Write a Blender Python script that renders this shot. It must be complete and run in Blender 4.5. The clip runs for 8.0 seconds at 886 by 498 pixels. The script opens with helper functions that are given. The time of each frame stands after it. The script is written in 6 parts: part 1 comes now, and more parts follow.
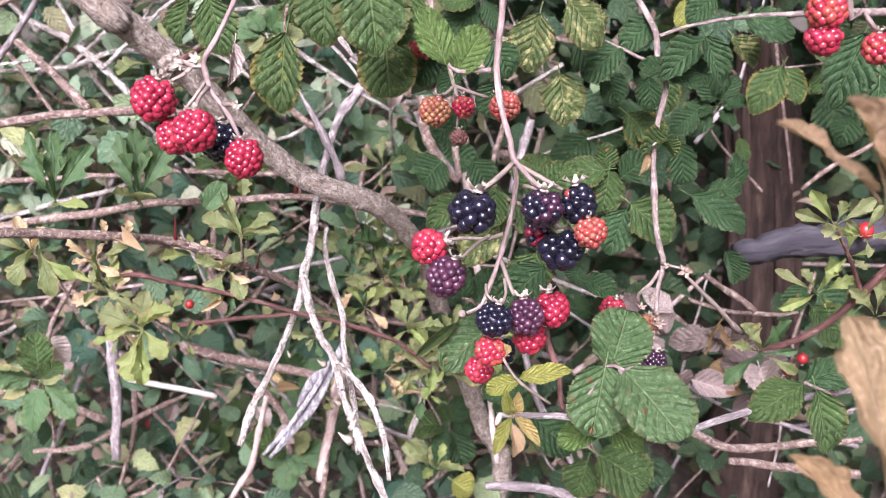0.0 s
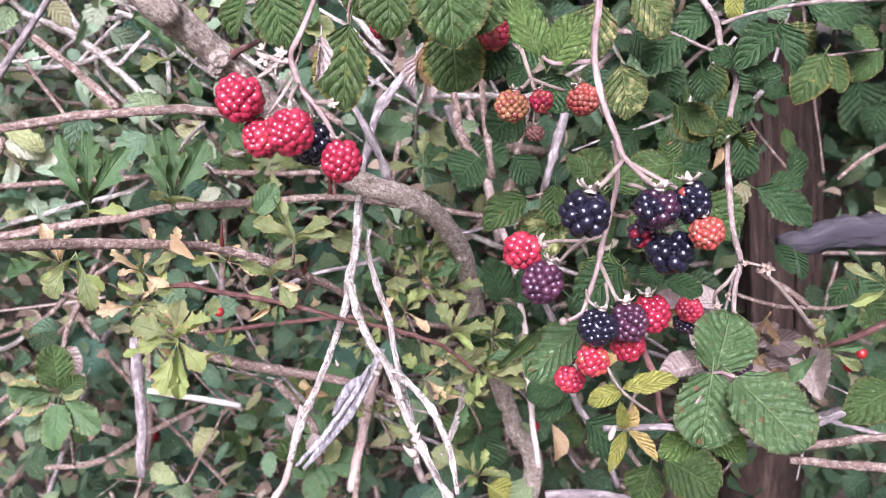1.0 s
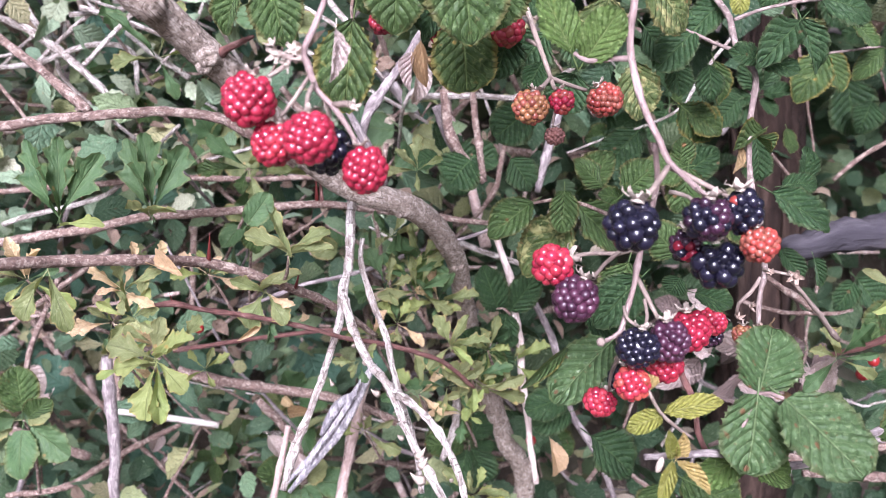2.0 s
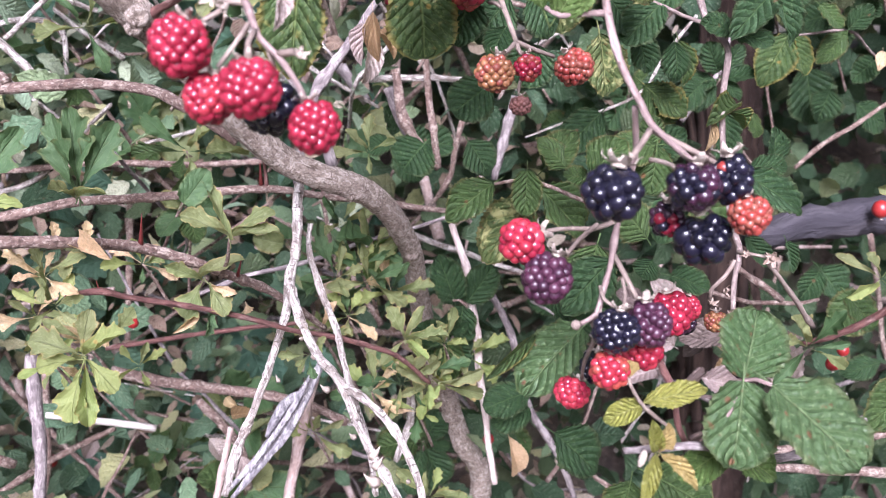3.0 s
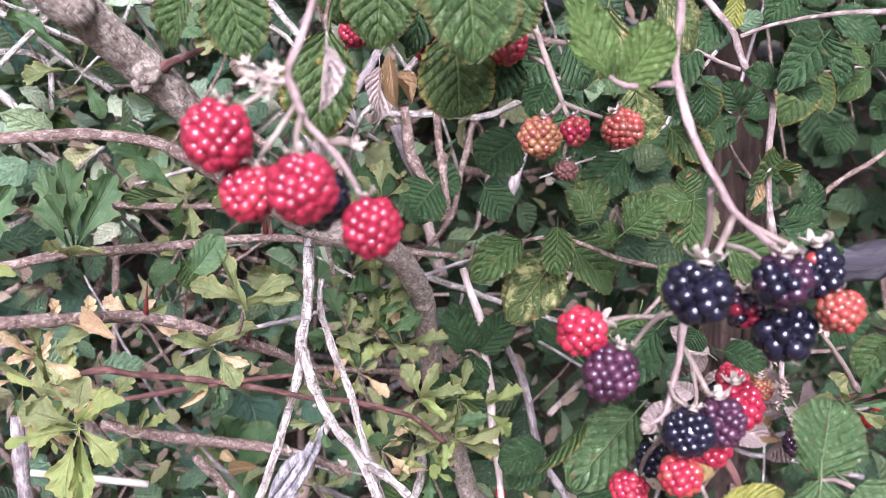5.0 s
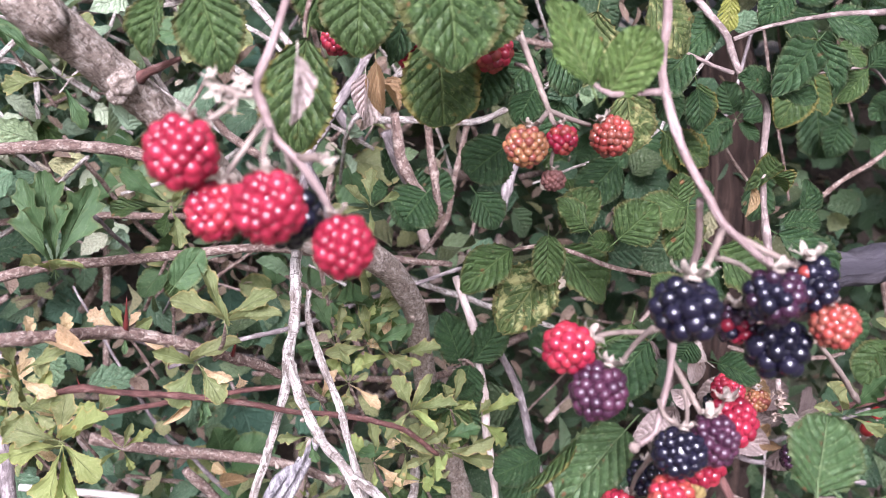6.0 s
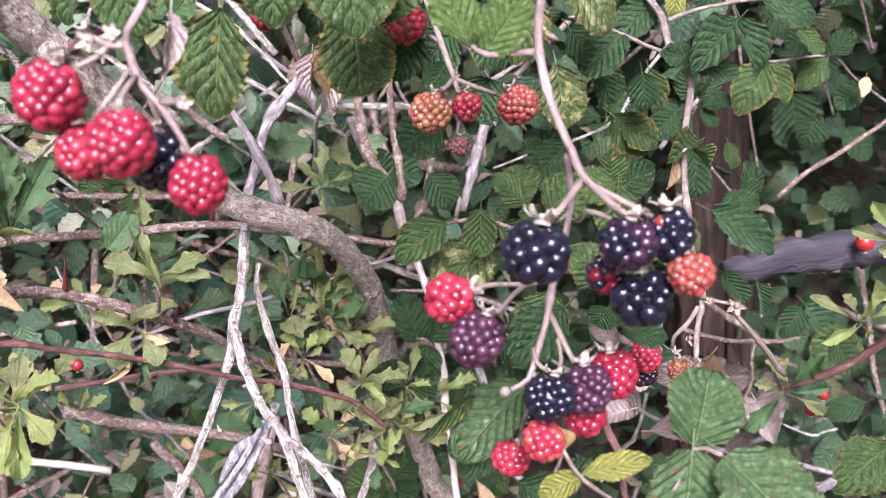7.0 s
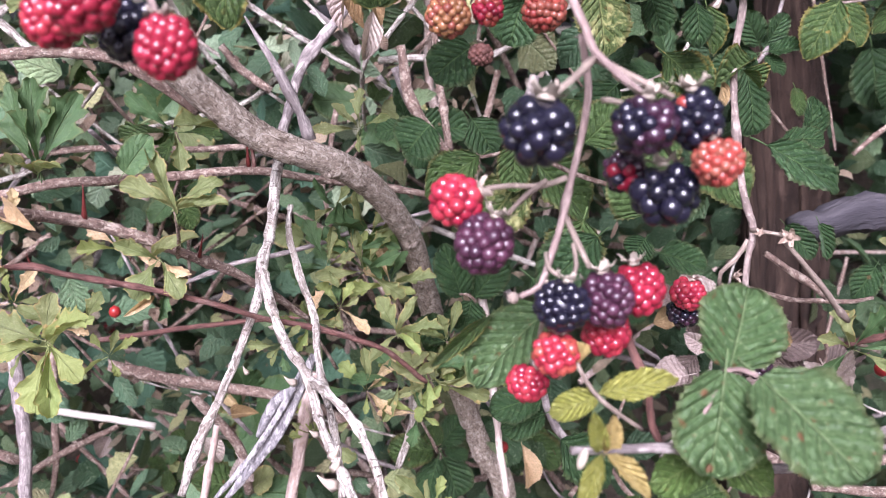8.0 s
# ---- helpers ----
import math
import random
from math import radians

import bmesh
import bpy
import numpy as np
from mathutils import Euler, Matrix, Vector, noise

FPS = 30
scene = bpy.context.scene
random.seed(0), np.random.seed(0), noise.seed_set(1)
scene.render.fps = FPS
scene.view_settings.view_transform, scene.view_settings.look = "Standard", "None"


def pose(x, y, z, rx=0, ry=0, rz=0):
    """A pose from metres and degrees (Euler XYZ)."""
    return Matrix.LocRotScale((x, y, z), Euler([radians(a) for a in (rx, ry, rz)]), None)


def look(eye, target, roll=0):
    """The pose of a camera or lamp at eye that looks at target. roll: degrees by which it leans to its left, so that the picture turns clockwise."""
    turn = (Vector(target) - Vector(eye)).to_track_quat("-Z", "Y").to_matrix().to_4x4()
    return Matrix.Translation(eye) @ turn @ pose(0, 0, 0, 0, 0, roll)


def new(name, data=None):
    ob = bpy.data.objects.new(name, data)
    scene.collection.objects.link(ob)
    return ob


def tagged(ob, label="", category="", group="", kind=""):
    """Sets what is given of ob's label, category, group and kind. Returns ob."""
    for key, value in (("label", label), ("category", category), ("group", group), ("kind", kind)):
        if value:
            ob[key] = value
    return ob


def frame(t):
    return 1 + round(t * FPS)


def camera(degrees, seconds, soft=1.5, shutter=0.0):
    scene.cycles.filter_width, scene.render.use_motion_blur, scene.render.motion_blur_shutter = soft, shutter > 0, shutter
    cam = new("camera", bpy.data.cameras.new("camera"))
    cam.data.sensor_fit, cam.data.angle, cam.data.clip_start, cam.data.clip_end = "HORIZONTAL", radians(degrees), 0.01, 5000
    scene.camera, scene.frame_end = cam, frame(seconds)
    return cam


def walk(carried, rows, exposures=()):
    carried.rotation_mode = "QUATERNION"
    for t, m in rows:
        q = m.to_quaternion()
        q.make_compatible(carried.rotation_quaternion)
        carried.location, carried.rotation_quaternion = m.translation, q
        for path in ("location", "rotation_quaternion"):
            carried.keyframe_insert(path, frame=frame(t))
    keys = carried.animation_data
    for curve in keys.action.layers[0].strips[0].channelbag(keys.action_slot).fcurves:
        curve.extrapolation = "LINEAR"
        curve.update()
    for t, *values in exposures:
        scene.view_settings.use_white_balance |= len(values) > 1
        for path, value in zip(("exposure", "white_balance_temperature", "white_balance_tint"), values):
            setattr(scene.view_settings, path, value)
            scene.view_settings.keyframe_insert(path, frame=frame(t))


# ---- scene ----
cam = camera(52.8, 8.0, 0.55)
cam.data.dof.use_dof, cam.data.dof.focus_distance, cam.data.dof.aperture_fstop = True, 0.41, 17.0
PATH = [
    (0, (0.007, 0.006, 0.805), (0.003, 1.941, 0.3), -0.0),
    (0.5, (-0.018, 0.014, 0.798), (0.026, 1.947, 0.288), -0.5),
    (1, (-0.045, 0.031, 0.804), (0.03, 1.96, 0.283), -0.6),
    (1.2, (-0.053, 0.042, 0.805), (0.032, 1.97, 0.28), -0.6),
    (2.3, (-0.07, 0.072, 0.796), (0.15, 1.991, 0.277), -0.3),
    (2.5, (-0.069, 0.079, 0.789), (0.177, 1.996, 0.274), -0.1),
    (3, (-0.07, 0.093, 0.784), (0.224, 2.003, 0.269), 0.2),
    (3.5, (-0.071, 0.107, 0.782), (0.247, 2.013, 0.268), 0.4),
    (4, (-0.071, 0.115, 0.783), (0.267, 2.019, 0.271), 0.6),
    (4.5, (-0.087, 0.123, 0.791), (0.257, 2.027, 0.287), 0.7),
    (4.7, (-0.089, 0.127, 0.796), (0.264, 2.03, 0.291), 0.8),
    (5.8, (-0.084, 0.137, 0.809), (0.267, 2.04, 0.304), -0.2),
    (6, (-0.081, 0.139, 0.804), (0.27, 2.043, 0.301), -0.0),
    (6.5, (-0.064, 0.132, 0.801), (0.286, 2.039, 0.31), 0.1),
    (7, (-0.04, 0.115, 0.791), (0.242, 2.035, 0.307), 0.0),
    (7.5, (-0.021, 0.118, 0.77), (0.125, 2.052, 0.284), -0.5),
    (8, (-0.017, 0.126, 0.757), (0.087, 2.065, 0.278), -0.8),
]
EV = 1.36
EXPOSURES = ((0, EV, 5900, 30), (1, EV, 5760, 30), (2.5, EV, 5680, 30), (4.7, EV, 5660, 30), (5.8, EV, 5780, 30), (8, EV, 5800, 30))
SKY, SUN = 0.075, 5.0
walk(cam, [(t, look(eye, target, roll)) for t, eye, target, roll in PATH], EXPOSURES)

# ---- light: an overcast sky with a broad soft sun ----
world = bpy.data.worlds.new("overcast_sky")
scene.world = world
world.use_nodes = True
wn, wl = world.node_tree.nodes, world.node_tree.links
wn.clear()
sky = wn.new("ShaderNodeTexSky")
sky.sky_type = "NISHITA"
sky.sun_disc = False
sky.sun_elevation, sky.sun_rotation = radians(36), radians(190)
sky.air_density, sky.dust_density, sky.ozone_density = 1.0, 6.0, 0.6
haze = wn.new("ShaderNodeHueSaturation")
haze.inputs["Saturation"].default_value = 0.35
bg = wn.new("ShaderNodeBackground")
bg.inputs["Strength"].default_value = SKY
wo = wn.new("ShaderNodeOutputWorld")
wl.new(sky.outputs[0], haze.inputs["Color"])
wl.new(haze.outputs[0], bg.inputs["Color"])
wl.new(bg.outputs[0], wo.inputs[0])

sun = new("sun", bpy.data.lights.new("sun", "SUN"))
sun.data.energy, sun.data.angle, sun.data.color = SUN, radians(30), (1.0, 0.985, 0.96)
sun.matrix_world = look((-0.7, -3.4, 3.5), (0, 0.5, 0.6))


# ---- materials ----
def material(name):
    m = bpy.data.materials.new(name)
    m.use_nodes = True
    n, l = m.node_tree.nodes, m.node_tree.links
    b = n["Principled BSDF"]
    return m, n, l, b


def math_node(n, l, op, a, b=None, clamp=False):
    k = n.new("ShaderNodeMath")
    k.operation, k.use_clamp = op, clamp
    for i, v in enumerate((a, b)):
        if v is None:
            continue
        if isinstance(v, (int, float)):
            k.inputs[i].default_value = v
        else:
            l.new(v, k.inputs[i])
    return k.outputs[0]


def mix(n, l, fac, a, b, kind="MIX"):
    k = n.new("ShaderNodeMix")
    k.data_type, k.blend_type = "RGBA", kind
    for i, v in ((0, fac), (6, a), (7, b)):
        if isinstance(v, (int, float)):
            k.inputs[i].default_value = v
        elif isinstance(v, tuple):
            k.inputs[i].default_value = (*v, 1)
        else:
            l.new(v, k.inputs[i])
    return k.outputs[2]


def ramp(n, l, fac, stops):
    k = n.new("ShaderNodeValToRGB")
    e = k.color_ramp.elements
    while len(e) < len(stops):
        e.new(0.5)
    for el, (p, c) in zip(e, stops):
        el.position, el.color = p, ((c, c, c, 1) if isinstance(c, (int, float)) else (*c, 1))
    l.new(fac, k.inputs[0])
    return k.outputs[0]


def noise_tex(n, l, vec, scale, detail=3.0, rough=0.6, distort=0.0):
    k = n.new("ShaderNodeTexNoise")
    k.inputs["Scale"].default_value, k.inputs["Detail"].default_value = scale, detail
    k.inputs["Roughness"].default_value, k.inputs["Distortion"].default_value = rough, distort
    if vec is not None:
        l.new(vec, k.inputs["Vector"])
    return k.outputs["Fac"]


def stretched(n, l, vec, sx, sy, sz):
    k = n.new("ShaderNodeMapping")
    k.inputs["Scale"].default_value = (sx, sy, sz)
    l.new(vec, k.inputs["Vector"])
    return k.outputs[0]


def bump(n, l, b, height, strength, distance):
    k = n.new("ShaderNodeBump")
    k.inputs["Strength"].default_value, k.inputs["Distance"].default_value = strength, distance
    l.new(height, k.inputs["Height"])
    l.new(k.outputs[0], b.inputs["Normal"])


def leaf_material(name, dark, light, vein, spot, spots, veins=7.0, slope=0.32, gloss=0.5, thin=0.22, edge=0.0, blotch=None, blotches=0.62, crinkle=0.6, ribs=0.55, island=None, mottle=1.0):
    """A leaf blade: green that varies from leaf to leaf, pale veins, a puckered net between them, brown disease spots, a worn rim."""
    m, n, l, b = material(name)
    uv = n.new("ShaderNodeUVMap").outputs[0]
    sep = n.new("ShaderNodeSeparateXYZ")
    l.new(uv, sep.inputs[0])
    geo = n.new("ShaderNodeNewGeometry").outputs["Position"]
    info = n.new("ShaderNodeObjectInfo").outputs["Random"]
    tone = noise_tex(n, l, geo, 95.0, 4.0)
    fine = noise_tex(n, l, geo, 900.0, 4.0, 0.7)
    across = math_node(n, l, "ABSOLUTE", math_node(n, l, "SUBTRACT", math_node(n, l, "MULTIPLY", sep.outputs[0], 2.0), 1.0))
    run = math_node(n, l, "SUBTRACT", math_node(n, l, "MULTIPLY", sep.outputs[1], veins), math_node(n, l, "MULTIPLY", across, slope * veins))
    run = math_node(n, l, "ADD", run, math_node(n, l, "MULTIPLY", math_node(n, l, "SUBTRACT", tone, 0.5), 0.25))
    saw = math_node(n, l, "ABSOLUTE", math_node(n, l, "SUBTRACT", math_node(n, l, "FRACT", run), 0.5))
    side = math_node(n, l, "MULTIPLY", math_node(n, l, "SUBTRACT", saw, 0.425), 13.0, True)
    mid = math_node(n, l, "MULTIPLY", math_node(n, l, "SUBTRACT", 0.055, across), 24.0, True)
    fade = math_node(n, l, "SUBTRACT", 0.95, math_node(n, l, "MULTIPLY", across, 0.55))
    vein_mask = math_node(n, l, "MAXIMUM", math_node(n, l, "MULTIPLY", side, fade), mid, True)
    net = n.new("ShaderNodeTexVoronoi")
    net.feature = "SMOOTH_F1"
    net.inputs["Scale"].default_value = 2.3
    ladder = n.new("ShaderNodeCombineXYZ")
    for k, v in enumerate((math_node(n, l, "ADD", run, fine), math_node(n, l, "ADD", math_node(n, l, "MULTIPLY", sep.outputs[0], 7.0), fine), math_node(n, l, "MULTIPLY", info, 50.0))):
        l.new(v, ladder.inputs[k])
    l.new(ladder.outputs[0], net.inputs["Vector"])
    pucker = math_node(n, l, "MULTIPLY", net.outputs["Distance"], 1.3, True)
    body = mix(n, l, ramp(n, l, tone, ((0.32, 0.0), (0.68, 1.0))), dark, light)
    if island:
        own = ramp(n, l, n.new("ShaderNodeNewGeometry").outputs["Random Per Island"], island)
        body = mix(n, l, 0.75, body, own)
        vein = mix(n, l, 0.5, own, vein)
        pale = mix(n, l, 0.5, own, (0.4, 0.45, 0.3))
    else:
        body = mix(n, l, math_node(n, l, "MULTIPLY", info, 0.55), body, (light[0] * 1.15, light[1] * 0.98, light[2] * 1.15))
        pale = (vein[0] * 1.25, vein[1] * 1.2, vein[2] * 1.3)
    body = mix(n, l, math_node(n, l, "MULTIPLY", ramp(n, l, fine, ((0.40, 1.0), (0.54, 0.0))), 0.6 * mottle), body, (dark[0] * 0.55, dark[1] * 0.55, dark[2] * 0.55))
    body = mix(n, l, math_node(n, l, "MULTIPLY", pucker, 0.45 * crinkle), body, vein)
    if blotch:
        big = noise_tex(n, l, geo, 160.0, 4.0, 0.65, 0.4)
        body = mix(n, l, ramp(n, l, big, ((blotches - 0.06, 0.0), (blotches + 0.05, 1.0))), body, blotch)
    body = mix(n, l, math_node(n, l, "MULTIPLY", vein_mask, 0.72 * (0.35 + 0.65 * mottle)), body, vein)
    # Pale stippling of the blade; it also paints in small white glints.
    fleck = noise_tex(n, l, geo, 620.0, 3.0, 0.6)
    body = mix(n, l, math_node(n, l, "MULTIPLY", ramp(n, l, fleck, ((0.59, 0.0), (0.66, 1.0))), 0.6 * mottle), body, pale)
    cell = n.new("ShaderNodeTexVoronoi")
    cell.inputs["Scale"].default_value = 150.0
    l.new(geo, cell.inputs["Vector"])
    near = ramp(n, l, math_node(n, l, "ADD", cell.outputs["Distance"], math_node(n, l, "MULTIPLY", fine, 0.15)), ((0.22, 1.0), (0.30, 0.0)))
    keep = n.new("ShaderNodeSeparateColor")
    l.new(cell.outputs["Color"], keep.inputs[0])
    few = math_node(n, l, "LESS_THAN", keep.outputs[0], spots)
    body = mix(n, l, math_node(n, l, "MULTIPLY", math_node(n, l, "MULTIPLY", near, few), 0.85), body, spot)
    speck = noise_tex(n, l, geo, 330.0, 2.0, 0.5)
    body = mix(n, l, math_node(n, l, "MULTIPLY", ramp(n, l, speck, ((0.66, 0.0), (0.72, 1.0))), min(1.0, spots * 2.0)), body, spot)
    if edge:
        rim = math_node(n, l, "MULTIPLY", math_node(n, l, "SUBTRACT", math_node(n, l, "ADD", across, math_node(n, l, "MULTIPLY", tone, 0.3)), 1.0), 9.0, True)
        body = mix(n, l, math_node(n, l, "MULTIPLY", rim, edge), body, spot)
    l.new(body, b.inputs["Base Color"])
    l.new(ramp(n, l, fine, ((0.3, gloss - 0.16), (0.7, gloss + 0.12))), b.inputs["Roughness"])
    b.inputs["Specular IOR Level"].default_value = 0.22
    pillow = math_node(n, l, "MULTIPLY", math_node(n, l, "MULTIPLY", saw, saw), 4.0)
    height = math_node(n, l, "SUBTRACT", math_node(n, l, "SUBTRACT", math_node(n, l, "MULTIPLY", fine, 0.3), math_node(n, l, "MULTIPLY", pillow, ribs)), math_node(n, l, "ADD", math_node(n, l, "MULTIPLY", pucker, crinkle), math_node(n, l, "MULTIPLY", mid, 0.6)))
    bump(n, l, b, height, 0.9, 0.0018)
    glow = n.new("ShaderNodeBsdfTranslucent")
    l.new(mix(n, l, 0.35, body, (light[0] * 2.2, light[1] * 2.0, light[2] * 0.8)), glow.inputs["Color"])
    both = n.new("ShaderNodeMixShader")
    both.inputs[0].default_value = thin
    l.new(b.outputs[0], both.inputs[1])
    l.new(glow.outputs[0], both.inputs[2])
    l.new(both.outputs[0], n["Material Output"].inputs["Surface"])
    return m


def bark_material(name, dark, mid, pale, scale=260.0, patch=(0.5, 0.62), rough=0.85, relief=0.6, along=(1, 1, 0.3), crack=0.6, pits=0.0):
    """Bark or dry wood: fibre and cracks that run along the stem, and lichen or weathered patches."""
    m, n, l, b = material(name)
    flow = n.new("ShaderNodeAttribute")
    flow.attribute_name = "grain"
    obj = flow.outputs["Vector"]
    vec = stretched(n, l, obj, *along)
    streak = stretched(n, l, obj, along[0], along[1], along[2] * 0.4)
    fibre = noise_tex(n, l, streak, scale * 2.6, 5.0, 0.7, 0.3)
    body = mix(n, l, ramp(n, l, noise_tex(n, l, vec, scale, 4.0), ((0.3, 0.0), (0.7, 1.0))), dark, mid)
    body = mix(n, l, ramp(n, l, noise_tex(n, l, vec, scale * 0.6, 5.0, 0.7, 0.5), ((patch[0], 0.0), (patch[1], 1.0))), body, pale)
    body = mix(n, l, ramp(n, l, fibre, ((0.38, crack), (0.48, 0.0))), body, dark)
    scar = noise_tex(n, l, obj, scale * 0.35, 3.0, 0.6)
    body = mix(n, l, ramp(n, l, scar, ((0.62, 0.0), (0.68, 0.5))), body, (dark[0] * 0.8, dark[1] * 0.75, dark[2] * 0.7))
    cut = None
    if pits:
        ring = noise_tex(n, l, stretched(n, l, obj, 0.35, 0.35, 1.3), scale * 1.1, 3.0, 0.6, 0.6)
        furrow = noise_tex(n, l, stretched(n, l, obj, 1.4, 1.4, 0.35), scale * 0.8, 3.0, 0.6, 1.2)
        fleck = noise_tex(n, l, obj, scale * 1.3, 2.0, 0.5)
        body = mix(n, l, ramp(n, l, fleck, ((0.60, 0.0), (0.68, 0.7))), body, pale)
        cut = math_node(n, l, "MAXIMUM", ramp(n, l, ring, ((0.34, 1.0), (0.41, 0.0))), ramp(n, l, furrow, ((0.35, 1.0), (0.41, 0.0))))
        body = mix(n, l, math_node(n, l, "MULTIPLY", cut, pits), body, (dark[0] * 0.6, dark[1] * 0.55, dark[2] * 0.5))
    l.new(body, b.inputs["Base Color"])
    b.inputs["Roughness"].default_value = rough
    b.inputs["Specular IOR Level"].default_value = 0.25
    flakes = noise_tex(n, l, vec, scale * 1.1, 5.0, 0.75, 0.8)
    height = math_node(n, l, "ADD", math_node(n, l, "MULTIPLY", fibre, 0.6), flakes)
    if cut is not None:
        height = math_node(n, l, "SUBTRACT", height, math_node(n, l, "MULTIPLY", cut, 0.5))
    bump(n, l, b, height, relief, 0.003)
    return m


def fruit_material(name, a, c, gloss, coat=0.3, soft=0.0, dull=0.0):
    m, n, l, b = material(name)
    info = n.new("ShaderNodeObjectInfo").outputs["Random"]
    geo = n.new("ShaderNodeNewGeometry").outputs["Position"]
    mottle = noise_tex(n, l, geo, 420.0, 3.0)
    body = mix(n, l, info, a, c)
    body = mix(n, l, math_node(n, l, "MULTIPLY", mottle, 0.4), body, (a[0] * 0.6, a[1] * 0.6, a[2] * 0.6))
    l.new(body, b.inputs["Base Color"])
    l.new(ramp(n, l, noise_tex(n, l, geo, 1500.0, 2.0), ((0.3, gloss), (0.7, gloss + 0.1 + dull))), b.inputs["Roughness"])
    b.inputs["Coat Weight"].default_value = coat
    b.inputs["Coat Roughness"].default_value = 0.08
    b.inputs["Coat IOR"].default_value = 1.45
    b.inputs["Specular IOR Level"].default_value = 0.42
    b.inputs["Subsurface Weight"].default_value = soft
    b.inputs["Subsurface Radius"].default_value = (0.002, 0.0006, 0.0005)
    b.inputs["Subsurface Scale"].default_value = 1.0
    return m


GREEN = leaf_material("bramble_leaf_green", (0.01344, 0.03528, 0.00924), (0.03864, 0.07896, 0.01848), (0.1092, 0.1638, 0.05712), (0.18, 0.09, 0.04), 0.10, edge=0.25)
DEEP = leaf_material("bramble_leaf_dark", (0.0085, 0.0295, 0.0105), (0.0245, 0.0630, 0.0215), (0.074, 0.127, 0.048), (0.13, 0.08, 0.04), 0.06, edge=0.15)
BRIGHT = leaf_material("bramble_leaf_fresh", (0.032, 0.072, 0.014), (0.068, 0.13, 0.026), (0.18, 0.245, 0.085), (0.22, 0.14, 0.05), 0.05)
BIG = leaf_material("bramble_leaf_weathered", (0.026, 0.062, 0.020), (0.053, 0.104, 0.035), (0.125, 0.18, 0.078), (0.12, 0.05, 0.025), 0.30, edge=0.15, gloss=0.45, crinkle=0.4)
SICK = leaf_material("bramble_leaf_blotched", (0.018, 0.042, 0.010), (0.042, 0.078, 0.018), (0.17, 0.19, 0.07), (0.16, 0.075, 0.03), 0.25, blotch=(0.25, 0.25, 0.10), blotches=0.575, edge=0.25)
WORN = leaf_material("bramble_leaf_speckled", (0.012, 0.036, 0.010), (0.036, 0.076, 0.018), (0.12, 0.165, 0.055), (0.22, 0.16, 0.04), 0.14, blotch=(0.16, 0.17, 0.05), blotches=0.66, edge=0.55)
LEMON = leaf_material("bramble_leaf_yellow", (0.15, 0.18, 0.025), (0.26, 0.28, 0.05), (0.42, 0.43, 0.16), (0.3, 0.16, 0.05), 0.04, thin=0.3, crinkle=0.5)
STRAW = leaf_material("bramble_leaf_withered", (0.30, 0.22, 0.06), (0.48, 0.38, 0.14), (0.5, 0.42, 0.2), (0.22, 0.11, 0.05), 0.12, thin=0.25)
HAW = leaf_material("hawthorn_leaf_green", (0.080, 0.110, 0.034), (0.172, 0.205, 0.080), (0.33, 0.35, 0.18), (0.36, 0.25, 0.10), 0.06, veins=5.0, slope=0.5, crinkle=0.06, ribs=0.1, edge=0.5, thin=0.3, mottle=0.45)
HAWDARK = leaf_material("hawthorn_leaf_dark", (0.030, 0.072, 0.026), (0.062, 0.118, 0.044), (0.14, 0.20, 0.085), (0.2, 0.14, 0.05), 0.05, veins=5.0, slope=0.5, crinkle=0.06, ribs=0.1, thin=0.25, edge=0.2, mottle=0.45)
HAWLIME = leaf_material("hawthorn_leaf_lime", (0.115, 0.165, 0.042), (0.215, 0.27, 0.085), (0.36, 0.40, 0.17), (0.36, 0.24, 0.08), 0.05, veins=5.0, slope=0.5, crinkle=0.06, ribs=0.1, thin=0.3, edge=0.35, mottle=0.3)
HAWBROWN = leaf_material("hawthorn_leaf_dead", (0.15, 0.095, 0.045), (0.30, 0.21, 0.10), (0.40, 0.30, 0.16), (0.13, 0.075, 0.04), 0.1, veins=5.0, slope=0.5, crinkle=0.35, ribs=0.15, thin=0.2)
HAWOLIVE = leaf_material("hawthorn_leaf_olive", (0.15, 0.098, 0.048), (0.29, 0.205, 0.11), (0.38, 0.29, 0.17), (0.12, 0.07, 0.035), 0.1, veins=5.0, slope=0.5, crinkle=0.35, ribs=0.15, thin=0.25)
HAWGOLD = leaf_material("hawthorn_leaf_gold", (0.36, 0.25, 0.11), (0.58, 0.46, 0.26), (0.6, 0.5, 0.32), (0.3, 0.16, 0.06), 0.14, veins=5.0, slope=0.5, crinkle=0.35, ribs=0.15, thin=0.25)
SCARLETLEAF = leaf_material("scarlet_dead_leaf", (0.26, 0.03, 0.025), (0.40, 0.06, 0.045), (0.45, 0.16, 0.11), (0.16, 0.04, 0.03), 0.08, veins=5.0, thin=0.25)
PAPER = leaf_material("bramble_leaf_bleached", (0.23, 0.175, 0.15), (0.48, 0.41, 0.35), (0.58, 0.51, 0.44), (0.18, 0.11, 0.09), 0.1, thin=0.15, gloss=0.6)

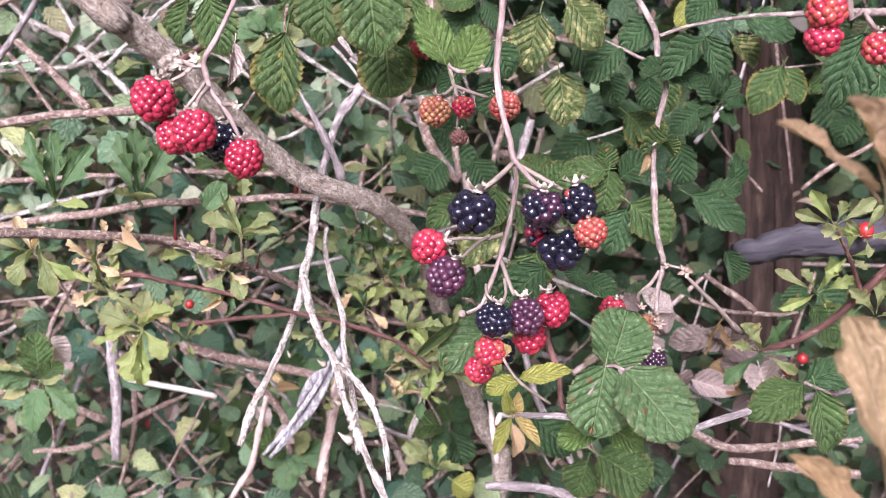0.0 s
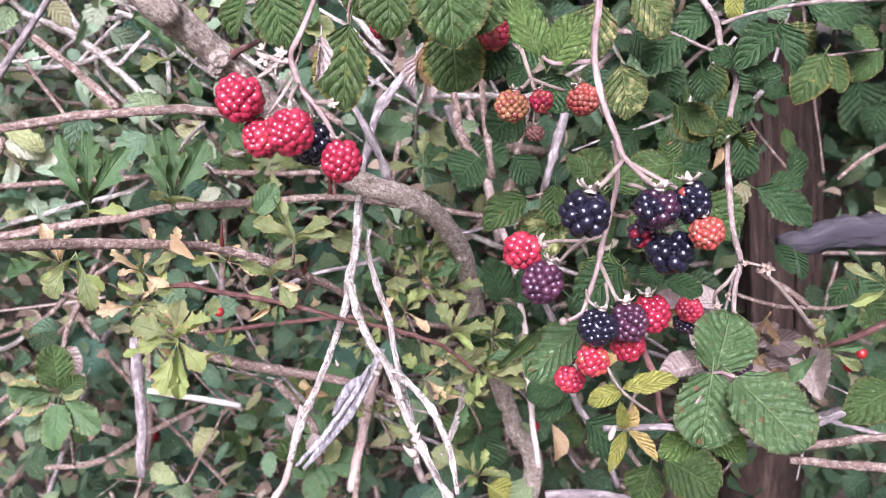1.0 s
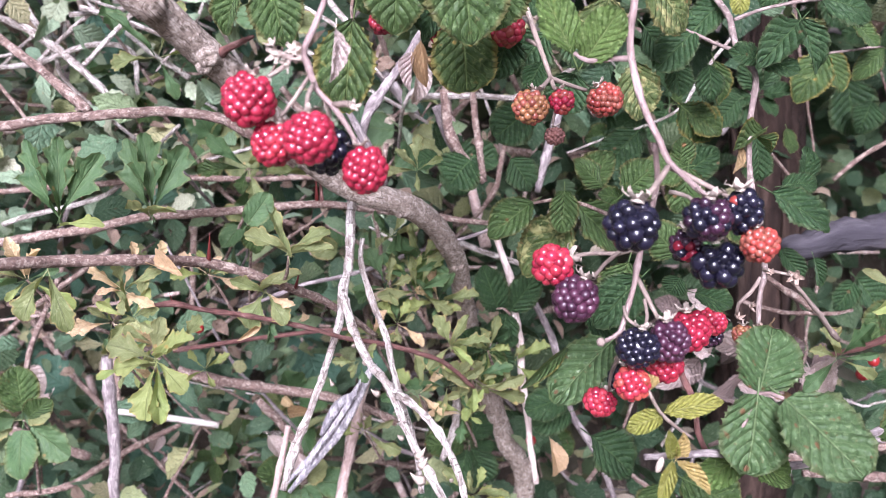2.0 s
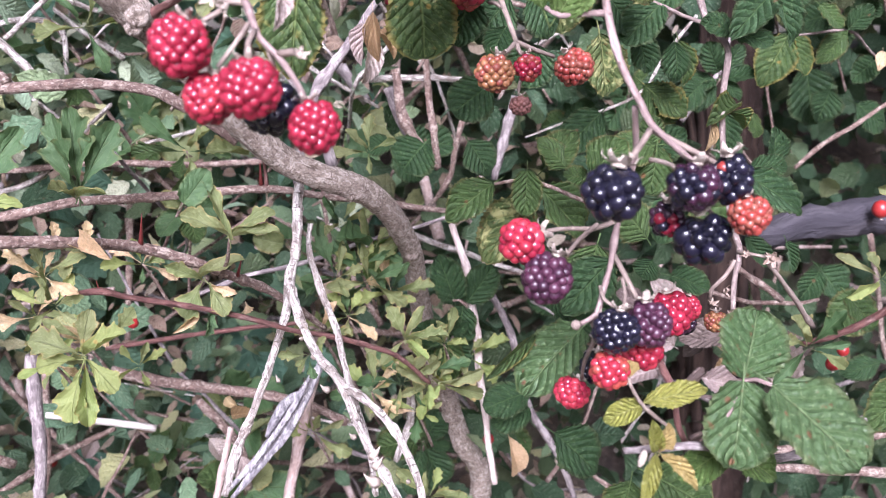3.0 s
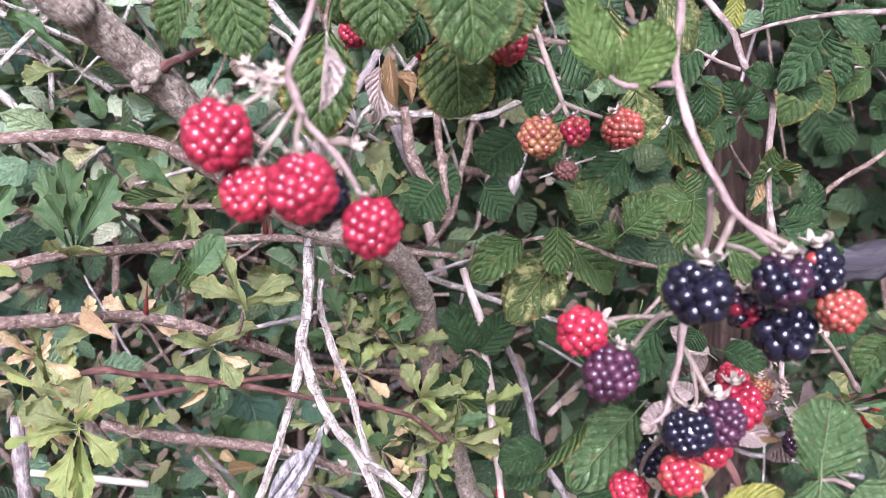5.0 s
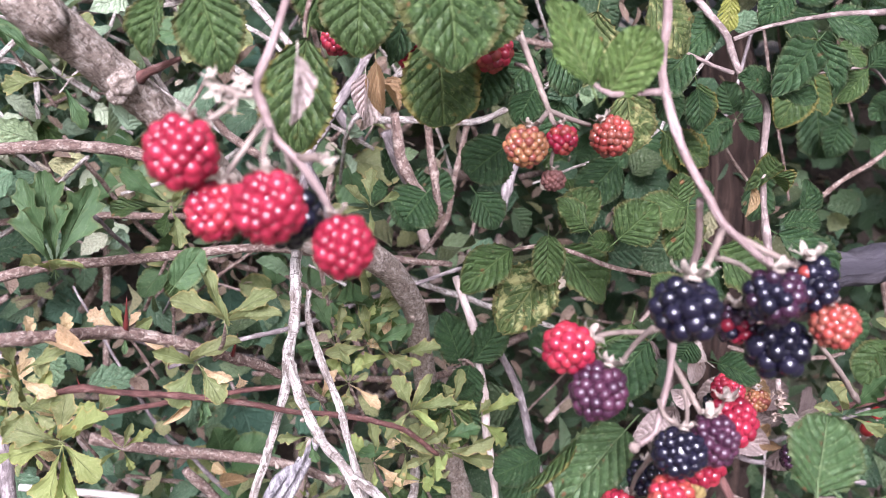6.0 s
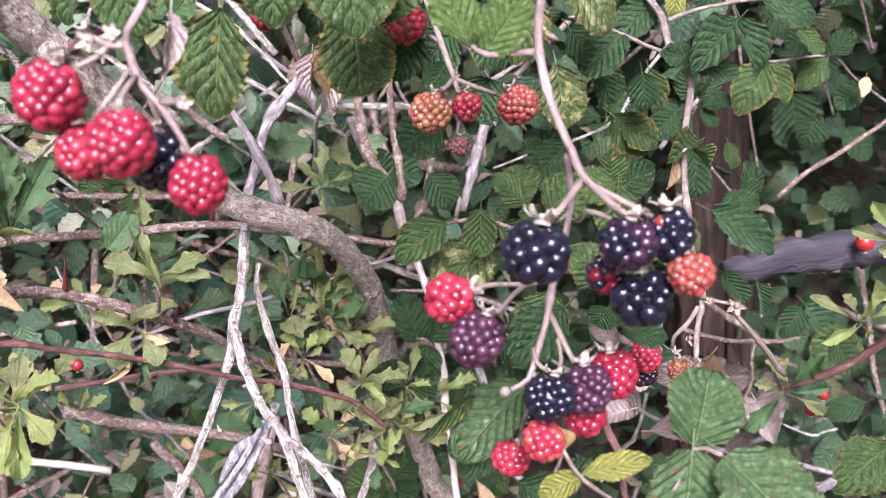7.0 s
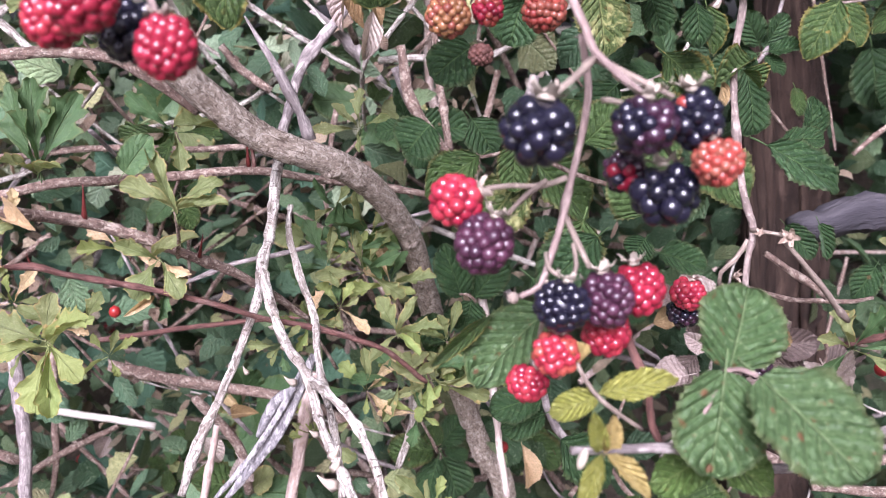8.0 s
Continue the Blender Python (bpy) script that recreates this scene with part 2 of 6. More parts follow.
BARK = bark_material("hawthorn_bark", (0.19, 0.145, 0.112), (0.49, 0.405, 0.325), (0.68, 0.60, 0.51), 560.0, (0.5, 0.64), 0.85, 1.0, (1, 1, 0.7), 0.3, 0.75)
TWIG = bark_material("hawthorn_twig_bark", (0.09, 0.057, 0.045), (0.25, 0.172, 0.138), (0.44, 0.365, 0.30), 520.0, (0.5, 0.66), 0.8, 0.7, (1, 1, 0.6), 0.4, 0.5)
SLIM = bark_material("slim_cane_bark", (0.09, 0.068, 0.060), (0.225, 0.172, 0.150), (0.36, 0.295, 0.26), 320.0, (0.5, 0.7), 0.7, 0.5, (1, 1, 0.4), 0.5, 0.3)
REDTWIG = bark_material("red_twig_bark", (0.06, 0.026, 0.022), (0.18, 0.085, 0.07), (0.32, 0.21, 0.18), 520.0, (0.55, 0.72), 0.55)
CANE = bark_material("bramble_cane_bark", (0.12, 0.082, 0.074), (0.26, 0.19, 0.17), (0.42, 0.335, 0.30), 320.0, (0.5, 0.75), 0.6, 0.5)
GREY = bark_material("grey_cane_bark", (0.11, 0.091, 0.088), (0.26, 0.22, 0.21), (0.44, 0.39, 0.365), 520.0, (0.48, 0.66), 0.8, 0.7, (1, 1, 0.3), 0.5)
DEAD = bark_material("dead_cane_bark", (0.17, 0.13, 0.105), (0.53, 0.47, 0.41), (0.76, 0.71, 0.64), 620.0, (0.46, 0.60), 0.8, 1.0, (1, 1, 0.22), 0.7, 0.7)
STALK = bark_material("fruit_stalk_skin", (0.12, 0.092, 0.076), (0.245, 0.19, 0.155), (0.39, 0.325, 0.265), 420.0, (0.5, 0.7), 0.7, 0.4)
# Old brown wood, darkened to put the shade round the stump into its colour.
DARKWOOD = bark_material("shaded_rotten_wood", (0.012, 0.007, 0.005), (0.042, 0.025, 0.018), (0.078, 0.050, 0.037), 160.0, (0.5, 0.7), 0.9, 1.0, (1, 1, 0.12))
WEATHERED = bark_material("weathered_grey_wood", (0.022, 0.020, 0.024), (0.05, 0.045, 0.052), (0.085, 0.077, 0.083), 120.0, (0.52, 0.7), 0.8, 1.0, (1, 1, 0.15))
BLEACHED = bark_material("bleached_straw", (0.24, 0.21, 0.17), (0.37, 0.34, 0.30), (0.46, 0.44, 0.40), 200.0, (0.4, 0.6), 0.6, 0.3)
SEPAL = bark_material("dry_sepal", (0.20, 0.155, 0.115), (0.38, 0.32, 0.26), (0.56, 0.51, 0.44), 700.0, (0.45, 0.65), 0.8, 0.4)
STRIP = bark_material("shredded_grey_bark", (0.15, 0.14, 0.15), (0.48, 0.45, 0.46), (0.75, 0.72, 0.70), 420.0, (0.48, 0.62), 0.75, 0.9, (1, 1, 0.3))
TAN = bark_material("tan_stick_bark", (0.22, 0.155, 0.13), (0.44, 0.34, 0.295), (0.58, 0.49, 0.44), 320.0, (0.48, 0.66), 0.75, 0.5)
PALLID = bark_material("pallid_stick_bark", (0.30, 0.235, 0.20), (0.55, 0.465, 0.415), (0.70, 0.63, 0.57), 320.0, (0.48, 0.66), 0.75, 0.5)
MOULD = leaf_material("mouldering_leaf", (0.085, 0.062, 0.050), (0.19, 0.15, 0.125), (0.26, 0.21, 0.18), (0.07, 0.045, 0.035), 0.15, thin=0.1, gloss=0.65)
HUSK = bark_material("brown_husk", (0.11, 0.075, 0.055), (0.23, 0.17, 0.13), (0.36, 0.29, 0.235), 3.0, (0.45, 0.65), 0.85, 0.1)
THORN = bark_material("thorn_red", (0.05, 0.010, 0.009), (0.115, 0.022, 0.018), (0.17, 0.06, 0.045), 3.0, (0.6, 0.8), 0.4, 0.0)
HORN = bark_material("pale_prickle_horn", (0.30, 0.24, 0.19), (0.44, 0.38, 0.32), (0.55, 0.49, 0.42), 3.0, (0.5, 0.7), 0.6, 0.0)

BLACK = fruit_material("blackberry_ripe", (0.004, 0.004, 0.009), (0.009, 0.008, 0.018), 0.14, 0.25)
PURPLE = fruit_material("blackberry_dull_purple", (0.028, 0.008, 0.019), (0.064, 0.020, 0.038), 0.24, 0.1, 0.0, 0.15)
PLUM = fruit_material("blackberry_turning", (0.014, 0.006, 0.013), (0.036, 0.010, 0.024), 0.16, 0.3, 0.0, 0.1)
RED = fruit_material("blackberry_red", (0.15, 0.009, 0.020), (0.28, 0.020, 0.040), 0.12, 0.1, 0.12)
SCARLET = fruit_material("blackberry_scarlet", (0.21, 0.015, 0.026), (0.33, 0.036, 0.050), 0.12, 0.1, 0.12)
RUSTY = fruit_material("blackberry_unripe", (0.155, 0.043, 0.028), (0.24, 0.072, 0.048), 0.18, 0.08, 0.1)
AMBER = fruit_material("blackberry_unripe_amber", (0.175, 0.078, 0.032), (0.27, 0.120, 0.056), 0.18, 0.08, 0.1)
ROSY = fruit_material("blackberry_unripe_rosy", (0.19, 0.030, 0.024), (0.29, 0.055, 0.040), 0.18, 0.05, 0.08)
DRIED = fruit_material("blackberry_dried", (0.06, 0.022, 0.016), (0.13, 0.052, 0.040), 0.55, 0.0, 0.0, 0.2)
HIP = fruit_material("haw_red", (0.20, 0.010, 0.012), (0.27, 0.022, 0.018), 0.3, 0.1, 0.1)

FILL = leaf_material("undergrowth_leaves", (0.05, 0.09, 0.045), (0.14, 0.20, 0.10), (0.27, 0.33, 0.2), (0.25, 0.17, 0.09), 0.08, veins=6.0, island=((0.0, (0.02, 0.058, 0.036)), (0.35, (0.05, 0.12, 0.07)), (0.6, (0.125, 0.22, 0.115)), (0.8, (0.27, 0.35, 0.175)), (0.9, (0.42, 0.41, 0.17)), (0.97, (0.42, 0.36, 0.2))))
# Leaves paled so their colour carries the light coming through at top left.
PALE = leaf_material("light_painted_leaves", (0.14, 0.20, 0.12), (0.26, 0.34, 0.22), (0.45, 0.50, 0.36), (0.3, 0.22, 0.12), 0.05, veins=6.0, island=((0.0, (0.12, 0.22, 0.14)), (0.4, (0.25, 0.36, 0.23)), (0.7, (0.38, 0.46, 0.30)), (0.95, (0.56, 0.52, 0.38))))
BLUISH = leaf_material("blue_green_leaves", (0.03, 0.075, 0.05), (0.07, 0.13, 0.085), (0.13, 0.20, 0.13), (0.16, 0.12, 0.07), 0.04, veins=6.0, mottle=0.4, island=((0.0, (0.025, 0.070, 0.045)), (0.4, (0.05, 0.115, 0.075)), (0.8, (0.09, 0.17, 0.10)), (1.0, (0.16, 0.23, 0.12))))
# Hedge leaves whose green is darkened to stand for the shade inside.
FILLSHADE = leaf_material("shade_painted_leaves", (0.018, 0.045, 0.022), (0.045, 0.09, 0.04), (0.10, 0.16, 0.08), (0.14, 0.09, 0.05), 0.08, island=((0.0, (0.013, 0.034, 0.017)), (0.5, (0.028, 0.062, 0.028)), (0.85, (0.055, 0.085, 0.034)), (1.0, (0.12, 0.10, 0.045))))
DROPPED = leaf_material("dead_leaf_litter", (0.12, 0.075, 0.055), (0.34, 0.26, 0.20), (0.45, 0.38, 0.31), (0.10, 0.06, 0.045), 0.15, gloss=0.65, thin=0.12, island=((0.0, (0.12, 0.075, 0.05)), (0.4, (0.24, 0.16, 0.11)), (0.75, (0.35, 0.28, 0.185)), (0.95, (0.48, 0.42, 0.32))))


def soil_material():
    m, n, l, b = material("leafy_soil")
    geo = n.new("ShaderNodeNewGeometry").outputs["Position"]
    a = noise_tex(n, l, geo, 14.0, 6.0, 0.7)
    f = noise_tex(n, l, geo, 130.0, 6.0, 0.75)
    c = mix(n, l, ramp(n, l, a, ((0.35, 0.0), (0.65, 1.0))), (0.03, 0.022, 0.017), (0.085, 0.062, 0.045))
    c = mix(n, l, ramp(n, l, f, ((0.5, 0.0), (0.7, 0.8))), c, (0.17, 0.13, 0.10))
    c = mix(n, l, ramp(n, l, noise_tex(n, l, geo, 5.0, 4.0), ((0.5, 0.0), (0.6, 0.6))), c, (0.05, 0.08, 0.03))
    l.new(c, b.inputs["Base Color"])
    b.inputs["Roughness"].default_value = 0.95
    bump(n, l, b, f, 0.8, 0.01)
    return m


SOIL = soil_material()


# ---- builders ----
def thing(name, at, label, category, group="", kind=""):
    ob = new(name)
    ob.empty_display_size = 0.01
    ob.location = at
    return tagged(ob, label, category, group, kind)


def part(name, mesh, mat, parent, label="", m=None):
    """One mesh object under a thing or a part, at the world pose m."""
    if not mesh.materials:
        mesh.materials.append(mat)
    ob = new(name, mesh)
    ob.parent = parent
    at = Vector(parent.location) + (Vector(parent.parent.location) if parent.parent else Vector())
    ob.matrix_basis = Matrix.Translation(-at) @ (m or Matrix())
    return tagged(ob, label)


def mesh_of(name, verts, faces, mat=None, smooth=True, uvs=None, grain=None):
    me = bpy.data.meshes.new(name)
    me.from_pydata([tuple(v) for v in verts], [], faces)
    if uvs is not None:
        layer = me.uv_layers.new(name="UVMap")
        for loop in me.loops:
            layer.data[loop.index].uv = uvs[loop.vertex_index]
    flow = me.attributes.new("grain", "FLOAT_VECTOR", "POINT")
    flow.data.foreach_set("vector", [c for v in (grain or verts) for c in v])
    if smooth:
        me.polygons.foreach_set("use_smooth", [True] * len(me.polygons))
    if mat:
        me.materials.append(mat)
    me.update()
    return me


def spline(points, step):
    """Points along a smooth line through the given ones, with the share of the way at each."""
    p = [Vector(q) for q in points]
    p = [p[0] * 2 - p[1]] + p + [p[-1] * 2 - p[-2]]
    out = []
    for i in range(1, len(p) - 2):
        a, b, c, d = p[i - 1:i + 3]
        k = max(2, int((c - b).length / step))
        for j in range(k + (i == len(p) - 3)):
            t = j / k
            q = 0.5 * (2 * b + (c - a) * t + (2 * a - 5 * b + 4 * c - d) * t * t + (3 * b - a - 3 * c + d) * t ** 3)
            out.append((q, (i - 1 + t) / (len(p) - 3)))
    return out


def sweep(points, radii, sides=8, step=0.004, rough=0.08, knots=0, seed=0, grain=140.0, wander=0.0, rings=0.0):
    """Verts and faces of a tapering, uneven stem through points."""
    rnd = random.Random(seed)
    line = spline(points, step)
    if wander:
        line = [(q + wander * noise.noise_vector(q * 45 + Vector((seed, 0, 0))), s) for q, s in line]
    bumps = [(rnd.random(), rnd.uniform(0.12, 0.3)) for _ in range(knots)]
    verts, faces = [], []
    up = Vector((0.3, 0.2, 1)).normalized()
    length = sum((line[i + 1][0] - line[i][0]).length for i in range(len(line) - 1))
    for i, (q, s) in enumerate(line):
        d = (line[min(i + 1, len(line) - 1)][0] - line[max(i - 1, 0)][0]).normalized()
        a = d.cross(up)
        a = a.normalized() if a.length > 0.05 else d.cross(Vector((1, 0, 0))).normalized()
        b = d.cross(a)
        up = a.cross(d)
        f = s * (len(radii) - 1)
        k = min(int(f), len(radii) - 2)
        r = radii[k] + (radii[k + 1] - radii[k]) * (f - k)
        for at, size in bumps:
            r *= 1 + size * math.exp(-((s - at) * length / 0.0035) ** 2)
        if rings:
            r *= 1 + rings * max(0.0, noise.noise(q * 22 + Vector((3, 1, 7)))) * math.sin(s * length / 0.00042 + 2 * noise.noise(q * 60))
        for j in range(sides):
            g = 2 * math.pi * j / sides
            o = a * math.cos(g) + b * math.sin(g)
            w = 1 + rough * (1.3 * noise.noise((q + o * r) * grain + Vector((seed * 3.1, 0, 0))) + 1.5 * noise.noise((q + o * r) * grain * 4.1))
            verts.append(q + o * r * w)
    n = len(line)
    for i in range(n - 1):
        for j in range(sides):
            k = (j + 1) % sides
            faces.append((i * sides + j, i * sides + k, (i + 1) * sides + k, (i + 1) * sides + j))
    faces.append(tuple(range(sides))[::-1])
    faces.append(tuple((n - 1) * sides + j for j in range(sides)))
    return verts, faces


COUNT = [0]


def stem(parent, name, mat, points, radii, sides=8, step=0.004, rough=0.08, knots=0, label="", wander=0.0006, rings=0.0):
    COUNT[0] += 1
    v, f = sweep(points, radii, sides, step, rough, knots, COUNT[0], 140.0, wander, rings)
    r = sum(radii) / len(radii)
    far, last, flow = COUNT[0] * 0.37, None, []
    for i in range(len(v) // sides):
        mid = sum(v[i * sides:(i + 1) * sides], Vector()) / sides
        far += (mid - last).length if last else 0.0
        last = mid
        flow += [(r * math.cos(2 * math.pi * j / sides), r * math.sin(2 * math.pi * j / sides), far) for j in range(sides)]
    return part(name, mesh_of(name, v, f, None, True, None, flow), mat, parent, label)


def cone_mesh(name, mat, bend=0.25, fat=0.2):
    v, f = sweep([(0, 0, 0), (0, bend * 0.25, 0.5), (0, bend, 1.0)], [fat, fat * 0.45, 0.008], 6, 0.25, 0.0)
    return mesh_of(name, v, f, mat)


PRICKLE, RED_THORN, PALE_PRICKLE = cone_mesh("prickle", CANE, 0.3), cone_mesh("thorn", THORN, 0.05, 0.105), cone_mesh("pale_prickle", HORN, 0.25, 0.26)


def aim(at, way, size, width=1.0):
    """A pose that sends local z along way."""
    q = Vector(way).to_track_quat("Z", "Y").to_matrix().to_4x4()
    return Matrix.Translation(at) @ q @ Matrix.Diagonal((size * width, size * width, size, 1))


def prickles(parent, mesh, points, every, size, seed):
    """Prickles spread along a cane, a part each."""
    rnd = random.Random(seed)
    line = spline(points, every)
    for i in range(1, len(line) - 1):
        d = (line[i + 1][0] - line[i - 1][0]).normalized()
        side = d.cross(Vector((rnd.uniform(-1, 1), rnd.uniform(-1, 1), rnd.uniform(-1, 1)))).normalized()
        part("prickle", mesh, CANE, parent, "", aim(line[i][0], side - d * rnd.uniform(-0.2, 0.5), size * rnd.uniform(0.6, 1.2), 0.8))


def spine(parent, mesh, at, tip):
    """One broad-based prickle from the cane to its tip."""
    way = Vector(tip) - Vector(at)
    part("prickle", mesh, DEAD, parent, "", aim(at, way, way.length))


def knot_mesh():
    """A low mound with raised rings round a sunken scar, facing z."""
    rings = ((1.25, -0.30), (1.05, 0.10), (0.92, 0.30), (0.80, 0.22), (0.68, 0.40), (0.56, 0.30), (0.44, 0.44), (0.32, 0.26), (0.15, 0.12))
    verts = []
    for k, (r, h) in enumerate(rings):
        for i in range(18):
            g = 2 * math.pi * i / 18
            w = 1 + 0.16 * noise.noise(Vector((math.cos(g) * 1.6, math.sin(g) * 1.6, k * 0.3)))
            verts.append((r * w * math.cos(g), r * w * 0.9 * math.sin(g), h + 0.06 * noise.noise(Vector((math.cos(g) * 3, math.sin(g) * 3, k)))))
    faces = [(k * 18 + i, k * 18 + (i + 1) % 18, (k + 1) * 18 + (i + 1) % 18, (k + 1) * 18 + i) for k in range(len(rings) - 1) for i in range(18)]
    faces.append(tuple((len(rings) - 1) * 18 + i for i in range(18)))
    return mesh_of("knot", verts, faces, BARK, True, None, [(x * 0.004, y * 0.004, z * 0.004) for x, y, z in verts])


# -- leaves: blades of unit length along y, facing z --
def ovate(u):
    return 0.5 * min(1.0, (u / 0.30) ** 0.62 if u < 0.30 else 1.0) * (1.0 if u < 0.42 else max(0.0, 1 - ((u - 0.42) / 0.58) ** 1.9) ** 0.80)


def roundish(u):
    return 0.5 * max(0.0, 1 - abs((u - 0.47) / 0.53) ** 2.3) ** 0.62


def lobed(u):
    us = (0, 0.20, 0.36, 0.44, 0.50, 0.555, 0.61, 0.69, 0.75, 0.80, 0.85, 0.93, 1.0)
    ws = (0.012, 0.06, 0.19, 0.36, 0.43, 0.33, 0.25, 0.34, 0.37, 0.26, 0.20, 0.15, 0.03)
    return float(np.interp(u, us, ws))


def fingered(u):
    us = (0, 0.16, 0.30, 0.38, 0.44, 0.50, 0.55, 0.60, 0.66, 0.72, 0.78, 0.83, 0.92, 1.0)
    ws = (0.012, 0.035, 0.12, 0.36, 0.48, 0.38, 0.27, 0.22, 0.32, 0.37, 0.24, 0.18, 0.15, 0.03)
    return float(np.interp(u, us, ws))


def oblong(u):
    us = (0, 0.22, 0.45, 0.60, 0.66, 0.71, 0.80, 0.90, 1.0)
    ws = (0.012, 0.08, 0.20, 0.29, 0.31, 0.23, 0.22, 0.16, 0.03)
    return float(np.interp(u, us, ws))


def blade(name, mat, outline, nu=60, nv=6, teeth=15, depth=0.095, veins=7, slope=0.32, fold=0.16, curl=0.18, pleat=0.02, shear=0.1, seed=1, twist=0.0, stalk=0.22, skew=0.0):
    rnd = random.Random(seed)
    off = Vector((seed * 7.3, seed * 1.7, 0))
    verts, faces, uvs = [], [], []
    for i in range(nu + 1):
        u = i / nu
        saw = 1.0 - ((u * teeth) % 1.0)
        for j in range(-nv, nv + 1):
            v = j / nv
            a = abs(v)
            w = max(outline(min(1.0, max(0.0, u + (skew if v > 0 else -skew) * 4 * u * (1 - u)))), 0.004)
            ww = w * (1 + 0.08 * noise.noise(Vector((u * 3, 1.5 if v > 0 else -1.5, 0)) + off))
            x, y = v * ww, u + a * ww * shear
            if a == 1.0:
                bite = (1 - saw) - 0.5 + 0.3 * (((u * teeth * 2 + 0.3) % 1.0) - 0.5)
                x += math.copysign(depth * bite * min(1.0, 0.35 + w * 1.6) * (1 if 0.02 < u < 0.985 else 0), v)
                y += depth * 0.35 * (1 - saw)
            z = fold * a ** 1.15 * (roundish(u) * 0.8 if skew else w) * 1.6 - curl * (u - 0.15) ** 2 + twist * v * (u - 0.3) * (roundish(u) if skew else w) * 2
            z += pleat * (abs(math.sin(math.pi * (u * veins - a * slope * veins))) - 0.5) * min(1.0, a * 3.5) * min(1.0, (1 - u) * 5)
            z += 0.05 * noise.noise(Vector((x * 3.2, y * 3.2, 0)) + off) * (0.4 + a) + 0.03 * math.sin(u * 9 + seed) * a * a + 0.022 * math.sin(u * 23 + seed * 2 + v) * a ** 3
            verts.append((x, y, z))
            uvs.append((v * 0.5 + 0.5, u))
    row = 2 * nv + 1
    for i in range(nu):
        for j in range(row - 1):
            k = i * row + j
            faces.append((k, k + 1, k + row + 1, k + row))
    if stalk:
        v, f = sweep([(0, -stalk, -0.03), (0, -stalk * 0.4, -0.006), (0, 0.25, -0.012), (0, 0.7, verts[int(nu * 0.7) * row + nv][2] - 0.012)], [0.017, 0.015, 0.012, 0.005], 5, 0.1, 0.0)
        n = len(verts)
        verts += [tuple(q) for q in v]
        uvs += [(0.5, 0.5)] * len(v)
        faces += [tuple(n + q for q in face) for face in f]
    return mesh_of(name, verts, faces, mat, True, uvs)


BLADES = {}


def blades(kind, mat):
    """The shapes of one kind of leaf in one material, built at first use."""
    key = (kind, mat.name)
    if key not in BLADES:
        if kind == "bramble":
            BLADES[key] = [blade("bramble_leaf", mat, ovate, fold=f, curl=c, pleat=0.036, seed=s, twist=t) for f, c, s, t in
                           ((0.10, 0.12, 1, 0.0), (0.22, 0.22, 2, 0.1), (-0.05, 0.28, 3, -0.1), (0.30, 0.05, 4, 0.15))]
        elif kind == "round":
            BLADES[key] = [blade("bramble_leaf", mat, roundish, teeth=12, fold=f, curl=c, pleat=0.032, seed=s, twist=t) for f, c, s, t in
                           ((0.08, 0.10, 5, 0.0), (0.18, 0.18, 6, 0.1), (-0.04, 0.22, 7, -0.1), (0.25, 0.04, 8, 0.1))]
        elif kind == "curled":
            BLADES[key] = [blade("bramble_leaf", mat, ovate, fold=f, curl=c, pleat=0.03, seed=s, twist=t) for f, c, s, t in
                           ((0.75, 0.35, 9, 0.2), (0.9, 0.15, 10, -0.3))]
        else:
            BLADES[key] = [blade("hawthorn_leaf", mat, fingered if kind == "fingered" else oblong if s in (12, 13) else lobed, nu=56, nv=4, teeth=14, depth=0.062, veins=5, slope=0.5, fold=f, curl=c, pleat=0.012, shear=0.45, seed=s, twist=t, stalk=0.16, skew=0.02 * (s - 12.5)) for f, c, s, t in
                           ((0.12, 0.25, 11, 0.12), (0.24, 0.32, 12, 0.2), (0.06, 0.42, 13, -0.2), (0.32, 0.18, 14, 0.25))]
    return BLADES[key]


PICK = random.Random(5)


def leaf(parent, mat, base, tip, width, kind="bramble", face=(0, 0), shape=None, label=""):
    """A leaf from its base to its tip, facing the open side of the hedge; face: how far it turns to +x and up."""
    base, tip = Vector(base), Vector(tip)
    y = tip - base
    size = y.length
    y.normalize()
    z = Vector((face[0], -1, 0.35 + face[1]))
    z = (z - y * z.dot(y)).normalized()
    x = y.cross(z)
    m = Matrix.Translation(base) @ Matrix((x, y, z)).transposed().to_4x4() @ Matrix.Diagonal((width * (0.95 if kind in ("haw", "fingered") else 1.0), size, min(size, width * 2.2) if kind == "curled" else size, 1))
    shapes = blades(kind, mat)
    mesh = shapes[shape % len(shapes) if shape is not None else PICK.randrange(len(shapes))]
    return part("leaf", mesh, mat, parent, label, m)


def spray(parent, at, size, mats, n=5, seed=0, spread=1.0, kind="haw", lean=(0, 0, 0.4), wide=0.62):
    """A tuft of leaves that fan out from one bud."""
    rnd = random.Random(seed * 17 + 3)
    n += 1 if kind == "haw" else 0
    for i in range(n):
        a = 2 * math.pi * (i + rnd.uniform(-0.3, 0.3)) / n
        d = Vector((math.cos(a) * spread, rnd.uniform(-0.7, 0.25), math.sin(a) * spread * 0.9)) + Vector(lean)
        s = size * rnd.uniform(0.45, 1.05)
        b = Vector(at) + d.normalized() * s * 0.22
        leaf(parent, rnd.choice(mats), b, b + d.normalized() * s, s * wide * rnd.uniform(0.85, 1.15), kind, (rnd.uniform(-0.7, 0.7), rnd.uniform(-0.3, 0.9)))


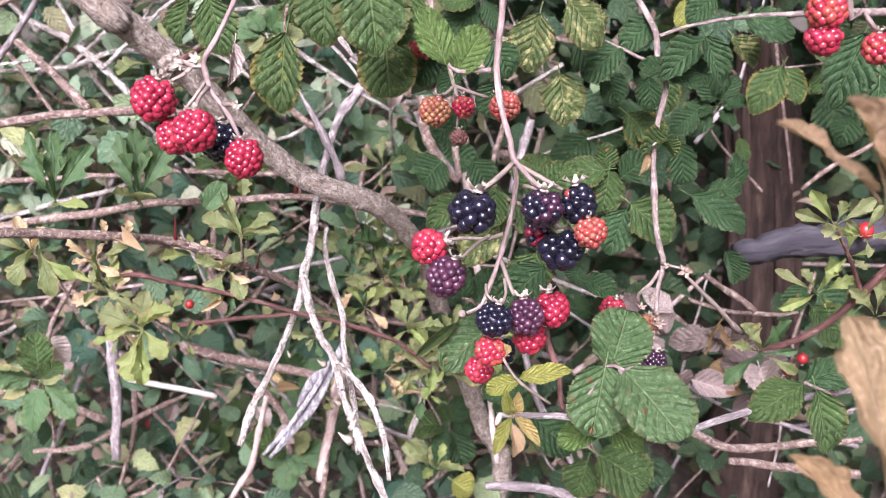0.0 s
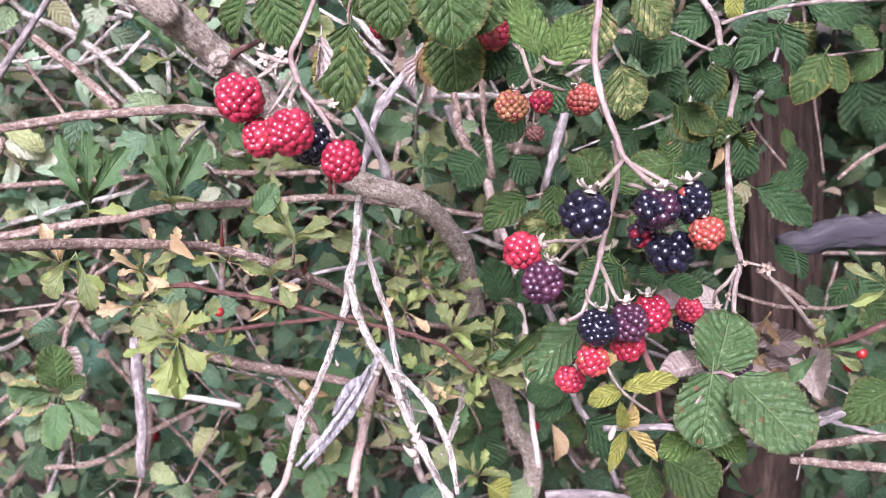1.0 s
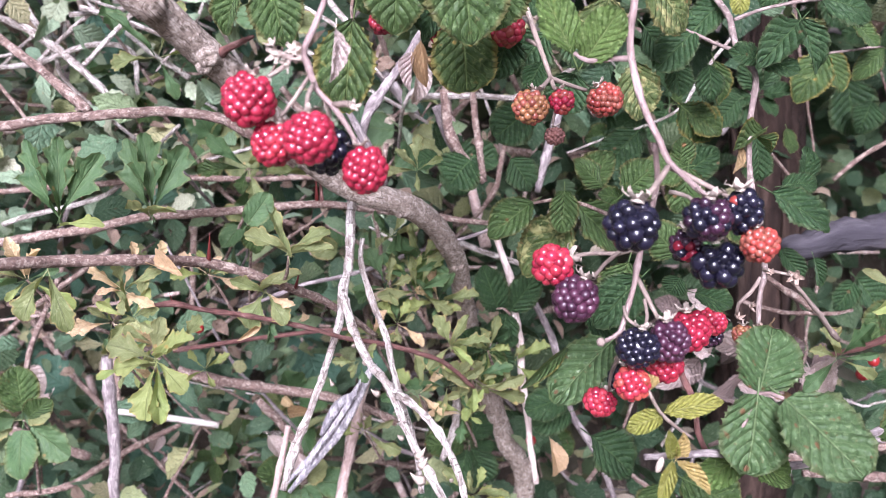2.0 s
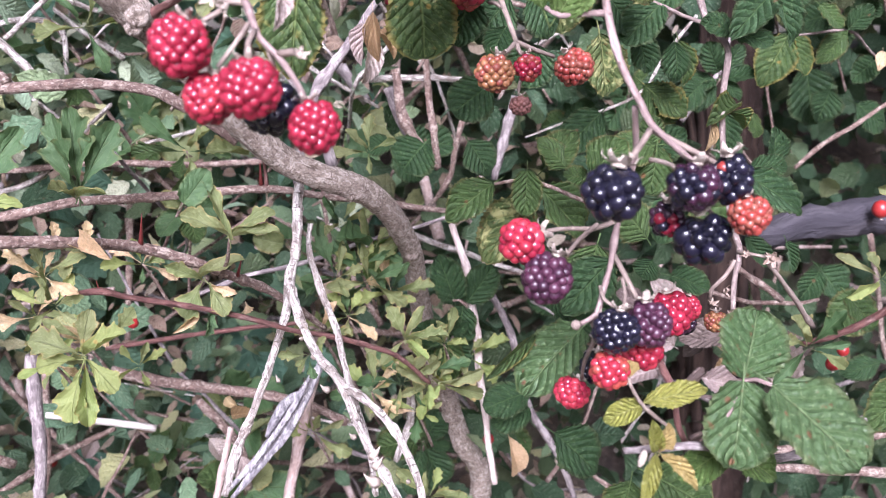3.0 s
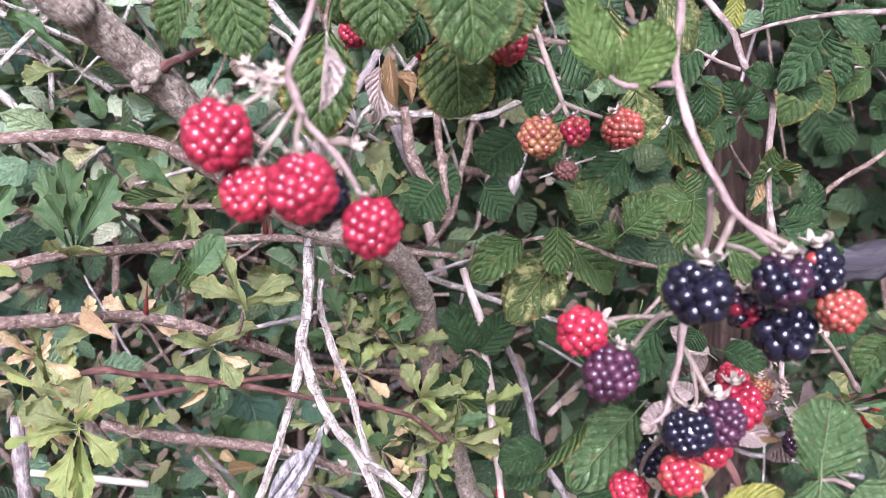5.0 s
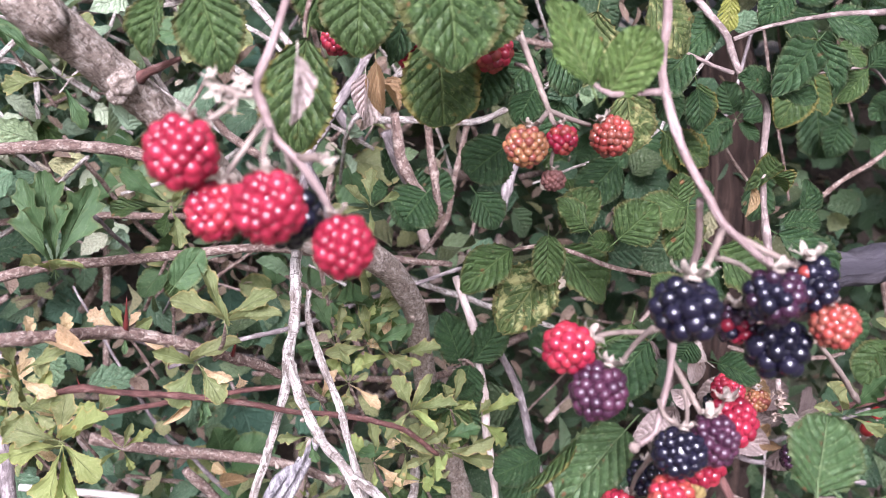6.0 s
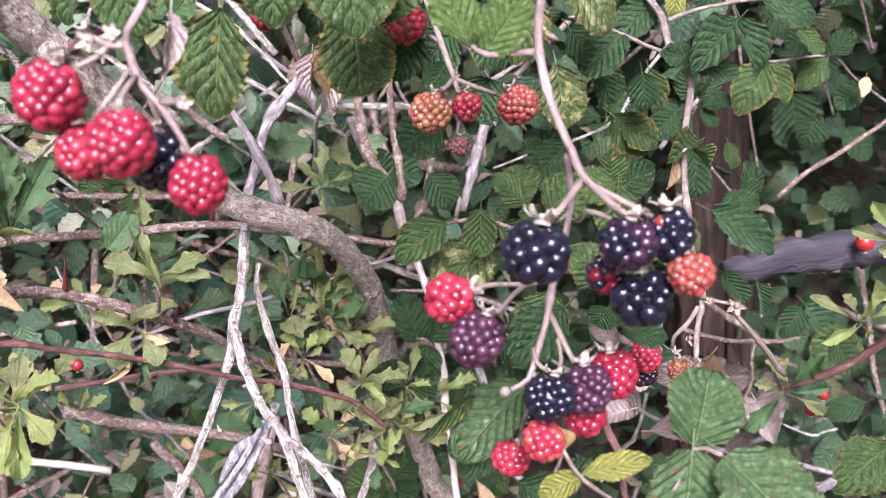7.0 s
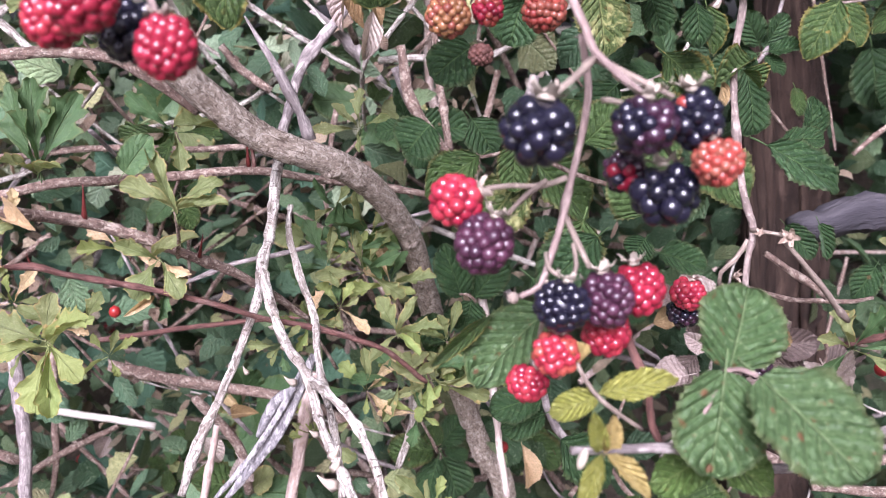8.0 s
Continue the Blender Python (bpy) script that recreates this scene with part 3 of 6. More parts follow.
# -- fruit --
def ball_mesh(name, mat, rings=7, seg=10):
    verts, faces = [(0, 0, 1.0)], []
    for i in range(1, rings):
        g = math.pi * i / rings
        for j in range(seg):
            h = 2 * math.pi * j / seg
            verts.append((math.sin(g) * math.cos(h), math.sin(g) * math.sin(h), math.cos(g)))
    verts.append((0, 0, -1.0))
    for j in range(seg):
        k = (j + 1) % seg
        faces.append((0, 1 + j, 1 + k))
        for i in range(rings - 2):
            faces.append((1 + i * seg + j, 1 + (i + 1) * seg + j, 1 + (i + 1) * seg + k, 1 + i * seg + k))
        faces.append((len(verts) - 1, 1 + (rings - 2) * seg + k, 1 + (rings - 2) * seg + j))
    return mesh_of(name, verts, faces, mat)


DRUPES, CORES = {}, {}


def sepal_mesh(mat):
    verts, faces = [], []
    for i in range(5):
        g = 2 * math.pi * i / 5
        d, s = Vector((math.cos(g), math.sin(g), 0)), Vector((-math.sin(g), math.cos(g), 0))
        n = len(verts)
        for t, w, z in ((0.0, 0.16, 0.0), (0.3, 0.22, 0.06), (0.58, 0.18, 0.16 + 0.1 * (i % 3)), (0.80 - 0.1 * (i % 2), 0.10, 0.32 + 0.12 * (i % 2)), (0.86 - 0.2 * (i % 3), 0.015, 0.56)):
            for q, h in ((-1, 0.05), (0, -0.03), (1, 0.05)):
                verts.append(d * t + s * w * q + Vector((0, 0, z + h)))
        for a in range(4):
            for b in range(2):
                k = n + a * 3 + b
                faces.append((k, k + 3, k + 4, k + 1))
    n = len(verts)
    v, f = sweep([(0, 0, -0.1), (0, 0, 0.1), (0, 0, 0.32)], [0.34, 0.27, 0.13], 7, 0.1, 0.1)
    return mesh_of("calyx", verts + v, faces + [tuple(n + q for q in face) for face in f], mat)


CALYX, DRY_CALYX = sepal_mesh(SEPAL), sepal_mesh(HUSK)


def berry(label, at, r, mats, n=80, long=1.0, hang=(0, 0, -1), calyx=1.0, jitter=0.055, gap=1.0):
    """A bramble fruit: a core set with drupelets, each a part, and a calyx at the stalk."""
    fruit = thing("blackberry", at, label, "blackberry", "blackberries on the canes")
    rnd = random.Random(int(abs(at[0] * 1e5) + abs(at[2] * 1e4)))
    turn = (-Vector(hang)).to_track_quat("Z", "Y").to_matrix().to_4x4()
    m = Matrix.Translation(at) @ turn
    k = (0.71 if mats[0] in (RED, SCARLET) else 0.60 if mats[0] is BLACK else 0.64) * math.sqrt(4 * math.pi / n * 1.155)
    d = k / (1 + 0.9 * k) * r * gap
    core = mats[-1]
    if core.name not in CORES:
        CORES[core.name] = ball_mesh("core", core, 8, 12)
    part("core", CORES[core.name], core, fruit, "", m @ Matrix.Diagonal((r - d * 0.82, r - d * 0.82, (r - d * 0.82) * long, 1)))
    spin = rnd.uniform(0, 6.28)
    for k in range(n):
        z = 1 - 2 * (k + 0.5) / n
        if z > 0.9:
            continue
        g = spin + k * 2.39996
        s = math.sqrt(1 - z * z)
        o = Vector((s * math.cos(g), s * math.sin(g), z)) + Vector([rnd.uniform(-jitter, jitter) for _ in range(3)])
        o.normalize()
        w = d * rnd.uniform(0.80, 1.14)
        place = Vector((o.x, o.y, o.z * long)) * (r - d * rnd.uniform(0.90, 1.02))
        mat = rnd.choice(mats[:-1]) if len(mats) > 1 else mats[0]
        if mat.name not in DRUPES:
            DRUPES[mat.name] = ball_mesh("drupelet", mat, 8, 12)
        q = o.to_track_quat("Z", "Y").to_matrix().to_4x4()
        part("drupelet", DRUPES[mat.name], mat, fruit, "", m @ Matrix.Translation(place) @ q @ pose(0, 0, 0, 0, 0, rnd.uniform(0, 180)) @ Matrix.Diagonal((w * rnd.uniform(0.88, 1.14), w, w * 1.02, 1)))
    if calyx:
        part("calyx", CALYX, SEPAL, fruit, "dry pale sepals", m @ Matrix.Translation((0, 0, r * long * 0.90)) @ pose(0, 0, 0, 0, 0, rnd.uniform(0, 70)) @ Matrix.Diagonal((r * 0.78 * calyx, r * 0.78 * calyx, r * 0.70 * calyx, 1)))
    return fruit


def scatter(name, label, category, mat, count, box, size, seed, density=None, nu=5, lay=0.0, kind="stuff", narrow=0.55):
    """Many small leaves strewn through a box, joined: foliage too deep in the hedge to tell apart."""
    rnd = random.Random(seed)
    verts, faces, uvs = [], [], []
    made = 0
    while made < count:
        p = Vector([rnd.uniform(a, b) for a, b in box])
        if density and rnd.random() > density(p):
            continue
        if lay:
            p.z = ground_height(p.x, p.y) + rnd.uniform(0.002, lay)
        made += 1
        s = rnd.uniform(*size)
        y = Vector((rnd.uniform(-1, 1), rnd.uniform(-0.8, 0.6), rnd.uniform(-1, 0.6))).normalized()
        z = Vector((rnd.uniform(-1, 1), -1 + rnd.uniform(-0.3, 1.2), rnd.uniform(-0.2, 1.6)))
        if lay:
            y.z *= 0.25
            z = Vector((rnd.uniform(-0.6, 0.6), rnd.uniform(-0.6, 0.6), 1))
        z = (z - y * z.dot(y)).normalized()
        x = y.cross(z)
        n, w, c, f = len(verts), narrow * rnd.uniform(0.7, 1.25), rnd.uniform(-0.2, 0.8), rnd.uniform(-0.1, 0.6)
        for i in range(nu + 1):
            u = i / nu
            h = w * s * ovate(u) * (1 + 0.22 * (i % 2))
            q = p + y * s * u + z * (-c * s * (u - 0.3) ** 2)
            verts += [q - x * h + z * f * h, q, q + x * h + z * f * h]
            uvs += [(0, u), (0.5, u), (1, u)]
        for i in range(nu):
            k = n + i * 3
            faces += [(k, k + 1, k + 4, k + 3), (k + 1, k + 2, k + 5, k + 4)]
    ob = new(name, mesh_of(name, verts, faces, mat, True, uvs))
    return tagged(ob, label, category, "", kind)


def ground_height(x, y):
    """A level verge that climbs into a hedge bank."""
    t = min(1.0, max(0.0, (y - 0.75) / 1.0))
    rise = t * t * (3 - 2 * t) * 0.72
    return rise + 0.03 * noise.noise(Vector((x * 2.3, y * 2.3, 0))) * min(1.0, 3 / (1 + abs(x) + abs(y)))


# ---- ground and deep hedge ----
def ground():
    xs = sorted(set([round(-1.8 + 0.06 * i, 3) for i in range(61)] + [-400, -120, -40, -12, -5, -3, 3, 5, 12, 40, 120, 400]))
    ys = sorted(set([round(-1.0 + 0.06 * i, 3) for i in range(56)] + [-400, -120, -40, -12, -5, -2.5, 3, 5, 12, 40, 120, 400]))
    verts = [(x, y, ground_height(x, y)) for y in ys for x in xs]
    w = len(xs)
    faces = [(j * w + i, j * w + i + 1, (j + 1) * w + i + 1, (j + 1) * w + i) for j in range(len(ys) - 1) for i in range(w - 1)]
    tagged(new("ground", mesh_of("ground", verts, faces, SOIL)), "brown soil bank under the hedge, strewn with dead leaves", "ground", "", "structure")


ground()
scatter("leaf_litter", "dead brown leaves strewn over the bank", "leaf litter", DROPPED, 2600, ((-1.5, 1.5), (0.3, 2.0), (0, 1)), (0.02, 0.05), 21, None, 4, 0.02)


# Gathers the shade-coloured leaves at the right, leaving a gap before the stump.
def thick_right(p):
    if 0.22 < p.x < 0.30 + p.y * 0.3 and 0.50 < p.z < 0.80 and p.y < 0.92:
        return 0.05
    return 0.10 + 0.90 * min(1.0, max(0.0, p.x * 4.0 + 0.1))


def thick_left(p):
    return 0.05 + 0.95 * min(1.0, max(0.0, 0.60 - p.x * 3.0))


scatter("undergrowth", "small pale green leaves deep in the hedge", "undergrowth", FILL, 4800, ((-0.75, 0.6), (0.70, 1.2), (0.15, 1.15)), (0.014, 0.034), 31, thick_left, 9)
scatter("ivy_growth", "broad blue-green leaves in the hedge's lower shade", "undergrowth", BLUISH, 420, ((-0.85, 0.02), (0.78, 1.12), (0.22, 1.0)), (0.028, 0.052), 39, None, 9, 0.0, "stuff", 0.85)
scatter("hedge_foliage", "green bramble leaves deep in the hedge, darkened in colour for shade", "foliage", FILLSHADE, 4200, ((-0.55, 0.85), (0.70, 1.3), (0.15, 1.2)), (0.018, 0.040), 32, thick_right, 7, 0.0, "stuff", 0.75)
scatter("far_hedge", "dense green hedge leaves behind the brambles", "hedge", FILLSHADE, 12000, ((-3.2, 3.2), (1.2, 2.1), (0.35, 1.9)), (0.04, 0.08), 33, None, 4)


def shade_share(p):
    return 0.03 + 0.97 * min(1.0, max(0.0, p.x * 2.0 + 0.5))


# Added leaves above the view that keep sun and sky off the right.
scatter("hedge_crown", "dense unseen leaves added overhead to shade the hedge", "hedge", FILLSHADE, 5200, ((-1.2, 1.4), (0.60, 1.7), (1.0, 1.75)), (0.04, 0.07), 38, shade_share, 5, 0.0, "stuff", 0.8)


def random_twig(rnd, box, radius, length, left):
    while True:
        p = Vector([rnd.uniform(a, b) for a, b in box])
        if rnd.random() < min(1.0, max(left, 0.55 - p.x * 2.0)):
            break
    d = Vector((rnd.uniform(-1, 1), rnd.uniform(-0.5, 0.5), rnd.uniform(-0.9, 0.9))).normalized() * rnd.uniform(*length)
    bend = Vector((rnd.uniform(-1, 1), rnd.uniform(-1, 1), rnd.uniform(-1, 1))) * d.length * 0.12
    r = rnd.uniform(*radius)
    return [p - d / 2, p - d * 0.2 + bend * 0.6, p + bend, p + d / 2 - bend * 0.4], [r, r * 0.9, r * 0.85, r * 0.5]


DEEP_TWIGS = random.Random(41)
for k in range(150):
    pts, radii = random_twig(DEEP_TWIGS, ((-0.62, 0.6), (0.86, 1.15), (0.2, 1.05)), (0.0016, 0.0052), (0.08, 0.40), 0.25)
    mat, tint = DEEP_TWIGS.choice(((TWIG, "mauve-brown"), (GREY, "grey"), (TAN, "tan"), (TWIG, "dull brown")))
    twig = thing("dry_twig", pts[0], tint + " dry twig far inside the hedge", "twig", "dry twigs in the hedge")
    v, f = sweep(pts, radii, 6, 0.02, 0.1, 0, k)
    part("stem", mesh_of("stem", v, f), mat, twig)
scatter("brown_litter", "brown dead leaves and bits lying low in the hedge", "leaf litter", DROPPED, 900, ((-0.6, 0.25), (0.74, 1.1), (0.22, 0.86)), (0.008, 0.022), 36, None, 5, 0.0, "stuff", 0.38)
scatter("pale_undergrowth", "grey-green leaves at the top of the hedge, paled in colour to look lit", "undergrowth", PALE, 1700, ((-0.80, -0.02), (0.72, 1.15), (0.64, 1.04)), (0.014, 0.034), 37, None, 9)
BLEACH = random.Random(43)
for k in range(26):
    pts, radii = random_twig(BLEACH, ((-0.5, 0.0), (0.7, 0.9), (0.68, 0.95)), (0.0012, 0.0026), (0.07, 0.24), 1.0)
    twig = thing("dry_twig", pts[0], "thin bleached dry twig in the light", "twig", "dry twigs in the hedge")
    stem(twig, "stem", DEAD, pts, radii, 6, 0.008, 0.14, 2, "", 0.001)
THIN = random.Random(42)
for k in range(90):
    pts, radii = random_twig(THIN, ((-0.48, 0.45), (0.66, 0.86), (0.3, 0.98)), (0.0009, 0.0030), (0.06, 0.28), 0.2)
    mat, tint = THIN.choice(((TWIG, "thin mauve-brown"), (GREY, "thin grey"), (DEAD, "thin bleached"), (TWIG, "slender brown")))
    twig = thing("dry_twig", pts[0], tint + " dry twig deep in the hedge", "twig", "dry twigs in the hedge")
    stem(twig, "stem", mat, pts, radii, 6, 0.008, 0.14, 2, "", 0.001)
scatter("caught_leaves", "small pale dead leaves caught in the twigs", "dead leaves", DROPPED, 900, ((-0.6, 0.55), (0.70, 1.1), (0.25, 1.0)), (0.007, 0.018), 35, thick_left, 5, 0.0, "stuff", 0.6)

# ---- the hawthorn: trunk, side branches and leaf tufts ----
hawthorn = thing("hawthorn_bush", (0.0534, 0.7200, 0.4051), "grey-barked hawthorn stem bending through the brambles, with thorny twigs", "hawthorn")
stem(hawthorn, "trunk", BARK, [(-0.29, 0.40, 0.99), (-0.235, 0.425, 0.90), (-0.1615, 0.4500, 0.8131), (-0.1544, 0.4630, 0.8037), (-0.1428, 0.4770, 0.7896), (-0.1339, 0.4850, 0.7787), (-0.1226, 0.4950, 0.7650), (-0.1014, 0.5200, 0.7337), (-0.0825, 0.5350, 0.7143), (-0.0614, 0.5450, 0.7016), (-0.0425, 0.5600, 0.6926), (-0.0242, 0.5850, 0.6723), (-0.0091, 0.6200, 0.6414), (-0.0008, 0.6500, 0.6066), (0.0096, 0.6800, 0.5598), (0.0249, 0.7000, 0.5119), (0.0397, 0.7100, 0.4649), (0.0557, 0.7200, 0.4049), (0.0, 0.74, 0.2), (0.02, 0.75, 0.0)],
     [0.0082, 0.0079, 0.0077, 0.0076, 0.0074, 0.0072, 0.0069, 0.0069, 0.0069, 0.0067, 0.0071, 0.0067, 0.0067, 0.0069, 0.0073, 0.0076, 0.0077, 0.0086, 0.0114, 0.0140], 36, 0.0011, 0.05, 0, "", 0.0008, 0.012)
stem(hawthorn, "branch", TWIG, [(-0.4039, 0.6000, 0.7205), (-0.3034, 0.5850, 0.7344), (-0.2336, 0.5650, 0.7452), (-0.2069, 0.5600, 0.7475), (-0.1728, 0.5550, 0.7490), (-0.1434, 0.5450, 0.7462), (-0.1250, 0.5350, 0.7387), (-0.1026, 0.5300, 0.7234)], [0.0028, 0.0028, 0.0028, 0.0028, 0.0027, 0.0027, 0.0028, 0.003], 9, 0.004, 0.12, 6)
stem(hawthorn, "branch", TWIG, [(-0.4841, 0.7400, 0.6602), (-0.3780, 0.7300, 0.6716), (-0.2886, 0.7200, 0.6790), (-0.2611, 0.7200, 0.6802), (-0.2061, 0.7100, 0.6856), (-0.1518, 0.7000, 0.6850), (-0.0976, 0.6900, 0.6871)], [0.0022, 0.0022, 0.0022, 0.0022, 0.0022, 0.0021, 0.0018], 8, 0.004, 0.12, 4)
stem(hawthorn, "branch", TWIG, [(-0.4307, 0.6200, 0.6429), (-0.3484, 0.6200, 0.6553), (-0.2682, 0.6200, 0.6671), (-0.2329, 0.6200, 0.6717), (-0.2029, 0.6200, 0.6776), (-0.1728, 0.6200, 0.6787), (-0.1298, 0.6200, 0.6808), (-0.0951, 0.6200, 0.6828), (-0.0598, 0.6300, 0.6752), (0.0180, 0.6500, 0.6592)], [0.003, 0.003, 0.0029, 0.0029, 0.0028, 0.0027, 0.0026, 0.0025, 0.0022, 0.0018], 9, 0.004, 0.1, 7)
stem(hawthorn, "branch", TWIG, [(-0.2448, 0.3600, 0.7151), (-0.2210, 0.4000, 0.7090), (-0.1981, 0.4350, 0.7008), (-0.1806, 0.4500, 0.6965), (-0.1647, 0.4650, 0.6920), (-0.1448, 0.4930, 0.6822), (-0.1283, 0.5050, 0.6727), (-0.1081, 0.5200, 0.6591), (-0.0884, 0.5400, 0.6425), (-0.0633, 0.5700, 0.6122)], [0.0026, 0.0026, 0.0026, 0.0025, 0.0024, 0.0026, 0.0023, 0.0022, 0.0021, 0.0016], 10, 0.004, 0.1, 8)
stem(hawthorn, "branch", REDTWIG, [(-0.1693, 0.4580, 0.6715), (-0.1577, 0.4670, 0.6701), (-0.1477, 0.4750, 0.6644), (-0.1277, 0.4900, 0.6549), (-0.1053, 0.5050, 0.6438), (-0.0805, 0.5250, 0.6278), (-0.0523, 0.5450, 0.6139), (-0.0244, 0.5600, 0.5968), (-0.0028, 0.5800, 0.5706)], [0.0011, 0.0015, 0.0013, 0.0013, 0.0013, 0.0014, 0.0014, 0.0014, 0.0012], 8, 0.003, 0.14, 10)
stem(hawthorn, "branch", REDTWIG, [(-0.2026, 0.6600, 0.5725), (-0.1612, 0.6600, 0.5777), (-0.1191, 0.6600, 0.5815), (-0.0617, 0.6600, 0.5851)], [0.0018, 0.0017, 0.0016, 0.0013], 7, 0.004, 0.1, 3)
stem(hawthorn, "branch", TWIG, [(-0.2076, 0.6900, 0.5449), (-0.1829, 0.6900, 0.5376), (-0.1539, 0.6900, 0.5307), (-0.1167, 0.6900, 0.5232), (-0.0787, 0.6900, 0.5121), (-0.0480, 0.6800, 0.5001)], [0.0036, 0.0039, 0.0038, 0.0036, 0.0033, 0.0026], 10, 0.004, 0.12, 5)
stem(hawthorn, "branch", TWIG, [(-0.2706, 0.6000, 0.7888), (-0.2552, 0.5900, 0.7790), (-0.2348, 0.5750, 0.7657), (-0.2127, 0.5600, 0.7498)], [0.0026, 0.0026, 0.0026, 0.0026], 8, 0.004, 0.1, 3)
stem(hawthorn, "twig", GREY, [(-0.0570, 0.5550, 0.7064), (-0.0612, 0.5550, 0.7193), (-0.0664, 0.5550, 0.7305), (-0.0748, 0.5600, 0.7468), (-0.0865, 0.5700, 0.7639)], [0.0034, 0.0022, 0.0022, 0.0017, 0.0006], 8, 0.004, 0.12, 5)
stem(hawthorn, "twig", REDTWIG, [(-0.131, 0.482, 0.7819), (-0.1259, 0.478, 0.7849), (-0.12, 0.472, 0.7874), (-0.1134, 0.466, 0.7901)], [0.0022, 0.0016, 0.0013, 0.0008], 8, 0.003, 0.1, 3)
stem(hawthorn, "twig", REDTWIG, [(-0.0942, 0.6200, 0.6821), (-0.0942, 0.6200, 0.6887), (-0.0943, 0.6150, 0.6967), (-0.0948, 0.6100, 0.7010)], [0.0016, 0.0012, 0.001, 0.0004], 6)
part("knot", knot_mesh(), BARK, hawthorn, "ringed healed knot", aim((-0.1338, 0.4712, 0.7817), (0.15, -1, 0.1), 0.0042, 1.0))
part("knot", knot_mesh(), BARK, hawthorn, "", aim((-0.1362, 0.4725, 0.7770), (0.1, -1, -0.1), 0.003, 1.0))
part("knot", knot_mesh(), BARK, hawthorn, "ringed healed knot", aim((-0.0462, 0.5510, 0.6932), (0.35, -1, 0.1), 0.0048, 1.0))
part("knot", knot_mesh(), BARK, hawthorn, "", aim((-0.0085, 0.6125, 0.6410), (0.3, -1, 0.1), 0.0035, 1.0))
part("thorn", RED_THORN, THORN, hawthorn, "long dark red thorn", aim((-0.1444, 0.4920, 0.6830), Vector((-0.1412, 0.4860, 0.7007)) - Vector((-0.1444, 0.4920, 0.6830)), 0.0165, 0.85))
for at, way, size in (((-0.0972, 0.6200, 0.6848), (0.0, -0.1, 1), 0.016), ((-0.1283, 0.5050, 0.6727), (-0.2, -0.3, -1), 0.011), ((-0.1577, 0.4670, 0.6701), (-0.2, -0.2, 1), 0.006), ((-0.1055, 0.5200, 0.6590), (0.3, -0.3, 1), 0.012)):
    part("thorn", RED_THORN, THORN, hawthorn, "", aim(at, way, size, 0.9))

leaf(hawthorn, HAWDARK, (-0.1832, 0.5500, 0.6962), (-0.1930, 0.5450, 0.7345), .021, "fingered", (-.3, .2), 0)
leaf(hawthorn, HAWDARK, (-0.1824, 0.5500, 0.6962), (-0.1833, 0.5520, 0.7375), .022, "fingered", (.3, .3), 1)
leaf(hawthorn, HAWDARK, (-0.1819, 0.5500, 0.6961), (-0.1647, 0.5500, 0.7296), .024, "fingered", (.2, .1), 2)
leaf(hawthorn, HAWDARK, (-0.2204, 0.5150, 0.7029), (-0.2318, 0.5100, 0.7397), .021, "fingered", (-.3, .2), 0)
leaf(hawthorn, HAWDARK, (-0.2194, 0.5150, 0.7029), (-0.2162, 0.5150, 0.7407), .020, "fingered", (.3, .3), 1)
leaf(hawthorn, HAWDARK, (-0.2187, 0.5150, 0.7029), (-0.1990, 0.5100, 0.7317), .021, "fingered", (.2, .1), 2)
leaf(hawthorn, HAWLIME, (-0.2142, 0.5000, 0.7011), (-0.1953, 0.4900, 0.7064), .010, "haw", (.1, .7), 2)
leaf(hawthorn, HAW, (-0.2187, 0.4800, 0.6815), (-0.2285, 0.4700, 0.6651), .020, "haw", (-.2, .5), 1)
leaf(hawthorn, HAW, (-0.2156, 0.4800, 0.6815), (-0.2077, 0.4700, 0.6586), .020, "haw", (.1, .5), 2)
leaf(hawthorn, HAW, (-0.1846, 0.5500, 0.6943), (-0.1885, 0.5300, 0.7055), .008, "haw", (0, .5), 0)
leaf(hawthorn, HAW, (-0.1834, 0.5500, 0.6943), (-0.1693, 0.5300, 0.7025), .008, "haw", (0, .5), 1)
leaf(hawthorn, HAWDARK, (-0.1230, 0.4800, 0.7039), (-0.1120, 0.4800, 0.7178), .012, "round", (.4, .2), 1)
leaf(hawthorn, HAW, (-0.1047, 0.4800, 0.6871), (-0.1096, 0.4750, 0.7132), .013, "haw", (.6, .2), 2)
leaf(hawthorn, HAW, (-0.1048, 0.4800, 0.6891), (-0.1221, 0.4750, 0.7014), .015, "haw", (-.1, .8), 1)
leaf(hawthorn, HAW, (-0.1039, 0.4800, 0.6900), (-0.0883, 0.4750, 0.7023), .013, "haw", (.2, 1.0), 2)
leaf(hawthorn, HAW, (-0.1035, 0.4800, 0.6888), (-0.0845, 0.4750, 0.6935), .015, "haw", (.2, .8), 1)
stem(hawthorn, "twig", TWIG, [(-0.1122, 0.5100, 0.6615), (-0.1067, 0.4900, 0.6776), (-0.1045, 0.4800, 0.6876)], [0.001, 0.0008, 0.0006], 6)
leaf(hawthorn, HAW, (-0.1216, 0.5050, 0.6634), (-0.1034, 0.4950, 0.6755), .017, "haw", (.1, .6), 1)
leaf(hawthorn, HAW, (-0.1204, 0.5050, 0.6620), (-0.1330, 0.4950, 0.6721), .012, "haw", (-.4, .4), 1)
leaf(hawthorn, HAW, (-0.1205, 0.5050, 0.6612), (-0.1288, 0.4950, 0.6485), .018, "haw", (-.2, .3), 0)
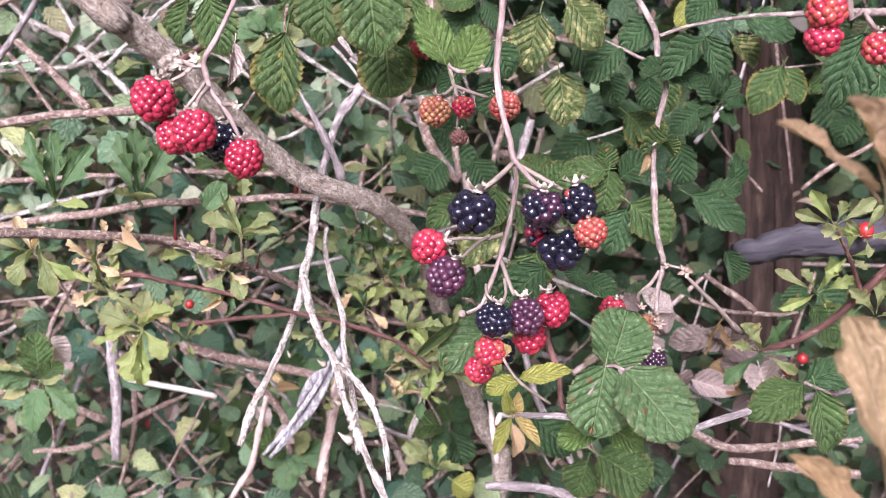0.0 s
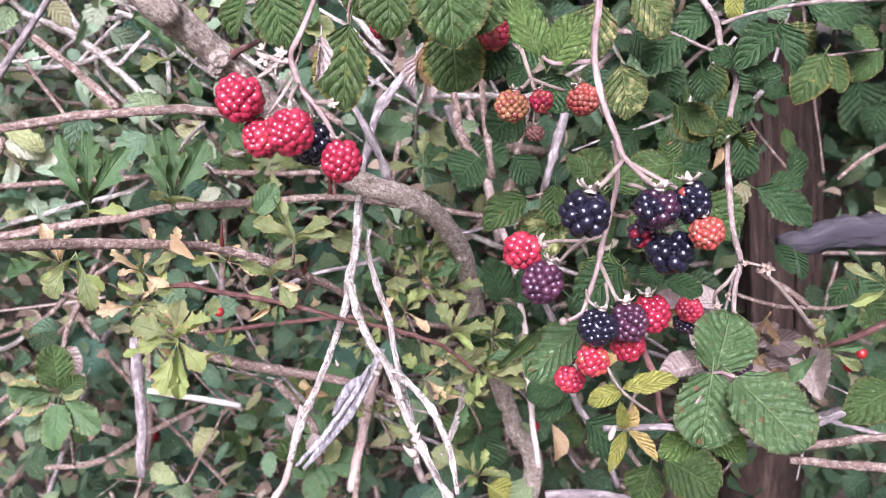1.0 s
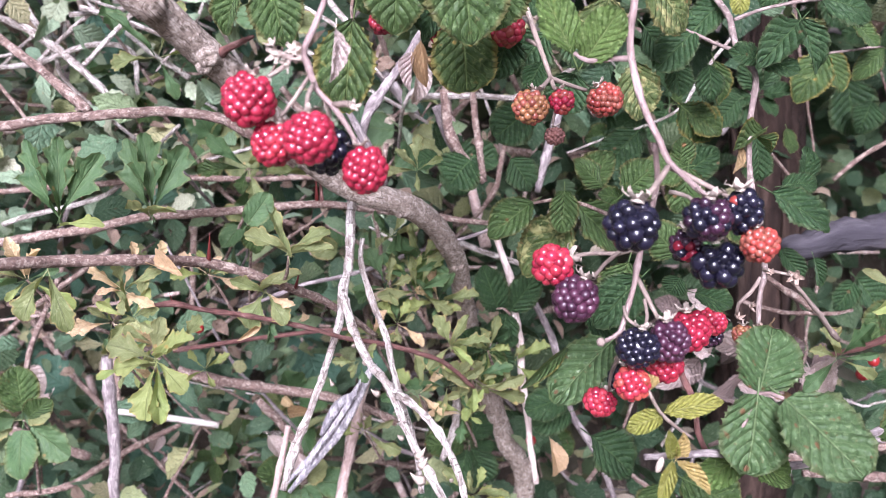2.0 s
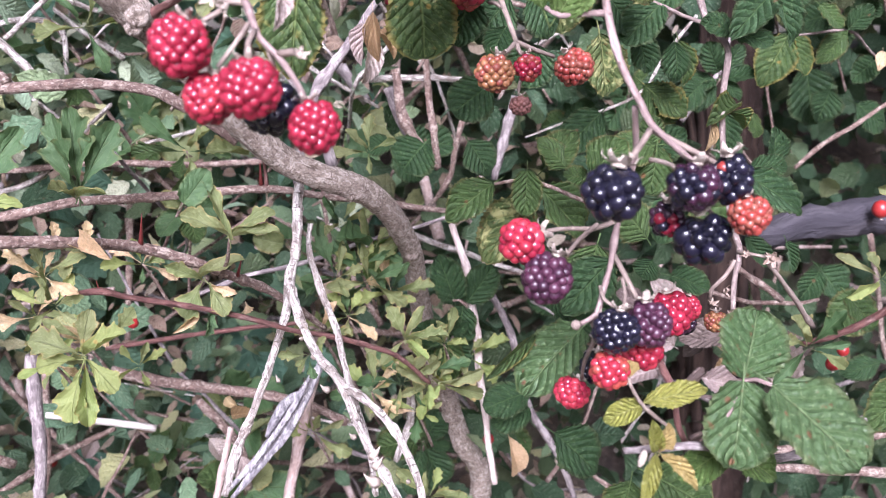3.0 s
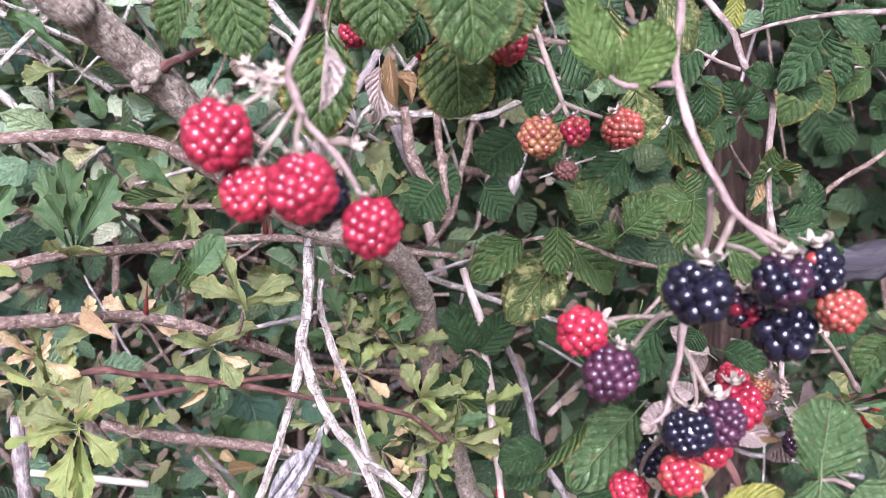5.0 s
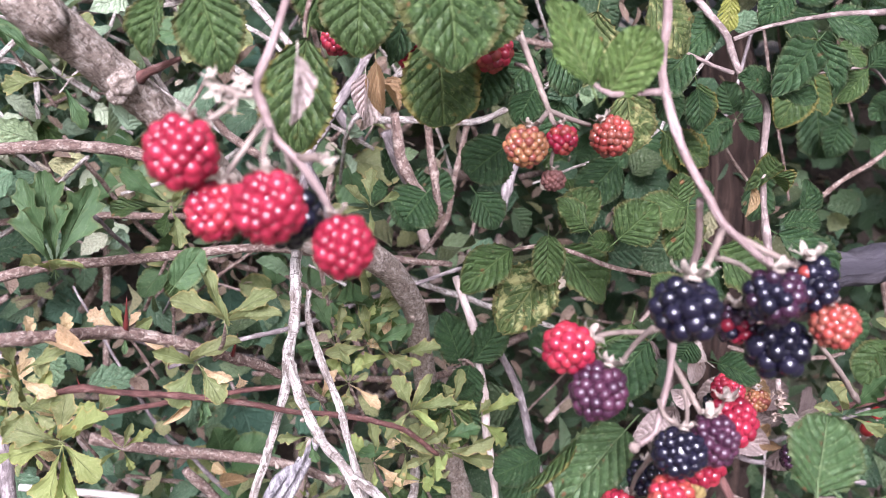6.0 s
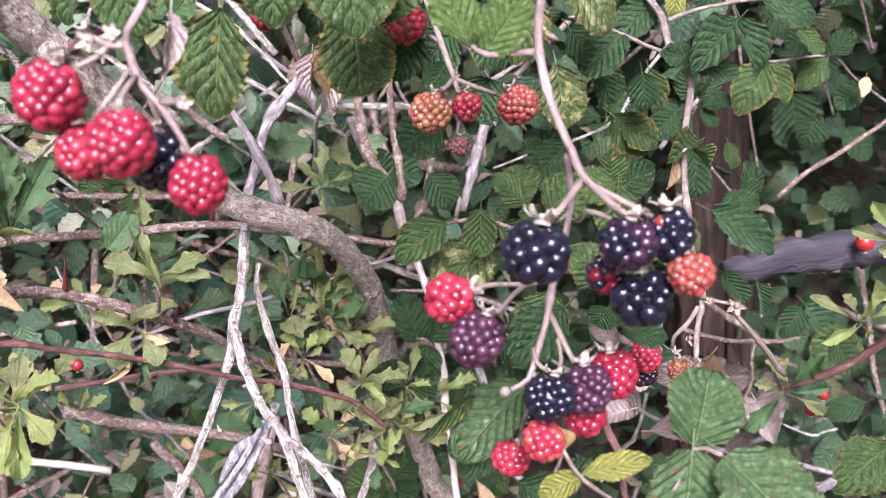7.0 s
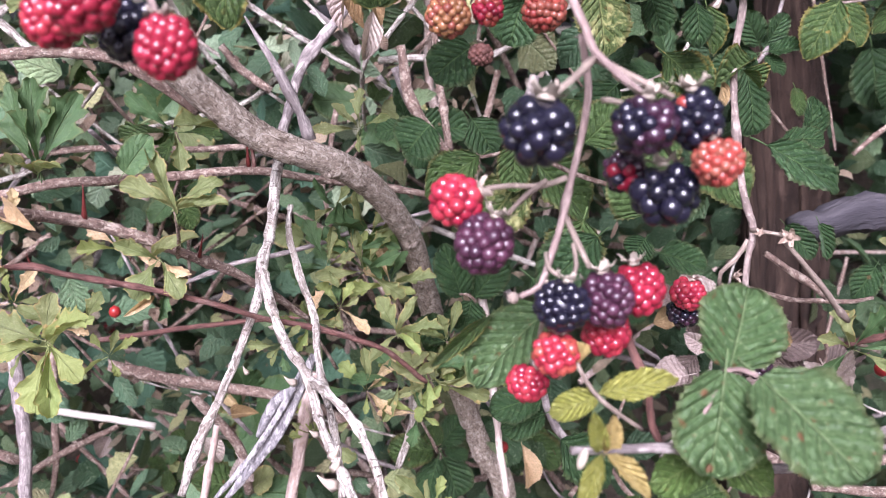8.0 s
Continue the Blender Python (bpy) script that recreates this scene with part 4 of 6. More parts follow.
leaf(hawthorn, HAW, (-0.1181, 0.5050, 0.6606), (-0.1092, 0.4950, 0.6501), .018, "haw", (.3, .4), 2)
leaf(hawthorn, HAWGOLD, (-0.1164, 0.5050, 0.6600), (-0.1063, 0.4950, 0.6579), .008, "haw", (.3, -.4), 1)
leaf(hawthorn, HAWDARK, (-0.1175, 0.5050, 0.6498), (-0.1185, 0.4950, 0.6386), .009, "haw", (.9, 0), 3)
leaf(hawthorn, HAWGOLD, (-0.1227, 0.5050, 0.6460), (-0.1330, 0.4950, 0.6402), .0035, "curled", (.5, 0), 0)
leaf(hawthorn, HAWGOLD, (-0.1639, 0.4650, 0.6894), (-0.1504, 0.4550, 0.6876), .007, "curled", (.2, .3), 1)
leaf(hawthorn, HAWGOLD, (-0.1610, 0.4650, 0.6912), (-0.1581, 0.4600, 0.7009), .006, "haw", (.5, .2), 0)
leaf(hawthorn, HAWGOLD, (-0.1713, 0.4600, 0.6929), (-0.1694, 0.4550, 0.7023), .005, "haw", (.8, .2), 0)
leaf(hawthorn, HAW, (-0.1650, 0.4650, 0.6890), (-0.1710, 0.4600, 0.6792), .014, "haw", (-.4, .2), 2)
spray(hawthorn, (-0.1772, 0.4600, 0.6795), .016, [HAW, HAWGOLD, HAW], 6, 1, .9)
spray(hawthorn, (-0.1744, 0.4600, 0.6666), .015, [HAW, HAWLIME], 5, 2, 1.0)
leaf(hawthorn, HAWLIME, (-0.1881, 0.5450, 0.6072), (-0.1963, 0.5350, 0.5804), .024, "haw", (-.3, .5), 0)
leaf(hawthorn, HAWLIME, (-0.1868, 0.5450, 0.6071), (-0.1846, 0.5300, 0.5805), .020, "haw", (.3, .5), 1)
leaf(hawthorn, HAWLIME, (-0.1859, 0.5450, 0.6101), (-0.1708, 0.5350, 0.5983), .022, "haw", (.2, .6), 2)
leaf(hawthorn, HAWLIME, (-0.1862, 0.5450, 0.6131), (-0.1669, 0.5350, 0.6277), .020, "haw", (.2, .9), 3)
leaf(hawthorn, HAW, (-0.1888, 0.5450, 0.6132), (-0.2098, 0.5400, 0.6252), .022, "haw", (-.3, .6), 0)
leaf(hawthorn, HAWLIME, (-0.1904, 0.5450, 0.6103), (-0.2088, 0.5400, 0.6105), .022, "haw", (-.2, .6), 1)
leaf(hawthorn, HAW, (-0.1874, 0.5450, 0.6146), (-0.1829, 0.5400, 0.6354), .020, "haw", (.1, .5), 2)
leaf(hawthorn, HAW, (-0.1725, 0.5600, 0.6187), (-0.1636, 0.5550, 0.6322), .012, "haw", (.4, .4), 0)
spray(hawthorn, (-0.0355, 0.6100, 0.6261), .026, [HAW, HAWDARK, HAW], 6, 3, .9)
spray(hawthorn, (-0.0315, 0.6150, 0.6453), .028, [HAW, HAWDARK], 4, 4, .9, "haw", (.3, 0, .7))
leaf(hawthorn, HAW, (-0.0179, 0.5750, 0.6006), (-0.0256, 0.5700, 0.6217), .013, "haw", (.3, .3), 0)
leaf(hawthorn, HAW, (-0.0170, 0.5750, 0.6005), (-0.0090, 0.5700, 0.6209), .013, "haw", (-.3, .3), 1)
leaf(hawthorn, HAW, (-0.0157, 0.5750, 0.6004), (0.0039, 0.5650, 0.6071), .014, "haw", (.1, .8), 3)
leaf(hawthorn, HAWLIME, (-0.0170, 0.5750, 0.5991), (-0.0072, 0.5600, 0.5964), .012, "haw", (.2, .7), 1)
leaf(hawthorn, HAW, (-0.0196, 0.5750, 0.5986), (-0.0317, 0.5650, 0.5925), .013, "haw", (-.2, .5), 2)
spray(hawthorn, (0.0036, 0.6000, 0.5615), .026, [HAW, HAWLIME, HAW], 6, 5, .9)
spray(hawthorn, (-0.0170, 0.6000, 0.5628), .022, [HAW, HAWDARK], 5, 6, .9)
spray(hawthorn, (-0.0555, 0.6000, 0.6317), .022, [HAW, HAWDARK, HAWDARK], 5, 7, .9)
spray(hawthorn, (-0.0728, 0.5300, 0.6124), .015, [HAW, HAWDARK], 5, 8, .7, "haw", (0, 0, -.4))
spray(hawthorn, (-0.0349, 0.6000, 0.7062), .024, [HAW, HAW], 4, 9, .8)
spray(hawthorn, (-0.0507, 0.6200, 0.6601), .022, [HAWDARK, HAW], 4, 10, .9)
leaf(hawthorn, HAW, (-0.0998, 0.5600, 0.7121), (-0.1195, 0.5550, 0.7168), .012, "haw", (-.2, .8), 3)
leaf(hawthorn, HAWGOLD, (-0.1061, 0.5700, 0.6289), (-0.1049, 0.5700, 0.6225), .009, "haw", (.2, .4), 0)
spray(hawthorn, (-0.1830, 0.6000, 0.7754), .030, [HAW, HAWDARK], 4, 11, .9)
spray(hawthorn, (0.0299, 0.6300, 0.5661), .024, [HAWLIME, HAW], 5, 12, .9)
spray(hawthorn, (-0.0000, 0.6000, 0.4830), .026, [HAWLIME, HAW], 5, 13, .7, "haw", (0, 0, .8))
spray(hawthorn, (-0.1633, 0.5600, 0.5991), .02, [HAWLIME, HAW], 4, 14, .9)

for k, (at, size) in enumerate((((-0.0019, 0.6000, 0.5680), .022), ((-0.0074, 0.6000, 0.5431), .022), ((-0.0361, 0.6000, 0.5584), .020), ((-0.0491, 0.6000, 0.6079), .018), ((-0.0650, 0.5850, 0.6050), .015), ((-0.0417, 0.6100, 0.6373), .022), ((-0.0211, 0.6200, 0.6150), .022), ((0.0103, 0.6100, 0.5826), .02), ((-0.0727, 0.6600, 0.5041), .024), ((-0.1643, 0.6000, 0.6449), .018), ((-0.2004, 0.6000, 0.6007), .022), ((-0.2246, 0.6000, 0.6161), .024), ((-0.2094, 0.5700, 0.5989), .02), ((-0.2525, 0.5500, 0.6596), .026))):
    tuft = thing("hawthorn_shoot", at, "pale green hawthorn shoot with small lobed leaves", "shoot", "leafy shoots in the hedge")
    stem(tuft, "stem", TWIG, [Vector(at) + Vector((.012, .02, -.035)), Vector(at) + Vector((.004, .008, -.012)), at], [.001, .0009, .0006], 6)
    spray(tuft, at, size, [HAW, HAWLIME, HAW, HAWDARK, HAWLIME, HAWGOLD], 6, 60 + k, .9)

# ---- dead pale canes ----
dead = thing("dead_cane", (-0.0373, 0.4400, 0.5803), "bleached dead bramble cane, forked and prickly", "dead cane")
stem(dead, "stem", GREY, [(-0.0163, 0.6700, 0.7992), (-0.0372, 0.6400, 0.7733), (-0.0522, 0.6200, 0.7547), (-0.0640, 0.6100, 0.7396), (-0.0693, 0.5950, 0.7217), (-0.0750, 0.5900, 0.7020), (-0.0749, 0.5750, 0.6929)], [0.002, 0.0024, 0.003, 0.0028, 0.0026, 0.0026, 0.0026], 9, 0.004, 0.14, 6)
stem(dead, "stem", DEAD, [(-0.0749, 0.5720, 0.6934), (-0.0770, 0.5530, 0.6679), (-0.0815, 0.5420, 0.6490), (-0.0832, 0.5370, 0.6343), (-0.0903, 0.5250, 0.6154), (-0.0999, 0.5100, 0.5930), (-0.1080, 0.5000, 0.5779), (-0.1151, 0.4900, 0.5576)], [0.0024, 0.0023, 0.0026, 0.0019, 0.0018, 0.0020, 0.0021, 0.0018], 12, 0.0022, 0.2, 12)
stem(dead, "stem", DEAD, [(-0.0816, 0.5410, 0.6478), (-0.0763, 0.5300, 0.6320), (-0.0679, 0.5150, 0.6181), (-0.0576, 0.4950, 0.6100), (-0.0507, 0.4750, 0.5977), (-0.0438, 0.4600, 0.5870), (-0.0368, 0.4450, 0.5773), (-0.0234, 0.4200, 0.5627)], [0.0023, 0.0023, 0.0022, 0.0021, 0.0019, 0.0019, 0.0018, 0.0016], 12, 0.0022, 0.2, 12)
stem(dead, "stem", DEAD, [(-0.0571, 0.4950, 0.6091), (-0.0460, 0.4750, 0.6090), (-0.0366, 0.4680, 0.6007), (-0.0306, 0.4600, 0.5914), (-0.0252, 0.4500, 0.5788), (-0.0229, 0.4400, 0.5628)], [0.0022, 0.0020, 0.0017, 0.0016, 0.0014, 0.001], 10, 0.0022, 0.2, 8)
stem(dead, "stem", DEAD, [(-0.0692, 0.5700, 0.6725), (-0.0704, 0.5650, 0.6570), (-0.0642, 0.5550, 0.6365), (-0.0580, 0.5450, 0.6211), (-0.0548, 0.5200, 0.6093), (-0.0505, 0.5050, 0.5948), (-0.0454, 0.4900, 0.5782), (-0.0429, 0.4750, 0.5600)], [0.0014, 0.0016, 0.0016, 0.0018, 0.0016, 0.0017, 0.0016, 0.0014], 10, 0.0022, 0.2, 7)
prickles(dead, PALE_PRICKLE, [(-0.0816, 0.5410, 0.6478), (-0.0679, 0.5150, 0.6181), (-0.0576, 0.4950, 0.6100), (-0.0438, 0.4600, 0.5870), (-0.0368, 0.4450, 0.5773)], 0.007, 0.0040, 3)
prickles(dead, PALE_PRICKLE, [(-0.0832, 0.5370, 0.6343), (-0.0999, 0.5100, 0.5930), (-0.1151, 0.4900, 0.5576)], 0.012, 0.0036, 4)
prickles(dead, PALE_PRICKLE, [(-0.0571, 0.4950, 0.6091), (-0.0366, 0.4680, 0.6007), (-0.0252, 0.4500, 0.5788)], 0.008, 0.0034, 5)

for at, tip in (((-0.0447, 0.4520, 0.5802), (-0.0515, 0.4450, 0.5860)), ((-0.0641, 0.5000, 0.6052), (-0.0682, 0.4940, 0.6088)), ((-0.0701, 0.5200, 0.6148), (-0.0667, 0.5150, 0.6201)), ((-0.0455, 0.4620, 0.5880), (-0.0413, 0.4560, 0.5936)), ((-0.0528, 0.4750, 0.5916), (-0.0557, 0.4700, 0.5946)), ((-0.0445, 0.4580, 0.5849), (-0.0407, 0.4520, 0.5904)), ((-0.0884, 0.5220, 0.6021), (-0.0898, 0.5180, 0.6060)), ((-0.0770, 0.5300, 0.6302), (-0.0783, 0.5260, 0.6354)), ((-0.0301, 0.4520, 0.5795), (-0.0315, 0.4480, 0.5813)), ((-0.0760, 0.5270, 0.6223), (-0.0774, 0.5220, 0.6232))):
    spine(dead, PALE_PRICKLE, at, tip)

for label, pts, r in (
    ("thin bleached twig hooked over at its end", [(-0.3730, 0.7800, 0.7590), (-0.3104, 0.7700, 0.7633), (-0.2681, 0.7600, 0.7764), (-0.2343, 0.7550, 0.7719), (-0.2326, 0.7550, 0.7412)], 0.0022),
    ("bleached dry twig slanting down", [(-0.3490, 0.7800, 0.8051), (-0.3037, 0.7700, 0.7830), (-0.2721, 0.7600, 0.7590), (-0.2501, 0.7600, 0.7343)], 0.003),
    ("short bleached side twig", [(-0.2661, 0.7600, 0.7958), (-0.2893, 0.7650, 0.7786), (-0.3057, 0.7700, 0.7654)], 0.0016),
    ("long grey dry twig", [(-0.1466, 0.6200, 0.6159), (-0.1073, 0.6200, 0.6296), (-0.0712, 0.6200, 0.6368), (-0.0336, 0.6300, 0.6467), (0.0253, 0.6500, 0.6561)], 0.0014),
    ("upright brown-grey twig in the hedge", [(-0.2360, 0.6200, 0.5859), (-0.2366, 0.6200, 0.5577), (-0.2372, 0.6200, 0.5288), (-0.2418, 0.6200, 0.4802)], 0.0042),
    ("upright purplish twig in the hedge", [(-0.0103, 0.6800, 0.7475), (-0.0069, 0.6800, 0.7172), (0.0059, 0.6800, 0.6951), (0.0171, 0.6800, 0.6819)], 0.0034),
    ("straight pale brown cane", [(0.0091, 0.6900, 0.7576), (0.0121, 0.6900, 0.7251), (0.0155, 0.6900, 0.7029), (0.0190, 0.6900, 0.6801)], 0.0026),
    ("pale dry stick hanging upright", [(0.0234, 0.6600, 0.6483), (0.0323, 0.6500, 0.6166), (0.0365, 0.6400, 0.5774), (0.0410, 0.6300, 0.5260), (0.0473, 0.6200, 0.4769)], 0.0027),
    ("dark grey twig in the hedge", [(0.0512, 0.6600, 0.5971), (0.0668, 0.6600, 0.5642), (0.0780, 0.6600, 0.5177), (0.1044, 0.6600, 0.4678), (0.1163, 0.6600, 0.4351)], 0.0028),
    ("grey slanting twig in the hedge", [(0.0596, 0.7000, 0.6697), (0.0669, 0.7000, 0.6988), (0.0740, 0.7000, 0.7274)], 0.0032),
    ("upright pinkish tan stick", [(-0.0697, 0.6600, 0.5466), (-0.0762, 0.6600, 0.5237), (-0.0832, 0.6600, 0.4925), (-0.0952, 0.6600, 0.4400)], 0.0042),
    ("bent brown stick in the hedge", [(-0.1468, 0.6600, 0.5332), (-0.1245, 0.6700, 0.4939), (-0.1189, 0.6700, 0.4593)], 0.0032),
    ("slanting brown stick in the hedge", [(0.2928, 0.7100, 0.6708), (0.3112, 0.7100, 0.6873), (0.3409, 0.7100, 0.7044), (0.3903, 0.7200, 0.7314)], 0.0018),
    ("thin grey stick in shade", [(0.2125, 0.7400, 0.7038), (0.2287, 0.7400, 0.7246), (0.2447, 0.7400, 0.7452)], 0.002),
    ("dull brown flat stick", [(0.1794, 0.5800, 0.6381), (0.1987, 0.5800, 0.6251), (0.2166, 0.5800, 0.6117)], 0.002),
    ("thin brown dry stick", [(0.1767, 0.6000, 0.6144), (0.2038, 0.6000, 0.6057), (0.2348, 0.6000, 0.6024), (0.2541, 0.6000, 0.6041)], 0.0014),
    ("brown stick across the undergrowth", [(0.1626, 0.5600, 0.5388), (0.2017, 0.5600, 0.5204), (0.2485, 0.5600, 0.5235), (0.2904, 0.5600, 0.5268)], 0.003),
    ("bleached dead stalk beyond a white one", [(-0.178, 0.8, 0.444), (-0.151, 0.8, 0.437), (-0.111, 0.8, 0.428)], 0.0022),
    ("short bleached stick in the hedge", [(-0.0188, 0.6200, 0.4996), (-0.0107, 0.6200, 0.5267), (-0.0091, 0.6200, 0.5497)], 0.0026),
    ("slanting tan stick in the hedge", [(-0.1511, 0.6000, 0.4587), (-0.1372, 0.6000, 0.4828), (-0.1298, 0.6000, 0.5056), (-0.1218, 0.6000, 0.5412)], 0.0024),
    ("thick dull brown stick", [(-0.0932, 0.6600, 0.4238), (-0.0869, 0.6600, 0.4754), (-0.0801, 0.6600, 0.5194)], 0.003),
    ("grey twig low in the hedge", [(0.0324, 0.5000, 0.5257), (0.0567, 0.5000, 0.5250), (0.0847, 0.5000, 0.5180), (0.1167, 0.5000, 0.5064)], 0.003),
    ("brown branch low in the hedge", [(0.1872, 0.5200, 0.5325), (0.2272, 0.5200, 0.5266), (0.2707, 0.5200, 0.5227)], 0.003),
    ("dark brown twig low down", [(-0.3746, 0.7200, 0.5112), (-0.3385, 0.7200, 0.4877), (-0.3058, 0.7200, 0.4718), (-0.2869, 0.7200, 0.4638)], 0.004),
    ("thin brown twig low down", [(-0.3545, 0.7200, 0.4340), (-0.3091, 0.7200, 0.4395), (-0.2672, 0.7200, 0.4638), (-0.2162, 0.7200, 0.4878)], 0.0026),
    ("thin red-brown twig in the hedge", [(-0.1226, 0.7000, 0.7491), (-0.1097, 0.7000, 0.7335), (-0.0930, 0.7000, 0.7210)], 0.0026),
    ("grey-brown twig in the hedge", [(-0.0727, 0.7800, 0.7704), (-0.0459, 0.7800, 0.7467), (-0.0227, 0.7800, 0.7166)], 0.0042),
    ("purple-grey twig in the hedge", [(-0.0146, 0.7000, 0.7337), (-0.0044, 0.7000, 0.7088), (0.0132, 0.7000, 0.6832)], 0.0038),
):
    twig = thing("dry_twig", pts[0], label, "twig", "dry twigs in the hedge")
    mat = PALLID if "pale dry" in label else TAN if "tan" in label else DEAD if "bleached" in label or "pale dry" in label else GREY if "grey" in label else TWIG
    stem(twig, "stem", mat, pts, [r * 0.8, r, r * 0.95, r * 0.75][:max(2, len(pts))], 8, 0.005, 0.12, 3, "", 0.0012)

straw = thing("bleached_straw", (-0.2519, 0.6850, 0.5168), "bleached white hollow stalk lying across the twigs", "straw")
stem(straw, "stalk", BLEACHED, [(-0.2518, 0.6850, 0.5176), (-0.2310, 0.6850, 0.5132), (-0.2062, 0.6850, 0.5085), (-0.1804, 0.6850, 0.5028)], [0.0022, 0.0025, 0.0025, 0.0024], 10, 0.006, 0.03)


def ribbon(name, label, category, mat, points, width, thick, roll, parts="strip", seed=1):
    """A dry curled strip with thickness: torn bark or a shrivelled leaf."""
    line = spline(points, 0.004)
    verts, faces = [], []
    for i, (q, s) in enumerate(line):
        d = (line[min(i + 1, len(line) - 1)][0] - line[max(i - 1, 0)][0]).normalized()
        a = d.cross(Vector((0, -1, 0.2))).normalized()
        b = d.cross(a)
        g = roll * (s - 0.5)
        a, b = a * math.cos(g) + b * math.sin(g), b * math.cos(g) - a * math.sin(g)
        w = width * (0.35 + 0.65 * math.sin(math.pi * min(1, s * 0.85 + 0.12))) * (1 + 0.25 * noise.noise(q * 160))
        for k in range(7):
            v = k / 3 - 1
            verts.append(q + a * v * w / 2 + b * (0.35 * w * v * v + 0.12 * w * math.sin(v * 5 + s * 6) + 0.0006 * noise.noise(q * 300 + Vector((v * 3, seed, 0)))))
    rows = len(line)
    for i in range(rows - 1):
        for k in range(6):
            n = i * 7 + k
            faces.append((n, n + 1, n + 8, n + 7))
    ob = thing(name, points[0], label, category)
    p = part(parts, mesh_of(name, verts, faces), mat, ob)
    skin = p.modifiers.new("thickness", "SOLIDIFY")
    skin.thickness = thick
    return ob


for k, (label, pts, wide) in enumerate((
    ("long grey shredded strip of dead bark", [(-0.0646, 0.6000, 0.5804), (-0.0744, 0.6050, 0.5583), (-0.0869, 0.6100, 0.5338), (-0.1028, 0.6150, 0.5103), (-0.1257, 0.6200, 0.4807)], 0.0075),
    ("grey splintered strip of dead bark", [(-0.0688, 0.6040, 0.5722), (-0.0799, 0.6090, 0.5533), (-0.0940, 0.6140, 0.5286), (-0.1091, 0.6180, 0.5072), (-0.1311, 0.6220, 0.4817)], 0.0065),
    ("short grey twisted strip of dead bark", [(-0.0770, 0.6000, 0.5605), (-0.0876, 0.6050, 0.5519), (-0.0961, 0.6100, 0.5377), (-0.1014, 0.6120, 0.5263)], 0.006),
    ("thin grey sliver of dead bark", [(-0.0730, 0.5980, 0.5713), (-0.0832, 0.6030, 0.5508), (-0.0955, 0.6070, 0.5302), (-0.1127, 0.6120, 0.5032)], 0.004),
)):
    ribbon("bark_strip", label + " hanging among the twigs", "bark strip", STRIP, pts, wide, 0.0008, 0.35 * (-1) ** k, "strip", k)
for label, base, tip, width, mat, shape in (
    ("pale shrivelled leaf hanging from a dead cane", (-0.0262, 0.6600, 0.7690), (-0.0327, 0.6600, 0.7395), 0.011, PAPER, 0),
    ("reddish brown shrivelled leaf on a dead cane", (-0.0328, 0.5800, 0.7834), (-0.0304, 0.5780, 0.7580), 0.009, HAWBROWN, 1),
    ("pale shrivelled leaf on a dead cane", (-0.0385, 0.5750, 0.7778), (-0.0403, 0.5700, 0.7565), 0.008, PAPER, 1),
    ("brown crumpled leaf on a dead cane", (-0.0305, 0.5850, 0.7735), (-0.0208, 0.5800, 0.7608), 0.008, HAWBROWN, 0),
    ("small pale dead leaf low in the hedge", (-0.1420, 0.6600, 0.5048), (-0.1328, 0.6550, 0.4901), 0.012, PAPER, 0),
    ("pale dead leaf beside a white stalk", (-0.1225, 0.6600, 0.4902), (-0.1133, 0.6550, 0.4754), 0.014, PAPER, 1),
    ("white crumpled dead leaf low in the hedge", (-0.3397, 0.7400, 0.5321), (-0.3223, 0.7350, 0.5130), 0.022, PAPER, 0),
    ("small white dead leaf among twigs", (-0.3171, 0.7400, 0.5110), (-0.3246, 0.7350, 0.4918), 0.015, PAPER, 1),
    ("white curled dead leaf among low twigs", (-0.251, 0.8, 0.443), (-0.258, 0.79, 0.43), 0.013, PAPER, 0),
    ("pale folded dead leaf among low twigs", (-0.247, 0.8, 0.422), (-0.238, 0.79, 0.411), 0.014, PAPER, 1),
    ("brown dead leaf on the twigs", (-0.1286, 0.6800, 0.5112), (-0.1122, 0.6750, 0.5147), 0.009, HAWBROWN, 0),
    ("orange-brown dead leaf on the twigs", (-0.1329, 0.6900, 0.5201), (-0.1247, 0.6850, 0.5148), 0.007, HAWGOLD, 1),
    ("yellow fallen leaf low in the hedge", (0.0083, 0.6600, 0.5574), (0.0259, 0.6550, 0.5430), 0.022, LEMON, 1),
    ("yellow round leaf low in the hedge", (0.0130, 0.6600, 0.4403), (0.0290, 0.6550, 0.4304), 0.022, LEMON, 0),
    ("small red fallen leaf caught on a stick", (0.057, 0.75, 0.4469), (0.0596, 0.745, 0.4309), 0.0085, SCARLETLEAF, 1),
    ("orange withered leaf hanging by its stalk", (0.0556, 0.6200, 0.5117), (0.0600, 0.6150, 0.4836), 0.010, HAWGOLD, 0),
):
    dry = thing("withered_leaf", base, label, "dead leaf", "dead leaves in the hedge")
    leaf(dry, mat, base, tip, width, "curled", (0.3 * (-1) ** shape, 0.3), shape)

